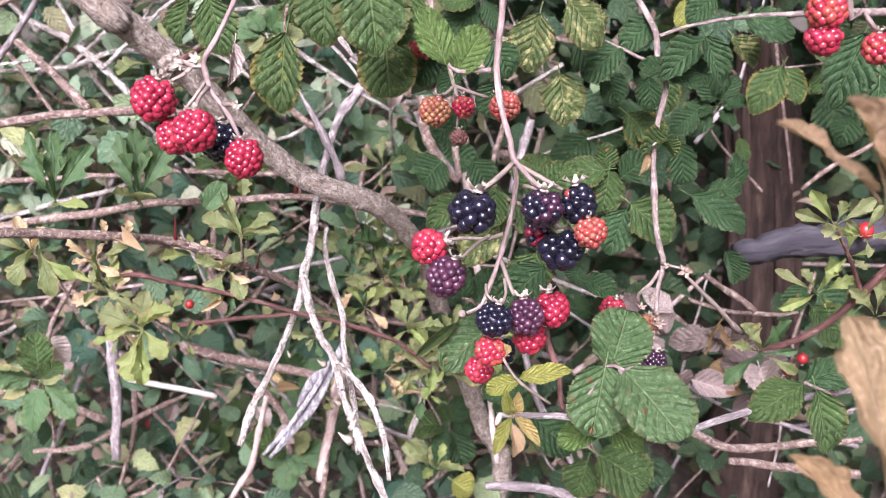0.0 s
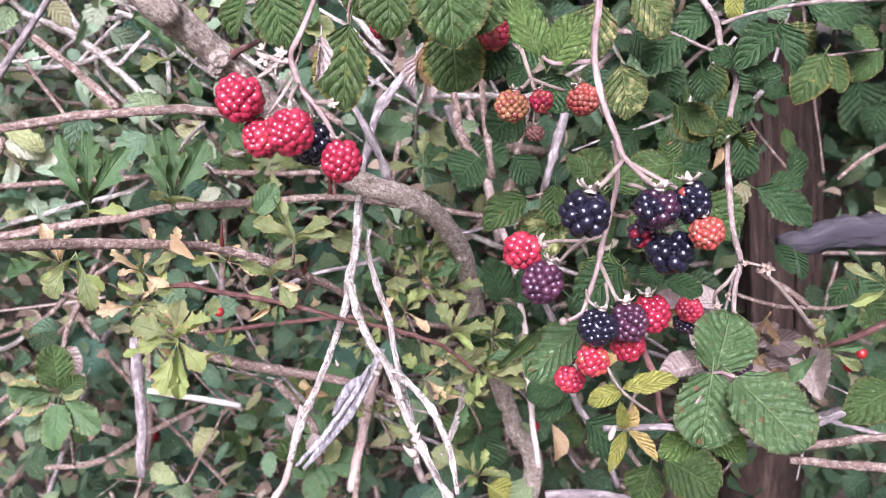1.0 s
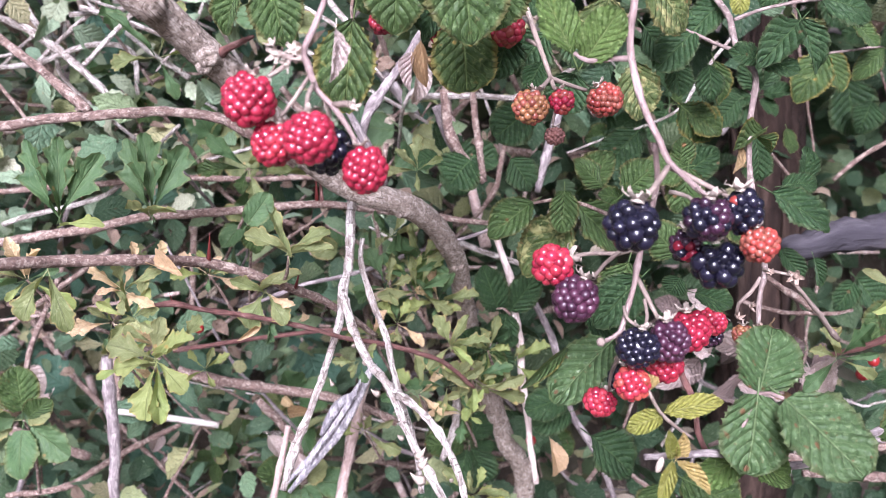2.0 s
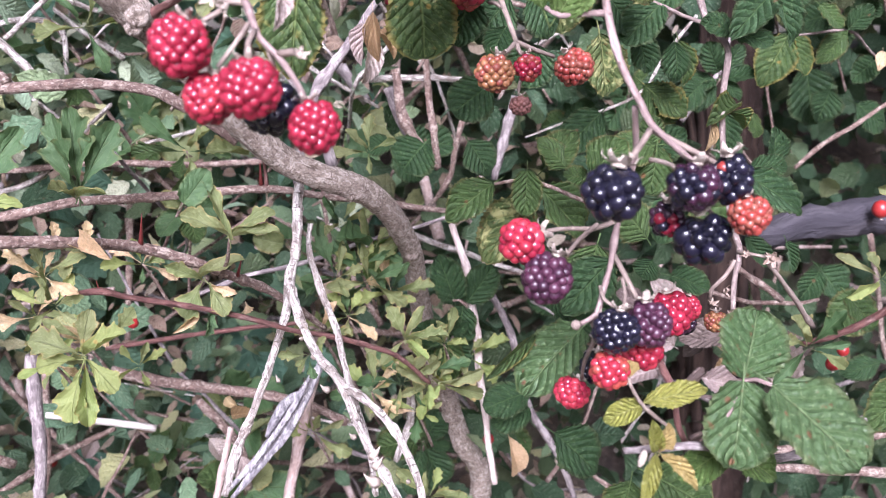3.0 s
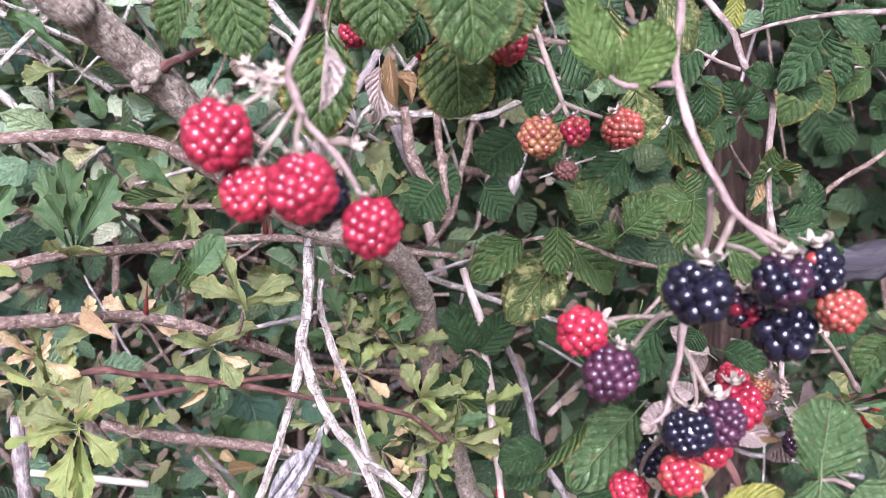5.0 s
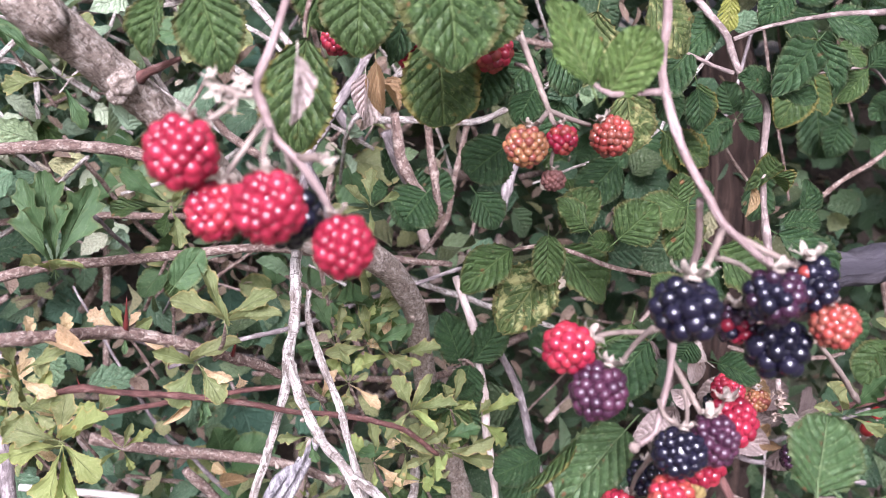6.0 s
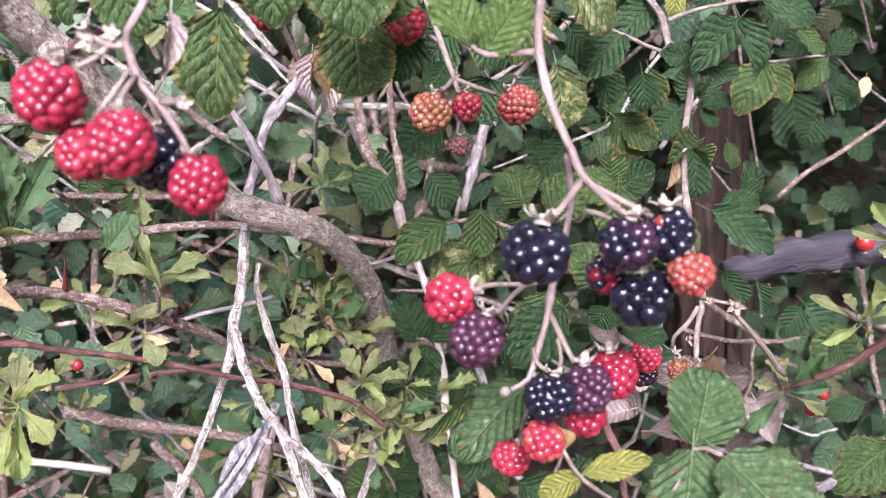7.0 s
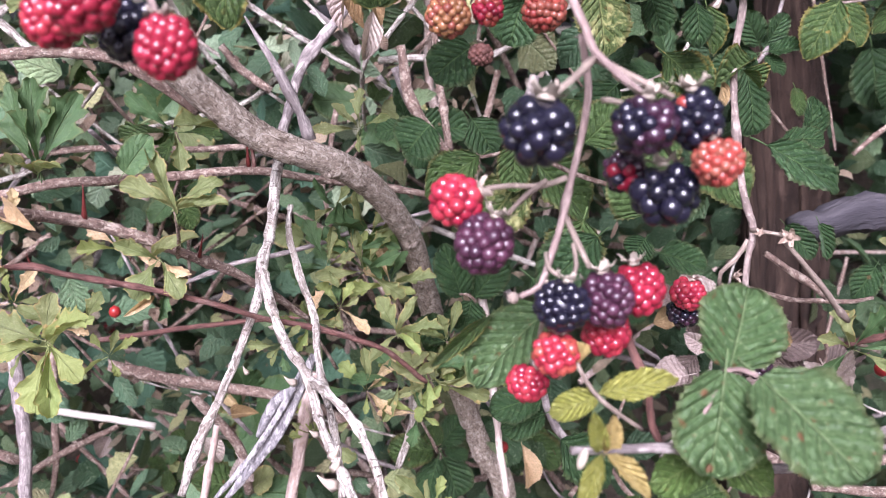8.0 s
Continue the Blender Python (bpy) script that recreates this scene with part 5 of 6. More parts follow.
# ---- the old wood at the right of the hedge ----
log = thing("weathered_log", (0.3929, 0.6600, 0.6590), "weathered grey split log lying among the brambles", "log")
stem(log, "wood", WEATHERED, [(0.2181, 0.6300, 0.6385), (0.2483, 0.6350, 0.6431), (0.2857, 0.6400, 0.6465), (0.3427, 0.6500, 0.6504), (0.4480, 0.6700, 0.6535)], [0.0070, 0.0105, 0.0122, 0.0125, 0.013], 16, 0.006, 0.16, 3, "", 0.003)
stump = thing("old_stump", (0.3300, 0.8700, 0.4500), "brown weathered splintered stump standing in the hedge", "stump")
SPLINTER = random.Random(12)
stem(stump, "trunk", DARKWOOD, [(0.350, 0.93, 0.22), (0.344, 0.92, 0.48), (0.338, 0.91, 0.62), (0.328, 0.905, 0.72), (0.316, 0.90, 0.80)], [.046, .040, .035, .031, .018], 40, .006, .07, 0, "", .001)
for k in range(18):
    px = Vector((0.3330, 0.8780, 0.6000)) + Vector((SPLINTER.uniform(-.036, .036), SPLINTER.uniform(-.006, .016), SPLINTER.uniform(-.10, .08)))
    top = SPLINTER.uniform(0.08, 0.18)
    lean = -0.10 + SPLINTER.uniform(-.03, .03)
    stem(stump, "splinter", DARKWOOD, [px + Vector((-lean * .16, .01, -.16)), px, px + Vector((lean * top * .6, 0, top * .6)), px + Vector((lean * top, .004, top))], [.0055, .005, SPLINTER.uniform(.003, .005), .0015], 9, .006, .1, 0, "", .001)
dead_heap = thing("dead_leaf_clump", (0.1869, 0.6200, 0.5608), "pale and brown crumpled dead leaves caught in the brambles", "dead leaves")
HEAP = random.Random(9)
for k in range(26):
    q = Vector((0.1884, 0.6200, 0.5667)) + Vector((HEAP.uniform(-.045, .06), HEAP.uniform(-.01, .04), HEAP.uniform(-.035, .035)))
    d = Vector((HEAP.uniform(-1, 1), HEAP.uniform(-.4, .4), HEAP.uniform(-.7, .5))).normalized() * HEAP.uniform(.018, .034)
    leaf(dead_heap, HEAP.choice((PAPER, MOULD, HAWBROWN, MOULD, MOULD)), q, q + d, d.length * HEAP.uniform(.5, .8), HEAP.choice(("curled", "bramble")), (HEAP.uniform(-.6, .6), HEAP.uniform(-.2, .8)))


# ---- the main fruiting cane ----
cane = thing("bramble_cane", (0.0280, 0.3830, 0.7822), "drooping pinkish-brown bramble cane hung with ripening fruit", "bramble")
stem(cane, "stem", CANE, [(0.045, 0.45, 1.0), (0.036, 0.415, 0.88), (0.0310, 0.3900, 0.8115), (0.0289, 0.3870, 0.7917), (0.0286, 0.3800, 0.7810), (0.0300, 0.3730, 0.7702), (0.0319, 0.3660, 0.7618), (0.0331, 0.3600, 0.7564), (0.0337, 0.3530, 0.7508), (0.0406, 0.3450, 0.7434), (0.0464, 0.3430, 0.7390)], [0.00174, 0.001566, 0.001392, 0.001305, 0.001392, 0.001218, 0.001218, 0.001131, 0.00087, 0.000783], 10, 0.003, 0.06, 5)
stem(cane, "stalk", STALK, [(0.0334, 0.3520, 0.7490), (0.0277, 0.3450, 0.7452), (0.0212, 0.3380, 0.7415)], [0.001131, 0.000957, 0.000783], 8)
stem(cane, "stalk", STALK, [(0.0350, 0.3530, 0.7489), (0.0440, 0.3500, 0.7442), (0.0526, 0.3460, 0.7397)], [0.001044, 0.000957, 0.000783], 8)
stem(cane, "stalk", STALK, [(0.0390, 0.3650, 0.7380), (0.0424, 0.3620, 0.7376), (0.0472, 0.3580, 0.7347), (0.0596, 0.3560, 0.7190)], [0.00087, 0.000783, 0.000696, 0.000696], 7)
stem(cane, "stalk", CANE, [(0.0333, 0.3650, 0.7554), (0.0365, 0.3720, 0.7379), (0.0340, 0.3750, 0.7190), (0.0310, 0.3720, 0.7086), (0.0289, 0.3680, 0.7032), (0.0254, 0.3640, 0.6942), (0.0224, 0.3600, 0.6882), (0.0164, 0.3570, 0.6862)], [0.001044, 0.001044, 0.001044, 0.001044, 0.000957, 0.00087, 0.000783, 0.000783], 9, 0.003, 0.08, 4)
stem(cane, "stalk", STALK, [(0.0307, 0.3700, 0.7054), (0.0329, 0.3640, 0.6995), (0.0359, 0.3600, 0.6932)], [0.00087, 0.000957, 0.000783], 8)
stem(cane, "stalk", STALK, [(0.0315, 0.3640, 0.6987), (0.0322, 0.3620, 0.6927), (0.0303, 0.3580, 0.6895)], [0.000696, 0.000696, 0.000609], 7)
stem(cane, "stalk", STALK, [(0.0319, 0.3740, 0.7156), (0.0248, 0.3750, 0.7133), (0.0165, 0.3760, 0.7134), (0.0085, 0.3760, 0.7125)], [0.00087, 0.00087, 0.000783, 0.000783], 8)
stem(cane, "stalk", STALK, [(0.0262, 0.3750, 0.7148), (0.0192, 0.3720, 0.7105), (0.0141, 0.3690, 0.7063)], [0.00087, 0.000783, 0.000696], 8)
stem(cane, "stalk", STALK, [(0.0238, 0.3620, 0.6893), (0.0239, 0.3660, 0.6783), (0.0245, 0.3780, 0.6635), (0.0259, 0.3840, 0.6545)], [0.00087, 0.000783, 0.000696, 0.000609], 7)
stem(cane, "stalk", STALK, [(0.0245, 0.3640, 0.6962), (0.0248, 0.3600, 0.6928), (0.0275, 0.3570, 0.6909)], [0.000696, 0.000696, 0.000609], 7)
stem(cane, "stalk", STALK, [(0.0224, 0.3600, 0.6882), (0.0235, 0.3680, 0.6820), (0.0255, 0.3650, 0.6760)], [0.000696, 0.000696, 0.000609], 7)
part("nub", ball_mesh("nub", STALK, 6, 8), STALK, cane, "withered fruit end", aim((0.0141, 0.3560, 0.6860), (-.5, -.2, 1), 0.0017))
prickles(cane, PRICKLE, [(0.0310, 0.3900, 0.8115), (0.0284, 0.3770, 0.7835), (0.0325, 0.3620, 0.7548), (0.0464, 0.3430, 0.7390)], 0.013, 0.0022, 7)
stem(cane, "leaf_stalk", CANE, [(0.0263, 0.3780, 0.7833), (0.0203, 0.3800, 0.7832), (0.0128, 0.3830, 0.7826), (0.0085, 0.3860, 0.7853)], [0.0012, 0.001, 0.0009, 0.0008], 7)
leaf(cane, BRIGHT, (0.0078, 0.3860, 0.7850), (-0.0035, 0.3880, 0.8092), .0150, "bramble", (.1, .1), 0)
leaf(cane, BRIGHT, (0.0121, 0.3840, 0.7827), (0.0229, 0.3800, 0.8005), .0150, "round", (.1, .3), 1)

RIPE, DULL, HALF = [BLACK, BLACK, BLACK], [PURPLE, PURPLE], [BLACK, PLUM, PLUM]
berry("large glossy ripe black bramble fruit hanging from a pale stalk", (0.0175, 0.3370, 0.7333), 0.0097, RIPE, 29, .92, (-.25, -.2, -1))
berry("dull dark purple overripe bramble fruit with loose drupelets", (0.0443, 0.3420, 0.7335), 0.0083, [PLUM, BLACK, BLACK, PLUM, BLACK], 38, .95, (-.1, -.1, -1), 1.0, .09)
berry("black bramble fruit with one red drupelet", (0.0588, 0.3480, 0.7342), 0.0077, [BLACK, BLACK, BLACK, BLACK], 27, 1.1, (.1, -.1, -1), 1.1)
part("red_spot", ball_mesh("red_spot", ROSY), ROSY, bpy.data.objects["blackberry.002"], "unripe red drupelet", aim((0.0551, 0.3458, 0.7382), (0, -1, 0), 0.0021))
berry("half-dried reddish black bramble fruit", (0.0453, 0.3620, 0.7189), 0.0064, [PLUM, RED, BLACK, PLUM, BLACK], 36, 1.0, (0, 0, -1), 1.0, .12)
berry("glossy ripe black bramble fruit with large drupelets", (0.0541, 0.3530, 0.7142), 0.0097, RIPE, 25, .9, (.1, -.3, -1), .8)
berry("pale orange-red unripe bramble fruit", (0.0636, 0.3430, 0.7239), 0.0067, [RUSTY, ROSY, RUSTY, RUSTY], 62, 1.0, (.2, -.2, -1), .7)
berry("bright scarlet bramble fruit on a pale stalk", (0.0003, 0.3760, 0.7094), 0.0081, [RED, SCARLET, RED], 46, 1.0, (-1, -.2, -.35), 1.0)
berry("dull purple bramble fruit with dry bloom", (0.0076, 0.3690, 0.6982), 0.0086, DULL, 60, 1.08, (-.5, -.2, -1), .9)
berry("small-drupeleted glossy black bramble fruit", (0.0274, 0.3550, 0.6838), 0.0080, RIPE, 46, .95, (-.3, -.3, -1), .8)
berry("dull purple bramble fruit tucked behind another", (0.0410, 0.3610, 0.6835), 0.0077, DULL, 58, 1.15, (.15, -.1, -1), 1.0)
berry("bright red bramble fruit behind purple ones", (0.0534, 0.3730, 0.6825), 0.0079, [RED, RED, SCARLET], 52, 1.12, (.2, -.1, -1), .9)
berry("red bramble fruit low in the cluster", (0.0439, 0.3720, 0.6696), 0.0074, [SCARLET, RED, RED], 48, 1.0, (0, -.1, -1), .7)
berry("light red bramble fruit hanging below the cluster", (0.0260, 0.3550, 0.6699), 0.0069, [SCARLET, ROSY, SCARLET], 46, .95, (-.1, -.2, -1), .7)
berry("small red bramble fruit at the cluster's foot", (0.0226, 0.3840, 0.6496), 0.0068, [SCARLET, RED, RED], 50, .85, (-.6, -.2, -1), .7)
berry("shaded black bramble fruit inside the cluster", (0.0328, 0.3880, 0.6574), 0.0066, RIPE, 40, 1.0, (0, 0, -1), .7)

# ---- the cane at the left with red fruit ----
redcane = thing("bramble_cane", (-0.0770, 0.3700, 0.8079), "pale bramble stalk bearing four red fruits and dry calyces", "bramble")
stem(redcane, "stem", CANE, [(-0.062, 0.42, 0.93), (-0.0695, 0.3880, 0.8292), (-0.0766, 0.3740, 0.8113), (-0.0815, 0.3640, 0.7983), (-0.0858, 0.3570, 0.7894), (-0.0848, 0.3530, 0.7848), (-0.0822, 0.3500, 0.7771), (-0.0771, 0.3460, 0.7722), (-0.0727, 0.3420, 0.7667), (-0.0697, 0.3400, 0.7614)], [0.0014, 0.0012, 0.0010, 0.0010, 0.0010, 0.0010, 0.0009, 0.0009, 0.0008, 0.0007], 9, 0.003, 0.08, 5)
stem(redcane, "stalk", STALK, [(-0.0853, 0.3560, 0.7866), (-0.0899, 0.3560, 0.7867), (-0.0939, 0.3550, 0.7881)], [0.0012, 0.0012, 0.0012], 7)
stem(redcane, "stalk", STALK, [(-0.0892, 0.3560, 0.7864), (-0.0929, 0.3520, 0.7830), (-0.0971, 0.3490, 0.7808)], [0.0008, 0.0008, 0.0008], 7)
stem(redcane, "stalk", STALK, [(-0.0827, 0.3500, 0.7785), (-0.0841, 0.3420, 0.7761), (-0.0844, 0.3360, 0.7725)], [0.0008, 0.0008, 0.0008], 7)
stem(redcane, "stalk", STALK, [(-0.0840, 0.3520, 0.7816), (-0.0881, 0.3500, 0.7753), (-0.0928, 0.3480, 0.7690)], [0.0007, 0.0007, 0.0007], 7)
stem(redcane, "stalk", STALK, [(-0.0771, 0.3460, 0.7722), (-0.0730, 0.3420, 0.7730), (-0.0711, 0.3400, 0.7725)], [0.0011, 0.0011, 0.0013], 7)
stem(redcane, "stalk", STALK, [(-0.0796, 0.3480, 0.7747), (-0.0787, 0.3500, 0.7697), (-0.0786, 0.3550, 0.7662)], [0.0009, 0.0009, 0.0008], 7)
for at, s in (((-0.0944, 0.3550, 0.7881), .0042), ((-0.0908, 0.3520, 0.7850), .0036), ((-0.0890, 0.3560, 0.7893), .0034), ((-0.0708, 0.3400, 0.7725), .0030), ((-0.0956, 0.3580, 0.7908), .003), ((-0.0963, 0.3480, 0.7802), .003)):
    part("dry_calyx", CALYX, SEPAL, redcane, "dry empty calyx", aim(at, (PICK.uniform(-1, 1), -0.5, PICK.uniform(-.3, 1)), s))
leaf(redcane, PAPER, (-0.0756, 0.3660, 0.7949), (-0.0778, 0.3600, 0.7787), .0055, "bramble", (1.0, .3), 3, "pale curled dead leaf")
berry("large crimson unripe bramble fruit", (-0.1026, 0.3450, 0.7747), 0.0086, [RED, RED, RED], 76, 1.03, (-.2, -.3, -1), .7)
berry("crimson bramble fruit partly hidden behind another", (-0.0958, 0.3470, 0.7608), 0.0075, [RED, SCARLET, RED], 66, 1.0, (-.3, -.2, -1), .7)
berry("plump crimson bramble fruit", (-0.0837, 0.3300, 0.7648), 0.0083, [RED, RED, RED], 76, 1.0, (.1, -.5, -1), .7)
berry("ripe black bramble fruit behind crimson ones", (-0.0798, 0.3530, 0.7578), 0.0088, RIPE, 36, 1.0, (0, 0, -1), .7)
berry("crimson bramble fruit at the end of its stalk", (-0.0677, 0.3360, 0.7538), 0.0074, [RED, RED, RED], 64, 1.05, (.2, -.3, -1), .8)

# ---- the unripe fruit and leaves above the middle ----
upper = thing("bramble_cane", (0.0108, 0.4450, 0.7824), "bramble side shoot with unripe orange fruit and toothed leaves", "bramble")
stem(upper, "stem", STALK, [(-0.0, 0.50, 1.0), (0.0002, 0.4700, 0.8214), (0.0021, 0.4550, 0.8071), (0.0054, 0.4470, 0.7916), (0.0087, 0.4430, 0.7820), (0.0114, 0.4380, 0.7725)], [0.0016, 0.0014, 0.0012, 0.0012, 0.0011, 0.001], 8)
stem(upper, "stalk", STALK, [(0.0114, 0.4380, 0.7725), (0.0191, 0.4400, 0.7696), (0.0280, 0.4420, 0.7669)], [0.0011, 0.001, 0.0008], 7)
stem(upper, "stalk", STALK, [(0.0114, 0.4380, 0.7725), (0.0085, 0.4360, 0.7698), (0.0048, 0.4340, 0.7679)], [0.001, 0.0009, 0.0008], 7)
stem(upper, "stalk", STALK, [(0.0118, 0.4380, 0.7721), (0.0124, 0.4370, 0.7696), (0.0136, 0.4360, 0.7678)], [0.001, 0.0009, 0.0008], 7)
stem(upper, "stalk", STALK, [(0.0140, 0.4380, 0.7596), (0.0133, 0.4380, 0.7562), (0.0131, 0.4380, 0.7536)], [0.0008, 0.0007, 0.0007], 7)
stem(upper, "stalk", STALK, [(0.0071, 0.4450, 0.7862), (0.0053, 0.4500, 0.7875), (0.0049, 0.4600, 0.7875)], [0.001, 0.0009, 0.0008], 7)
berry("amber unripe bramble fruit", (0.0023, 0.4340, 0.7612), 0.0078, [AMBER, RUSTY, AMBER, RUSTY], 76, .98, (-.3, -.2, -1), .8)
berry("small red bramble fruit between two orange ones", (0.0160, 0.4360, 0.7629), 0.0056, [RED, ROSY, RED], 38, 1.05, (.1, -.2, -1), .9, .1)
berry("rust-coloured unripe bramble fruit", (0.0361, 0.4420, 0.7627), 0.0080, [RUSTY, ROSY, RUSTY, RUSTY], 80, .95, (.5, -.2, -1), .8)
berry("small dried brown bramble fruit", (0.0137, 0.4380, 0.7483), .0046, [DRIED, DRIED], 60, .9, (0, -.1, -1), .9, .12)
berry("rosy bramble fruit half hidden by leaves", (-0.0030, 0.4640, 0.7921), .0082, [SCARLET, ROSY, SCARLET], 51, 1.0, (-.2, -.2, -1), .8)
berry("red bramble fruit glimpsed behind leaves", (-0.0566, 0.5000, 0.7954), .0066, [RED, SCARLET, RED], 56, 1.0, (0, -.2, -1), .8)
berry("small red bramble fruit glimpsed behind leaves", (-0.0316, 0.4750, 0.7902), .0055, [RED, SCARLET, RED], 45, 1.0, (0, -.2, -1), .8)
leaf(upper, GREEN, (-0.0279, 0.4250, 0.8231), (-0.0236, 0.4200, 0.7878), .034, "bramble", (.1, .2), 0)
leaf(upper, WORN, (-0.0233, 0.4640, 0.7959), (-0.0205, 0.4580, 0.7663), .029, "round", (.1, .2), 2)
leaf(upper, GREEN, (-0.0103, 0.4400, 0.8177), (-0.0159, 0.4360, 0.7920), .026, "bramble", (.3, .2), 3)
leaf(upper, WORN, (-0.0700, 0.4520, 0.7973), (-0.0762, 0.4480, 0.7589), .0255, "bramble", (-.2, .1), 1)
leaf(upper, GREEN, (-0.1035, 0.4400, 0.8137), (-0.0973, 0.4360, 0.7872), .022, "bramble", (-.2, .2), 0)
leaf(upper, GREEN, (-0.1156, 0.4500, 0.8126), (-0.1244, 0.4470, 0.7926), .0135, "bramble", (-.5, .2), 1)
leaf(upper, GREEN, (-0.0503, 0.4570, 0.8219), (-0.0534, 0.4520, 0.7914), .0265, "bramble", (-.1, .2), 1)
leaf(upper, GREEN, (-0.0673, 0.4600, 0.8194), (-0.0621, 0.4570, 0.7999), .018, "bramble", (-.1, .2), 2)
leaf(upper, DEEP, (-0.0401, 0.4750, 0.8112), (-0.0393, 0.4720, 0.7869), .014, "bramble", (.6, .2), 3)
leaf(upper, DEEP, (-0.0322, 0.4700, 0.8131), (-0.0386, 0.4700, 0.7890), .018, "bramble", (-.5, .2), 0)
leaf(upper, DEEP, (0.0003, 0.4750, 0.7911), (-0.0065, 0.4750, 0.7700), .022, "bramble", (-.3, .3), 0)
leaf(upper, DEEP, (0.0179, 0.4800, 0.7891), (0.0023, 0.4780, 0.7728), .024, "bramble", (-.2, .3), 1)
leaf(upper, DEEP, (0.0123, 0.4600, 0.7781), (0.0046, 0.4550, 0.7674), .013, "bramble", (-.3, .4), 2)
leaf(upper, DEEP, (0.0327, 0.5000, 0.7920), (0.0443, 0.4980, 0.7741), .022, "bramble", (.2, .3), 2)
leaf(upper, DEEP, (0.0387, 0.5100, 0.7689), (0.0322, 0.5080, 0.7501), .022, "round", (-.2, .3), 1)
leaf(upper, DEEP, (0.0177, 0.5200, 0.7493), (0.0000, 0.5180, 0.7379), .024, "round", (-.2, .3), 2)
stem(upper, "leaf_stalk", TWIG, [(-0.0684, 0.4500, 0.8103), (-0.0707, 0.4520, 0.8011), (-0.0701, 0.4520, 0.7945)], [0.0008, 0.0007, 0.0006], 6)
leaf(upper, SICK, (0.0719, 0.5200, 0.7738), (0.0765, 0.5160, 0.7445), .026, "bramble", (.2, .2), 0)
leaf(upper, SICK, (0.0725, 0.5000, 0.8134), (0.0932, 0.4970, 0.7915), .028, "bramble", (.2, .4), 2)
leaf(upper, SICK, (0.0608, 0.5300, 0.8062), (0.0530, 0.5250, 0.7750), .026, "bramble", (-.2, .2), 1)

# ---- the cane at the right ----
right = thing("bramble_cane", (0.1258, 0.5250, 0.7768), "slim grey-brown bramble cane with small toothed leaves", "bramble")
stem(right, "stem", SLIM, [(0.10, 0.62, 0.95), (0.1136, 0.6000, 0.8393), (0.1241, 0.5700, 0.8146), (0.1304, 0.5450, 0.7976), (0.1300, 0.5350, 0.7882), (0.1276, 0.5220, 0.7792), (0.1269, 0.5050, 0.7722), (0.1260, 0.4940, 0.7648), (0.1187, 0.4800, 0.7419), (0.1180, 0.4720, 0.7179), (0.1192, 0.4620, 0.6920), (0.1215, 0.4580, 0.6801), (0.1190, 0.4550, 0.6682), (0.1184, 0.4520, 0.6536)], [0.002, 0.0018, 0.0018, 0.0018, 0.0018, 0.0017, 0.0016, 0.0016, 0.0015, 0.0014, 0.0014, 0.0014, 0.0012, 0.0011], 9, 0.003, 0.08, 12)
stem(right, "branch", SLIM, [(0.1312, 0.5380, 0.7942), (0.1526, 0.5400, 0.8002), (0.1846, 0.5450, 0.8048), (0.2184, 0.5500, 0.8066), (0.2739, 0.5600, 0.8074)], [0.0010, 0.0009, 0.0011, 0.0018, 0.0025], 8, 0.004, 0.1, 4)
stem(right, "branch", SLIM, [(0.1261, 0.5250, 0.7791), (0.1176, 0.5300, 0.7823), (0.1082, 0.5350, 0.7873), (0.1002, 0.5400, 0.7916)], [0.0011, 0.001, 0.0009, 0.0007], 7)
stem(right, "stalk", STALK, [(0.1196, 0.4570, 0.6753), (0.1150, 0.4570, 0.6678), (0.1091, 0.4560, 0.6631), (0.1112, 0.4620, 0.6545)], [0.0010, 0.001, 0.0009, 0.0008], 7)
stem(right, "stalk", STALK, [(0.1205, 0.4570, 0.6792), (0.1247, 0.4500, 0.6796), (0.1290, 0.4450, 0.6796)], [0.0009, 0.0008, 0.0008], 7)
stem(right, "stalk", STALK, [(0.1285, 0.4470, 0.6778), (0.1383, 0.4500, 0.6689), (0.1536, 0.4600, 0.6531), (0.1702, 0.4700, 0.6363)], [0.0008, 0.0011, 0.0012, 0.001], 7, 0.004, 0.1, 6)
for at, s in (((0.1305, 0.4440, 0.6796), .0052), ((0.1224, 0.4520, 0.6794), .0028), ((0.1186, 0.4520, 0.6536), .0045), ((0.1175, 0.4520, 0.6431), .004), ((0.1197, 0.4520, 0.6482), .004), ((0.1119, 0.4600, 0.6543), .0036), ((0.1151, 0.4550, 0.6620), .004), ((0.1182, 0.4520, 0.6483), .005)):
    part("dry_calyx", DRY_CALYX, HUSK, right, "dry empty calyx", aim(at, (PICK.uniform(-1, 1), -0.6, PICK.uniform(-.6, 1)), s))
berry("small amber-brown unripe bramble fruit", (0.1182, 0.4670, 0.6429), .0058, [AMBER, RUSTY, AMBER], 70, .9, (0, -.2, -1), .8)
berry("red bramble fruit behind a dark leaf", (0.0955, 0.4520, 0.6560), .0072, [SCARLET, RED, RED], 58, .9, (-.3, -.2, -1), .8)
berry("black shrivelled bramble fruit in shade", (0.0973, 0.4600, 0.6460), .0075, HALF, 66, .8, (0, -.2, -1), .6)
berry("dark purple shrivelled bramble fruit under a leaf", (0.1120, 0.4250, 0.6378), .0068, [PLUM, PLUM], 70, .85, (-.3, -.2, -1), .8, .1)
leaf(right, DEEP, (0.1276, 0.4950, 0.7752), (0.1112, 0.4900, 0.7801), .0125, "round", (-.2, .3), 1)
leaf(right, DEEP, (0.1264, 0.4950, 0.7762), (0.1434, 0.4850, 0.7706), .0145, "round", (.2, .4), 0)
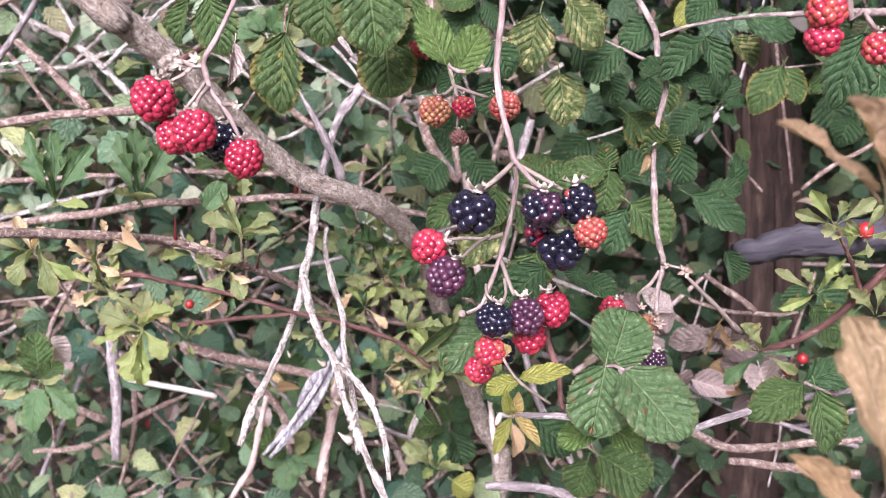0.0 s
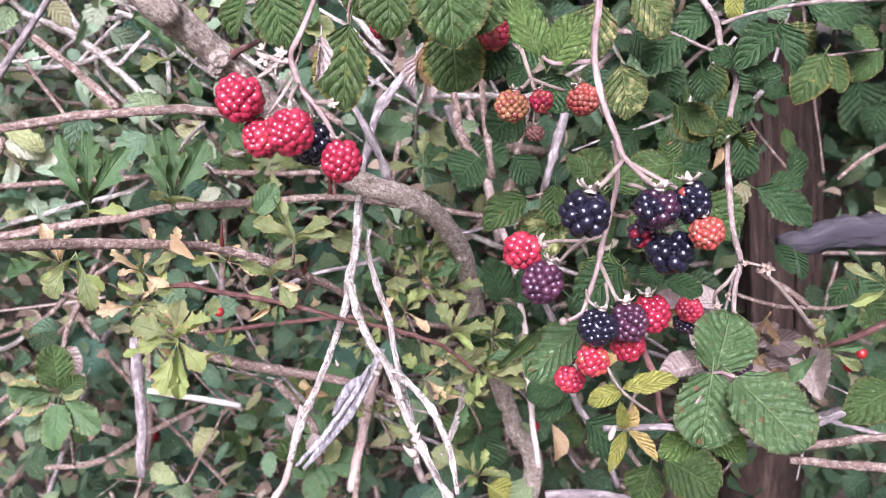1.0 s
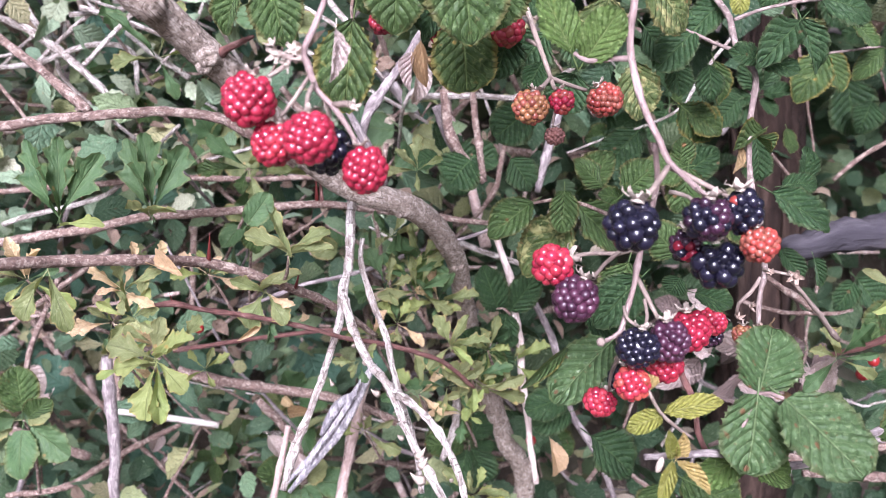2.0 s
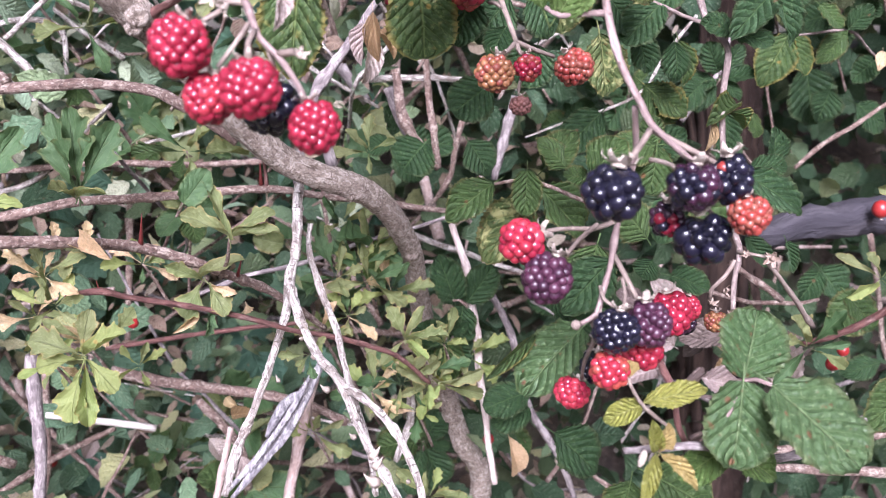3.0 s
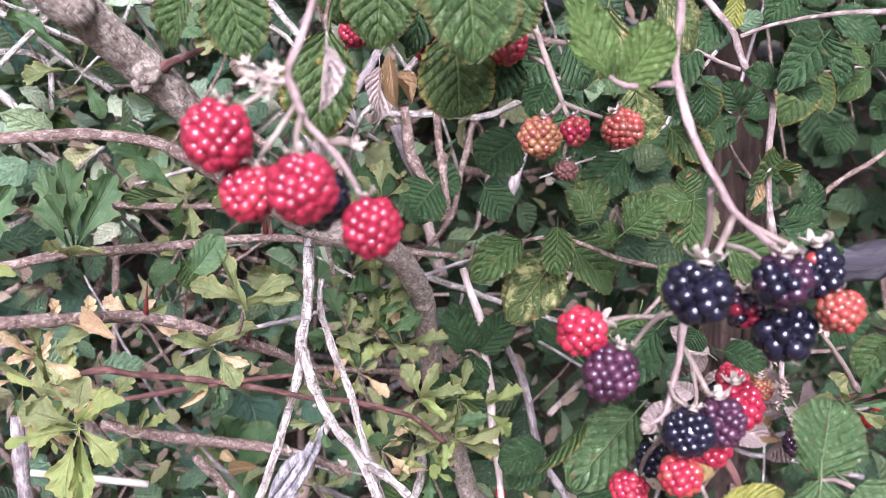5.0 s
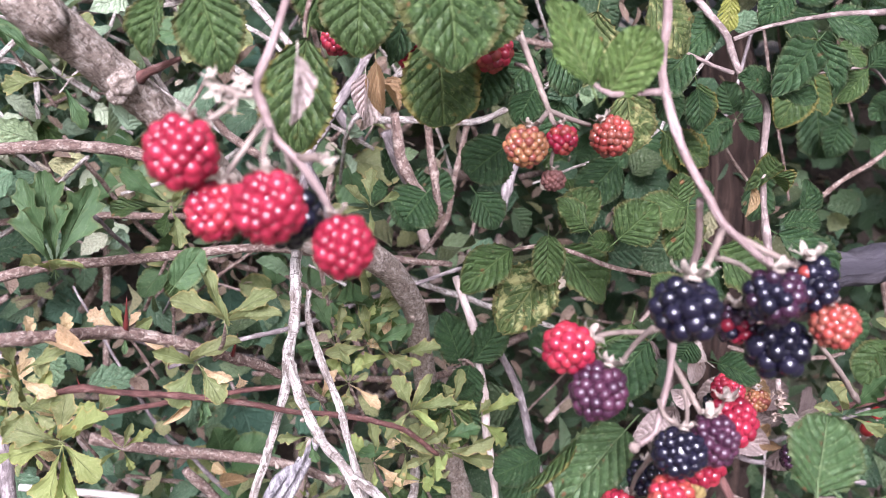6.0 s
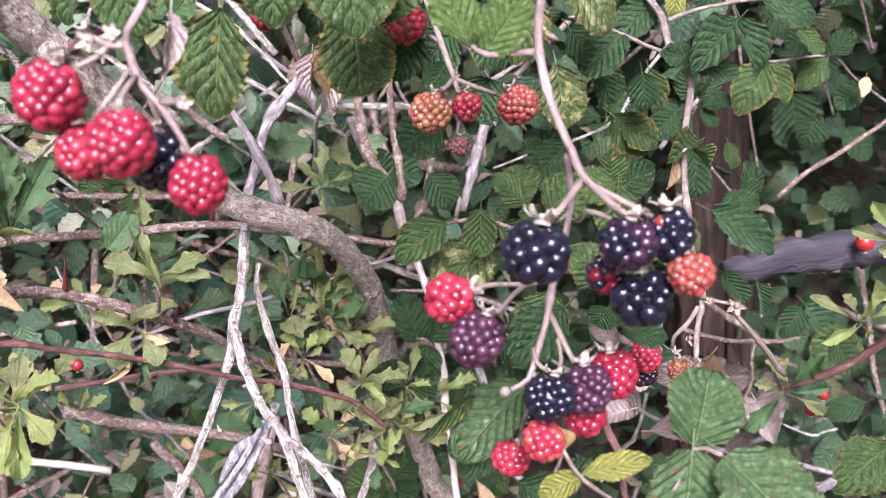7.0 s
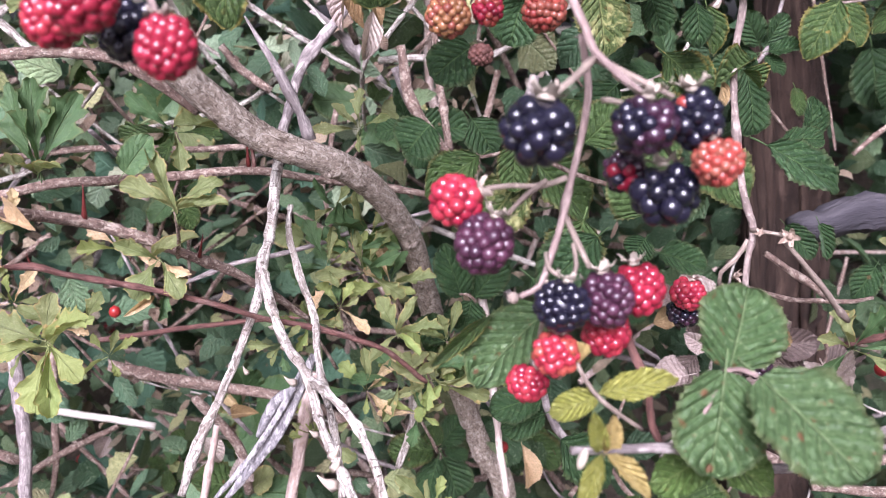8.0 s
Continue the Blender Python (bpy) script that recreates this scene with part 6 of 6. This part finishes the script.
leaf(right, DEEP, (0.1442, 0.4900, 0.7940), (0.1201, 0.4800, 0.7730), .0175, "bramble", (-.2, .3), 3)
leaf(right, DEEP, (0.1447, 0.4900, 0.7945), (0.1548, 0.4850, 0.7698), .0165, "bramble", (.2, .1), 1)
leaf(right, DEEP, (0.1816, 0.5450, 0.8048), (0.2125, 0.5400, 0.7989), .024, "bramble", (.1, .4), 2)
leaf(right, LEMON, (0.1607, 0.6000, 0.8149), (0.1615, 0.6000, 0.7962), .0125, "round", (.1, .2), 2)
leaf(right, DEEP, (0.1327, 0.5600, 0.8028), (0.1132, 0.5550, 0.7867), .018, "round", (-.2, .3), 1)
leaf(right, DEEP, (0.1082, 0.5350, 0.7881), (0.0878, 0.5300, 0.7697), .021, "round", (-.3, .3), 0)
leaf(right, DEEP, (0.1653, 0.5500, 0.8175), (0.1492, 0.5450, 0.8015), .017, "bramble", (-.2, .3), 0)
leaf(right, DEEP, (0.0830, 0.5400, 0.7908), (0.0968, 0.5350, 0.7722), .022, "bramble", (.1, .4), 0)
leaf(right, DEEP, (0.1066, 0.5600, 0.7716), (0.1120, 0.5550, 0.7532), .018, "round", (.1, .2), 1)
leaf(right, DEEP, (0.1357, 0.5800, 0.7682), (0.1384, 0.5750, 0.7473), .018, "bramble", (.1, .2), 2)
leaf(right, WORN, (0.1253, 0.4800, 0.7431), (0.1106, 0.4750, 0.7363), .0095, "curled", (-.2, .5), 0)
leaf(right, WORN, (0.1224, 0.4800, 0.7393), (0.1296, 0.4780, 0.7325), .006, "curled", (.3, .5), 1)
leaf(right, HAWBROWN, (0.1141, 0.4800, 0.7357), (0.1113, 0.4750, 0.7231), .003, "curled", (1, 0), 0)
leaf(right, DEEP, (0.1495, 0.5150, 0.7045), (0.1808, 0.5050, 0.6862), .022, "bramble", (.1, .4), 0)
leaf(right, DEEP, (0.1853, 0.5500, 0.6999), (0.1868, 0.5500, 0.7226), .0125, "bramble", (.1, .1), 1)
leaf(right, DEEP, (0.1448, 0.5300, 0.7322), (0.1509, 0.5300, 0.7071), .019, "round", (.1, .1), 2)
leaf(right, DEEP, (0.1676, 0.5400, 0.7027), (0.1852, 0.5350, 0.7061), .014, "round", (.1, .5), 2)
leaf(right, GREEN, (0.1115, 0.5000, 0.7028), (0.1342, 0.4900, 0.6840), .030, "bramble", (.1, .4), 1)
leaf(right, DEEP, (0.1101, 0.5000, 0.6996), (0.0992, 0.4950, 0.6745), .022, "bramble", (-.2, .2), 0)
leaf(right, DEEP, (0.0752, 0.4250, 0.6797), (0.0895, 0.4180, 0.6761), .0125, "round", (.1, .5), 1)
leaf(right, DEEP, (0.0773, 0.4500, 0.6790), (0.0727, 0.4500, 0.6717), .012, "round", (-.1, .3), 1)
leaf(right, DEEP, (0.1690, 0.5000, 0.6714), (0.1755, 0.5000, 0.6551), .010, "round", (.2, .3), 1)

# ---- leaves behind the middle clusters ----
middle = thing("bramble_shoot", (0.0700, 0.5200, 0.6913), "bramble shoot with rough grey-green toothed leaves", "bramble")
stem(middle, "stem", TWIG, [(0.0214, 0.5200, 0.7015), (0.0345, 0.5170, 0.7034), (0.0495, 0.5150, 0.6999), (0.0700, 0.5200, 0.6907), (0.0947, 0.5300, 0.6826)], [0.0008, 0.001, 0.0011, 0.0012, 0.0012], 7)
leaf(middle, GREEN, (0.0208, 0.5200, 0.7015), (-0.0035, 0.5120, 0.6874), .019, "bramble", (-.2, .3), 1)
leaf(middle, GREEN, (0.0364, 0.5140, 0.7088), (0.0344, 0.5080, 0.6877), .0155, "round", (.1, .2), 0)
leaf(middle, SICK, (0.0439, 0.5300, 0.6928), (0.0176, 0.5250, 0.6602), .028, "bramble", (-.2, .3), 0)
leaf(middle, GREEN, (0.0494, 0.5400, 0.6950), (0.0760, 0.5350, 0.6701), .028, "bramble", (.2, .3), 1)
leaf(middle, GREEN, (0.0608, 0.5300, 0.7067), (0.0472, 0.5250, 0.7230), .016, "bramble", (.1, .4), 2)
leaf(middle, GREEN, (0.0549, 0.5500, 0.7034), (0.0706, 0.5450, 0.7228), .020, "bramble", (-.1, .3), 3)
leaf(middle, GREEN, (0.0997, 0.5100, 0.7205), (0.0734, 0.5050, 0.7174), .020, "bramble", (-.1, .5), 0)
leaf(middle, GREEN, (0.0999, 0.5200, 0.7188), (0.0990, 0.5150, 0.7343), .014, "round", (.1, .3), 1)
leaf(middle, GREEN, (0.1007, 0.5100, 0.7198), (0.0977, 0.5050, 0.6968), .020, "round", (.1, .2), 2)
leaf(middle, GREEN, (0.0638, 0.5000, 0.7091), (0.0788, 0.4950, 0.7253), .022, "bramble", (.1, .4), 0)
leaf(middle, GREEN, (0.0660, 0.5100, 0.7045), (0.0531, 0.5050, 0.7084), .010, "round", (-.1, .3), 1)
leaf(middle, DEEP, (0.0585, 0.4500, 0.6797), (0.0354, 0.4400, 0.6619), .022, "bramble", (-.2, .3), 1)
leaf(middle, GREEN, (0.0555, 0.4600, 0.6846), (0.0474, 0.4550, 0.6625), .024, "bramble", (.2, .3), 0)
leaf(middle, GREEN, (0.0825, 0.4700, 0.6836), (0.0691, 0.4650, 0.7004), .020, "bramble", (-.2, .3), 2)
leaf(middle, DEEP, (0.0368, 0.4700, 0.6594), (0.0551, 0.4600, 0.6435), .022, "bramble", (.2, .3), 3)
leaf(middle, BIG, (0.0321, 0.4050, 0.6664), (0.0061, 0.3930, 0.6475), .0200, "round", (-.4, .7), 1, "green leaf with brown spots")
leaf(middle, WORN, (0.0132, 0.4020, 0.6660), (-0.0065, 0.3950, 0.6519), .0050, "curled", (.3, .3), 0, "leaf rolled in on itself")
leaf(middle, DEEP, (0.1173, 0.5600, 0.7065), (0.1348, 0.5550, 0.7221), .020, "bramble", (.2, .3), 1)
leaf(middle, WORN, (0.1312, 0.6000, 0.7391), (0.1541, 0.5950, 0.7265), .024, "bramble", (.2, .3), 0)
leaf(middle, DEEP, (0.1013, 0.6000, 0.7265), (0.0805, 0.5950, 0.7081), .024, "round", (-.1, .3), 2)
leaf(middle, DEEP, (0.0050, 0.6600, 0.7017), (-0.0099, 0.6550, 0.6867), .032, "round", (-.2, .3), 1)
leaf(middle, DEEP, (0.0262, 0.6200, 0.7087), (0.0391, 0.6150, 0.6892), .024, "bramble", (.2, .3), 0)
low = thing("bramble_shoot", (0.0286, 0.6350, 0.6006), "low bramble shoot with dark blue-green toothed leaves", "bramble")
stem(low, "stem", TWIG, [(0.0440, 0.6400, 0.5128), (0.0375, 0.6400, 0.5617), (0.0286, 0.6350, 0.5995), (0.0195, 0.6350, 0.6030)], [0.0012, 0.0011, 0.001, 0.0008], 7)
leaf(low, DEEP, (0.0213, 0.6350, 0.6017), (0.0107, 0.6300, 0.6336), .021, "round", (-.1, .3), 1)
leaf(low, DEEP, (0.0297, 0.6350, 0.6013), (0.0453, 0.6300, 0.6264), .021, "round", (.2, .3), 0)
leaf(low, DEEP, (0.0268, 0.6350, 0.5988), (0.0225, 0.6300, 0.5800), .020, "round", (-.1, .5), 2)
leaf(low, DEEP, (0.0644, 0.6100, 0.5474), (0.0352, 0.6000, 0.5425), .022, "round", (-.1, .4), 0)
leaf(low, DEEP, (0.0680, 0.6150, 0.5332), (0.0430, 0.6100, 0.5256), .020, "round", (-.1, .4), 1)
leaf(low, DEEP, (0.0655, 0.5500, 0.5483), (0.0915, 0.5400, 0.5268), .030, "bramble", (.1, .4), 1)
leaf(low, GREEN, (0.0971, 0.4800, 0.5572), (0.1254, 0.4700, 0.5428), .032, "round", (.1, .5), 0)
leaf(low, GREEN, (0.0942, 0.5000, 0.5430), (0.0866, 0.4900, 0.5238), .024, "bramble", (-.1, .3), 2)
leaf(low, BRIGHT, (-0.0208, 0.6400, 0.6442), (-0.0334, 0.6350, 0.6155), .020, "round", (-.1, .3), 2)
leaf(low, GREEN, (0.3040, 0.6200, 0.5983), (0.2788, 0.6150, 0.5775), .030, "round", (-.1, .4), 0)
leaf(low, DEEP, (0.2905, 0.6600, 0.6069), (0.3124, 0.6550, 0.5824), .030, "bramble", (.1, .3), 1)

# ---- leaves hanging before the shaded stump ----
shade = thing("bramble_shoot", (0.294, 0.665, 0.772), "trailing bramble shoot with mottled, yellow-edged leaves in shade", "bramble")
stem(shade, "stem", SLIM, [(0.366, 0.7, 0.737), (0.323, 0.68, 0.758), (0.294, 0.665, 0.772), (0.253, 0.665, 0.769)], [0.0011, 0.001, 0.0009, 0.0008], 7)
leaf(shade, WORN, (0.249, 0.66, 0.77), (0.228, 0.652, 0.738), 0.0266, "bramble", (-0.20, 0.2), 0)
leaf(shade, WORN, (0.254, 0.665, 0.769), (0.263, 0.657, 0.744), 0.0201, "round", (0.15, 0.3), 1)
leaf(shade, GREEN, (0.291, 0.66, 0.772), (0.27, 0.652, 0.754), 0.0163, "bramble", (0.10, 0.4), 2)
leaf(shade, DEEP, (0.291, 0.66, 0.773), (0.302, 0.652, 0.789), 0.0155, "bramble", (-0.10, 0.2), 3)
leaf(shade, GREEN, (0.263, 0.65, 0.789), (0.276, 0.642, 0.775), 0.0153, "round", (0.20, 0.3), 0)
leaf(shade, DEEP, (0.347, 0.8, 0.738), (0.353, 0.792, 0.693), 0.0424, "round", (-0.20, 0.4), 1)
leaf(shade, DEEP, (0.356, 0.74, 0.715), (0.382, 0.732, 0.698), 0.0270, "bramble", (0.15, 0.2), 2)
leaf(shade, DEEP, (0.34, 0.7, 0.75), (0.319, 0.692, 0.737), 0.0182, "round", (0.10, 0.3), 3)
leaf(shade, HAWGOLD, (0.332, 0.68, 0.758), (0.326, 0.672, 0.746), 0.0084, "bramble", (-0.10, 0.4), 0)
leaf(shade, WORN, (0.155, 0.62, 0.767), (0.159, 0.612, 0.742), 0.0165, "bramble", (0.20, 0.2), 1)
leaf(shade, WORN, (0.127, 0.6, 0.743), (0.148, 0.592, 0.724), 0.0251, "bramble", (-0.20, 0.3), 2)
leaf(shade, SICK, (0.187, 0.58, 0.793), (0.199, 0.572, 0.774), 0.0191, "bramble", (0.15, 0.4), 3)
leaf(shade, DEEP, (0.19, 0.66, 0.738), (0.172, 0.652, 0.724), 0.0185, "round", (0.10, 0.2), 0)
leaf(shade, DEEP, (0.358, 0.78, 0.722), (0.346, 0.772, 0.698), 0.0269, "bramble", (-0.10, 0.3), 1)
leaf(shade, GREEN, (0.217, 0.64, 0.721), (0.22, 0.632, 0.707), 0.0107, "round", (0.20, 0.4), 2)
leaf(shade, DEEP, (0.2, 0.6, 0.648), (0.213, 0.592, 0.631), 0.0132, "round", (-0.20, 0.2), 3)
leaf(shade, GREEN, (0.247, 0.56, 0.621), (0.263, 0.552, 0.602), 0.0213, "round", (0.15, 0.3), 0)
leaf(shade, DEEP, (0.265, 0.62, 0.617), (0.25, 0.612, 0.601), 0.0172, "round", (0.10, 0.4), 1)
leaf(shade, DEEP, (0.305, 0.6, 0.558), (0.276, 0.592, 0.555), 0.0165, "bramble", (-0.10, 0.2), 2)

# ---- the purple cane at the lower right with the large leaves ----
purple = thing("bramble_cane", (0.2483, 0.4600, 0.6103), "purplish bramble cane with large spotted leaves and yellow young ones", "bramble")
stem(purple, "stem", GREY, [(0.0287, 0.3450, 0.6457), (0.0456, 0.3500, 0.6429), (0.0606, 0.3550, 0.6397), (0.0883, 0.3700, 0.6258), (0.1138, 0.3800, 0.6201), (0.1442, 0.3950, 0.6223), (0.1861, 0.4200, 0.6198), (0.2483, 0.4600, 0.6103), (0.3290, 0.5000, 0.6040)], [0.0012, 0.0014, 0.0015, 0.0016, 0.0016, 0.0018, 0.002, 0.0021, 0.0022], 9, 0.003, 0.08, 6)
stem(purple, "branch", REDTWIG, [(0.0523, 0.3850, 0.6695), (0.0540, 0.3800, 0.6608), (0.0578, 0.3750, 0.6511), (0.0584, 0.3700, 0.6406), (0.0634, 0.3700, 0.6305)], [0.0013, 0.0013, 0.0012, 0.0012, 0.0011], 8, 0.003, 0.08, 3)
stem(purple, "leaf_stalk", STALK, [(0.0313, 0.3520, 0.6682), (0.0362, 0.3535, 0.6595), (0.0430, 0.3560, 0.6520), (0.0522, 0.3600, 0.6440)], [0.0006, 0.0007, 0.0007, 0.0006], 7)
stem(purple, "leaf_stalk", CANE, [(0.0590, 0.3600, 0.6404), (0.0661, 0.3520, 0.6500), (0.0753, 0.3580, 0.6622), (0.0812, 0.3500, 0.6638)], [0.0009, 0.0009, 0.0008, 0.0007], 7)
leaf(purple, BIG, (0.0786, 0.3640, 0.6598), (0.0865, 0.3720, 0.6823), .0265, "round", (.1, .2), 0, "green leaf with brown spots")
leaf(purple, BIG, (0.0746, 0.3570, 0.6623), (0.0682, 0.3450, 0.6363), .0255, "round", (-.1, .3), 1, "green leaf with brown spots")
leaf(purple, BIG, (0.0817, 0.3500, 0.6630), (0.1008, 0.3250, 0.6459), .0290, "round", (.1, .5), 0)
leaf(purple, BRIGHT, (0.0763, 0.3680, 0.6314), (0.0568, 0.3600, 0.6253), .0125, "round", (-.1, .5), 1)
leaf(purple, BRIGHT, (0.0789, 0.3680, 0.6303), (0.0938, 0.3600, 0.6227), .0150, "bramble", (.1, .6), 1)
leaf(purple, LEMON, (0.0383, 0.3550, 0.6576), (0.0594, 0.3520, 0.6632), .0085, "bramble", (0, .6), 0, "yellow young leaf")
leaf(purple, LEMON, (0.0376, 0.3550, 0.6567), (0.0245, 0.3520, 0.6536), .0078, "round", (-.1, .5), 1, "small yellow leaf")
leaf(purple, STRAW, (0.0313, 0.3520, 0.6682), (0.0308, 0.3550, 0.6736), .005, "curled", (.3, .3), 0)
leaf(purple, LEMON, (0.0333, 0.3300, 0.6520), (0.0264, 0.3220, 0.6398), .0052, "bramble", (-.2, .3), 3, "yellow-brown young leaf")
leaf(purple, STRAW, (0.0349, 0.3300, 0.6520), (0.0439, 0.3220, 0.6434), .0052, "bramble", (.2, .3), 3, "yellow-brown young leaf")
leaf(purple, LEMON, (0.0328, 0.3300, 0.6528), (0.0307, 0.3280, 0.6644), .0048, "bramble", (-.2, .5), 3)
leaf(purple, STRAW, (0.0344, 0.3300, 0.6528), (0.0358, 0.3280, 0.6633), .0048, "bramble", (.2, .5), 3)
part("bud", ball_mesh("bud", SEPAL, 6, 8), SEPAL, purple, "pale dry bud", aim((0.0281, 0.3280, 0.6520), (0.3, 0, 1), 0.0030, 0.42))
leaf(purple, GREEN, (0.1790, 0.4050, 0.6333), (0.1517, 0.3950, 0.6215), .0205, "bramble", (-.1, .5), 0)
leaf(purple, GREEN, (0.1844, 0.4020, 0.6323), (0.1895, 0.3900, 0.6041), .0200, "bramble", (.1, .3), 1)
leaf(purple, DEEP, (0.1866, 0.4200, 0.6290), (0.2193, 0.4300, 0.6355), .0180, "bramble", (.1, .9), 2)
stem(purple, "leaf_stalk", CANE, [(0.2100, 0.4350, 0.6147), (0.1896, 0.4100, 0.6288), (0.1799, 0.4050, 0.6345)], [0.001, 0.0009, 0.0008], 7)

# ---- hawthorn twig at the right edge ----
edge = thing("hawthorn_twig", (0.2402, 0.4600, 0.6746), "red-brown hawthorn twig with lobed green leaves and haws", "hawthorn")
stem(edge, "stem", REDTWIG, [(0.2022, 0.5300, 0.6030), (0.2187, 0.5200, 0.6124), (0.2315, 0.5050, 0.6287), (0.2393, 0.4900, 0.6476), (0.2479, 0.4750, 0.6709), (0.2693, 0.4600, 0.7052)], [0.0014, 0.0018, 0.0021, 0.0023, 0.0025, 0.0028], 9, 0.004, 0.1, 6)
spray(edge, (0.2093, 0.4570, 0.6998), .0185, [HAW, HAWLIME], 4, 21, .9, "haw", (0, 0, .6))
spray(edge, (0.2252, 0.4570, 0.6938), .018, [HAW, HAW], 4, 22, .9, "haw", (0, 0, .6))
spray(edge, (0.2179, 0.4900, 0.6526), .020, [HAW, HAWLIME], 5, 23, .9)
spray(edge, (0.2481, 0.4800, 0.6426), .020, [HAW, HAW], 4, 24, .9)
spray(edge, (0.2004, 0.5200, 0.6050), .024, [HAW, HAW, HAWDARK], 5, 25, .9)
spray(edge, (0.2237, 0.4700, 0.6796), .016, [HAW, HAWLIME], 4, 26, .9)
stem(edge, "twig", REDTWIG, [(0.2431, 0.4850, 0.6509), (0.2254, 0.4700, 0.6780), (0.2101, 0.4570, 0.6983)], [0.0014, 0.0011, 0.0008], 7)

near = thing("hawthorn_twig", (0.1314, 0.2300, 0.7498), "near hawthorn twig with brown withered leaves", "hawthorn")
stem(near, "stem", TWIG, [(0.1136, 0.2150, 0.7590), (0.1261, 0.2200, 0.7508), (0.1533, 0.2300, 0.7219), (0.1746, 0.2400, 0.6655)], [0.0007, 0.0011, 0.0014, 0.0016], 8)
leaf(near, HAWOLIVE, (0.1079, 0.2130, 0.7649), (0.0881, 0.2080, 0.7830), .0110, "haw", (-.3, .6), 2, "withered brown leaf")
leaf(near, HAWOLIVE, (0.1130, 0.2150, 0.7601), (0.1012, 0.2000, 0.7872), .0120, "haw", (.3, .4), 1, "withered brown leaf")
leaf(near, HAWOLIVE, (0.1097, 0.19, 0.6946), (0.0987, 0.186, 0.7401), .0200, "haw", (.1, .3), 0, "withered brown leaf")
leaf(near, HAWBROWN, (0.1122, 0.2, 0.68), (0.0935, 0.196, 0.7043), .0110, "haw", (.1, .6), 1, "withered brown leaf")

# ---- red fruit at the edges ----
corner = thing("bramble_cane", (0.1473, 0.3300, 0.8143), "bramble tip with red fruit and dark leaves", "bramble")
stem(corner, "stem", CANE, [(0.16, 0.36, 0.95), (0.1492, 0.3350, 0.8164), (0.1553, 0.3350, 0.8067), (0.1612, 0.3350, 0.7999)], [0.0015, 0.0013, 0.0011, 0.0009], 8)
stem(corner, "stalk", STALK, [(0.1492, 0.3350, 0.8164), (0.1425, 0.3300, 0.8134), (0.1386, 0.3260, 0.8104)], [0.001, 0.001, 0.0008], 7)
leaf(corner, DEEP, (0.1870, 0.4000, 0.7977), (0.1749, 0.3950, 0.7669), .022, "bramble", (-.2, .3), 1)
leaf(corner, DEEP, (0.2047, 0.4200, 0.7899), (0.2044, 0.4150, 0.7521), .028, "bramble", (.1, .3), 0)
leaf(corner, DEEP, (0.1960, 0.4400, 0.8073), (0.1772, 0.4400, 0.8098), .020, "bramble", (.1, .3), 2)
berry("scarlet bramble fruit at a cane's tip", (0.1392, 0.3260, 0.8067), .0070, [SCARLET, ROSY, SCARLET], 53, 1.0, (-.1, -.1, -1), .8)
berry("scarlet bramble fruit hanging under another", (0.1398, 0.3280, 0.7975), .0066, [SCARLET, RED, SCARLET], 50, .95, (-.2, -.1, -1), .6)
berry("red-orange bramble fruit with pale calyx", (0.1617, 0.3320, 0.7939), .0062, [SCARLET, ROSY, SCARLET], 46, 1.0, (.1, -.1, -1), .9)

for label, at, r in (("red haw half hidden deep in the hedge", (-0.3254, 1.0500, 0.4519), .0062), ("red haw low in the hedge", (-0.3503, 1.0000, 0.3223), .0080), ("red haw behind a dark leaf", (0.3043, 0.6200, 0.6581), .0060), ("red haw low among hawthorn leaves", (0.2229, 0.5300, 0.5898), .0042), ("red haw on a hawthorn twig", (0.2353, 0.5400, 0.5934), .0036), ("bright red haw among hawthorn leaves", (-0.1746, 0.61, 0.6064), .0034), ("red haw near the branch fork", (0.0462, 0.6400, 0.5002), .0040)):
    haw = thing("haw", at, label, "haw", "red haws in the hedge")
    v, f = sweep([Vector(at) + Vector((0, 0, -r)), Vector(at) + Vector((0, 0, -r * .6)), at, Vector(at) + Vector((0, 0, r * .7)), Vector(at) + Vector((0, 0, r * 1.05))], [r * .15, r * .8, r, r * .75, r * .2], 12, r * .25, .02)
    part("flesh", mesh_of("flesh", v, f), HIP, haw)
    part("crown", CALYX, SEPAL, haw, "dark dry crown", aim(Vector(at) + Vector((0, -r * .2, -r)), (0, -.3, -1), r * .35))

# ---- loose leafy shoots that fill the hedge behind ----
FILLERS = random.Random(77)
for k in range(46):
    wide = FILLERS.uniform(-0.46, 0.5)
    at = Vector((wide, FILLERS.uniform(0.62, 0.86), FILLERS.uniform(0.36, 0.98)))
    dark = wide > -0.02
    if wide > 0.22 and 0.5 < at.z < 0.70:
        continue
    shoot = thing("bramble_shoot" if dark else "hawthorn_shoot", at, "small dark bramble shoot deep in the hedge" if dark else "small pale-leaved hawthorn shoot deep in the hedge", "shoot", "leafy shoots in the hedge")
    stem(shoot, "stem", TWIG, [at + Vector((FILLERS.uniform(-.05, .05), .03, -.07)), at + Vector((0, .01, -.02)), at], [.0012, .001, .0007], 6)
    spray(shoot, at, FILLERS.uniform(.026, .042), [DEEP, GREEN, DEEP] if dark else [HAW, HAWDARK, GREEN, HAWDARK], FILLERS.randint(4, 7), 100 + k, 1.0, "round" if dark else FILLERS.choice(("haw", "round")), (0, -.1, .1), .75)
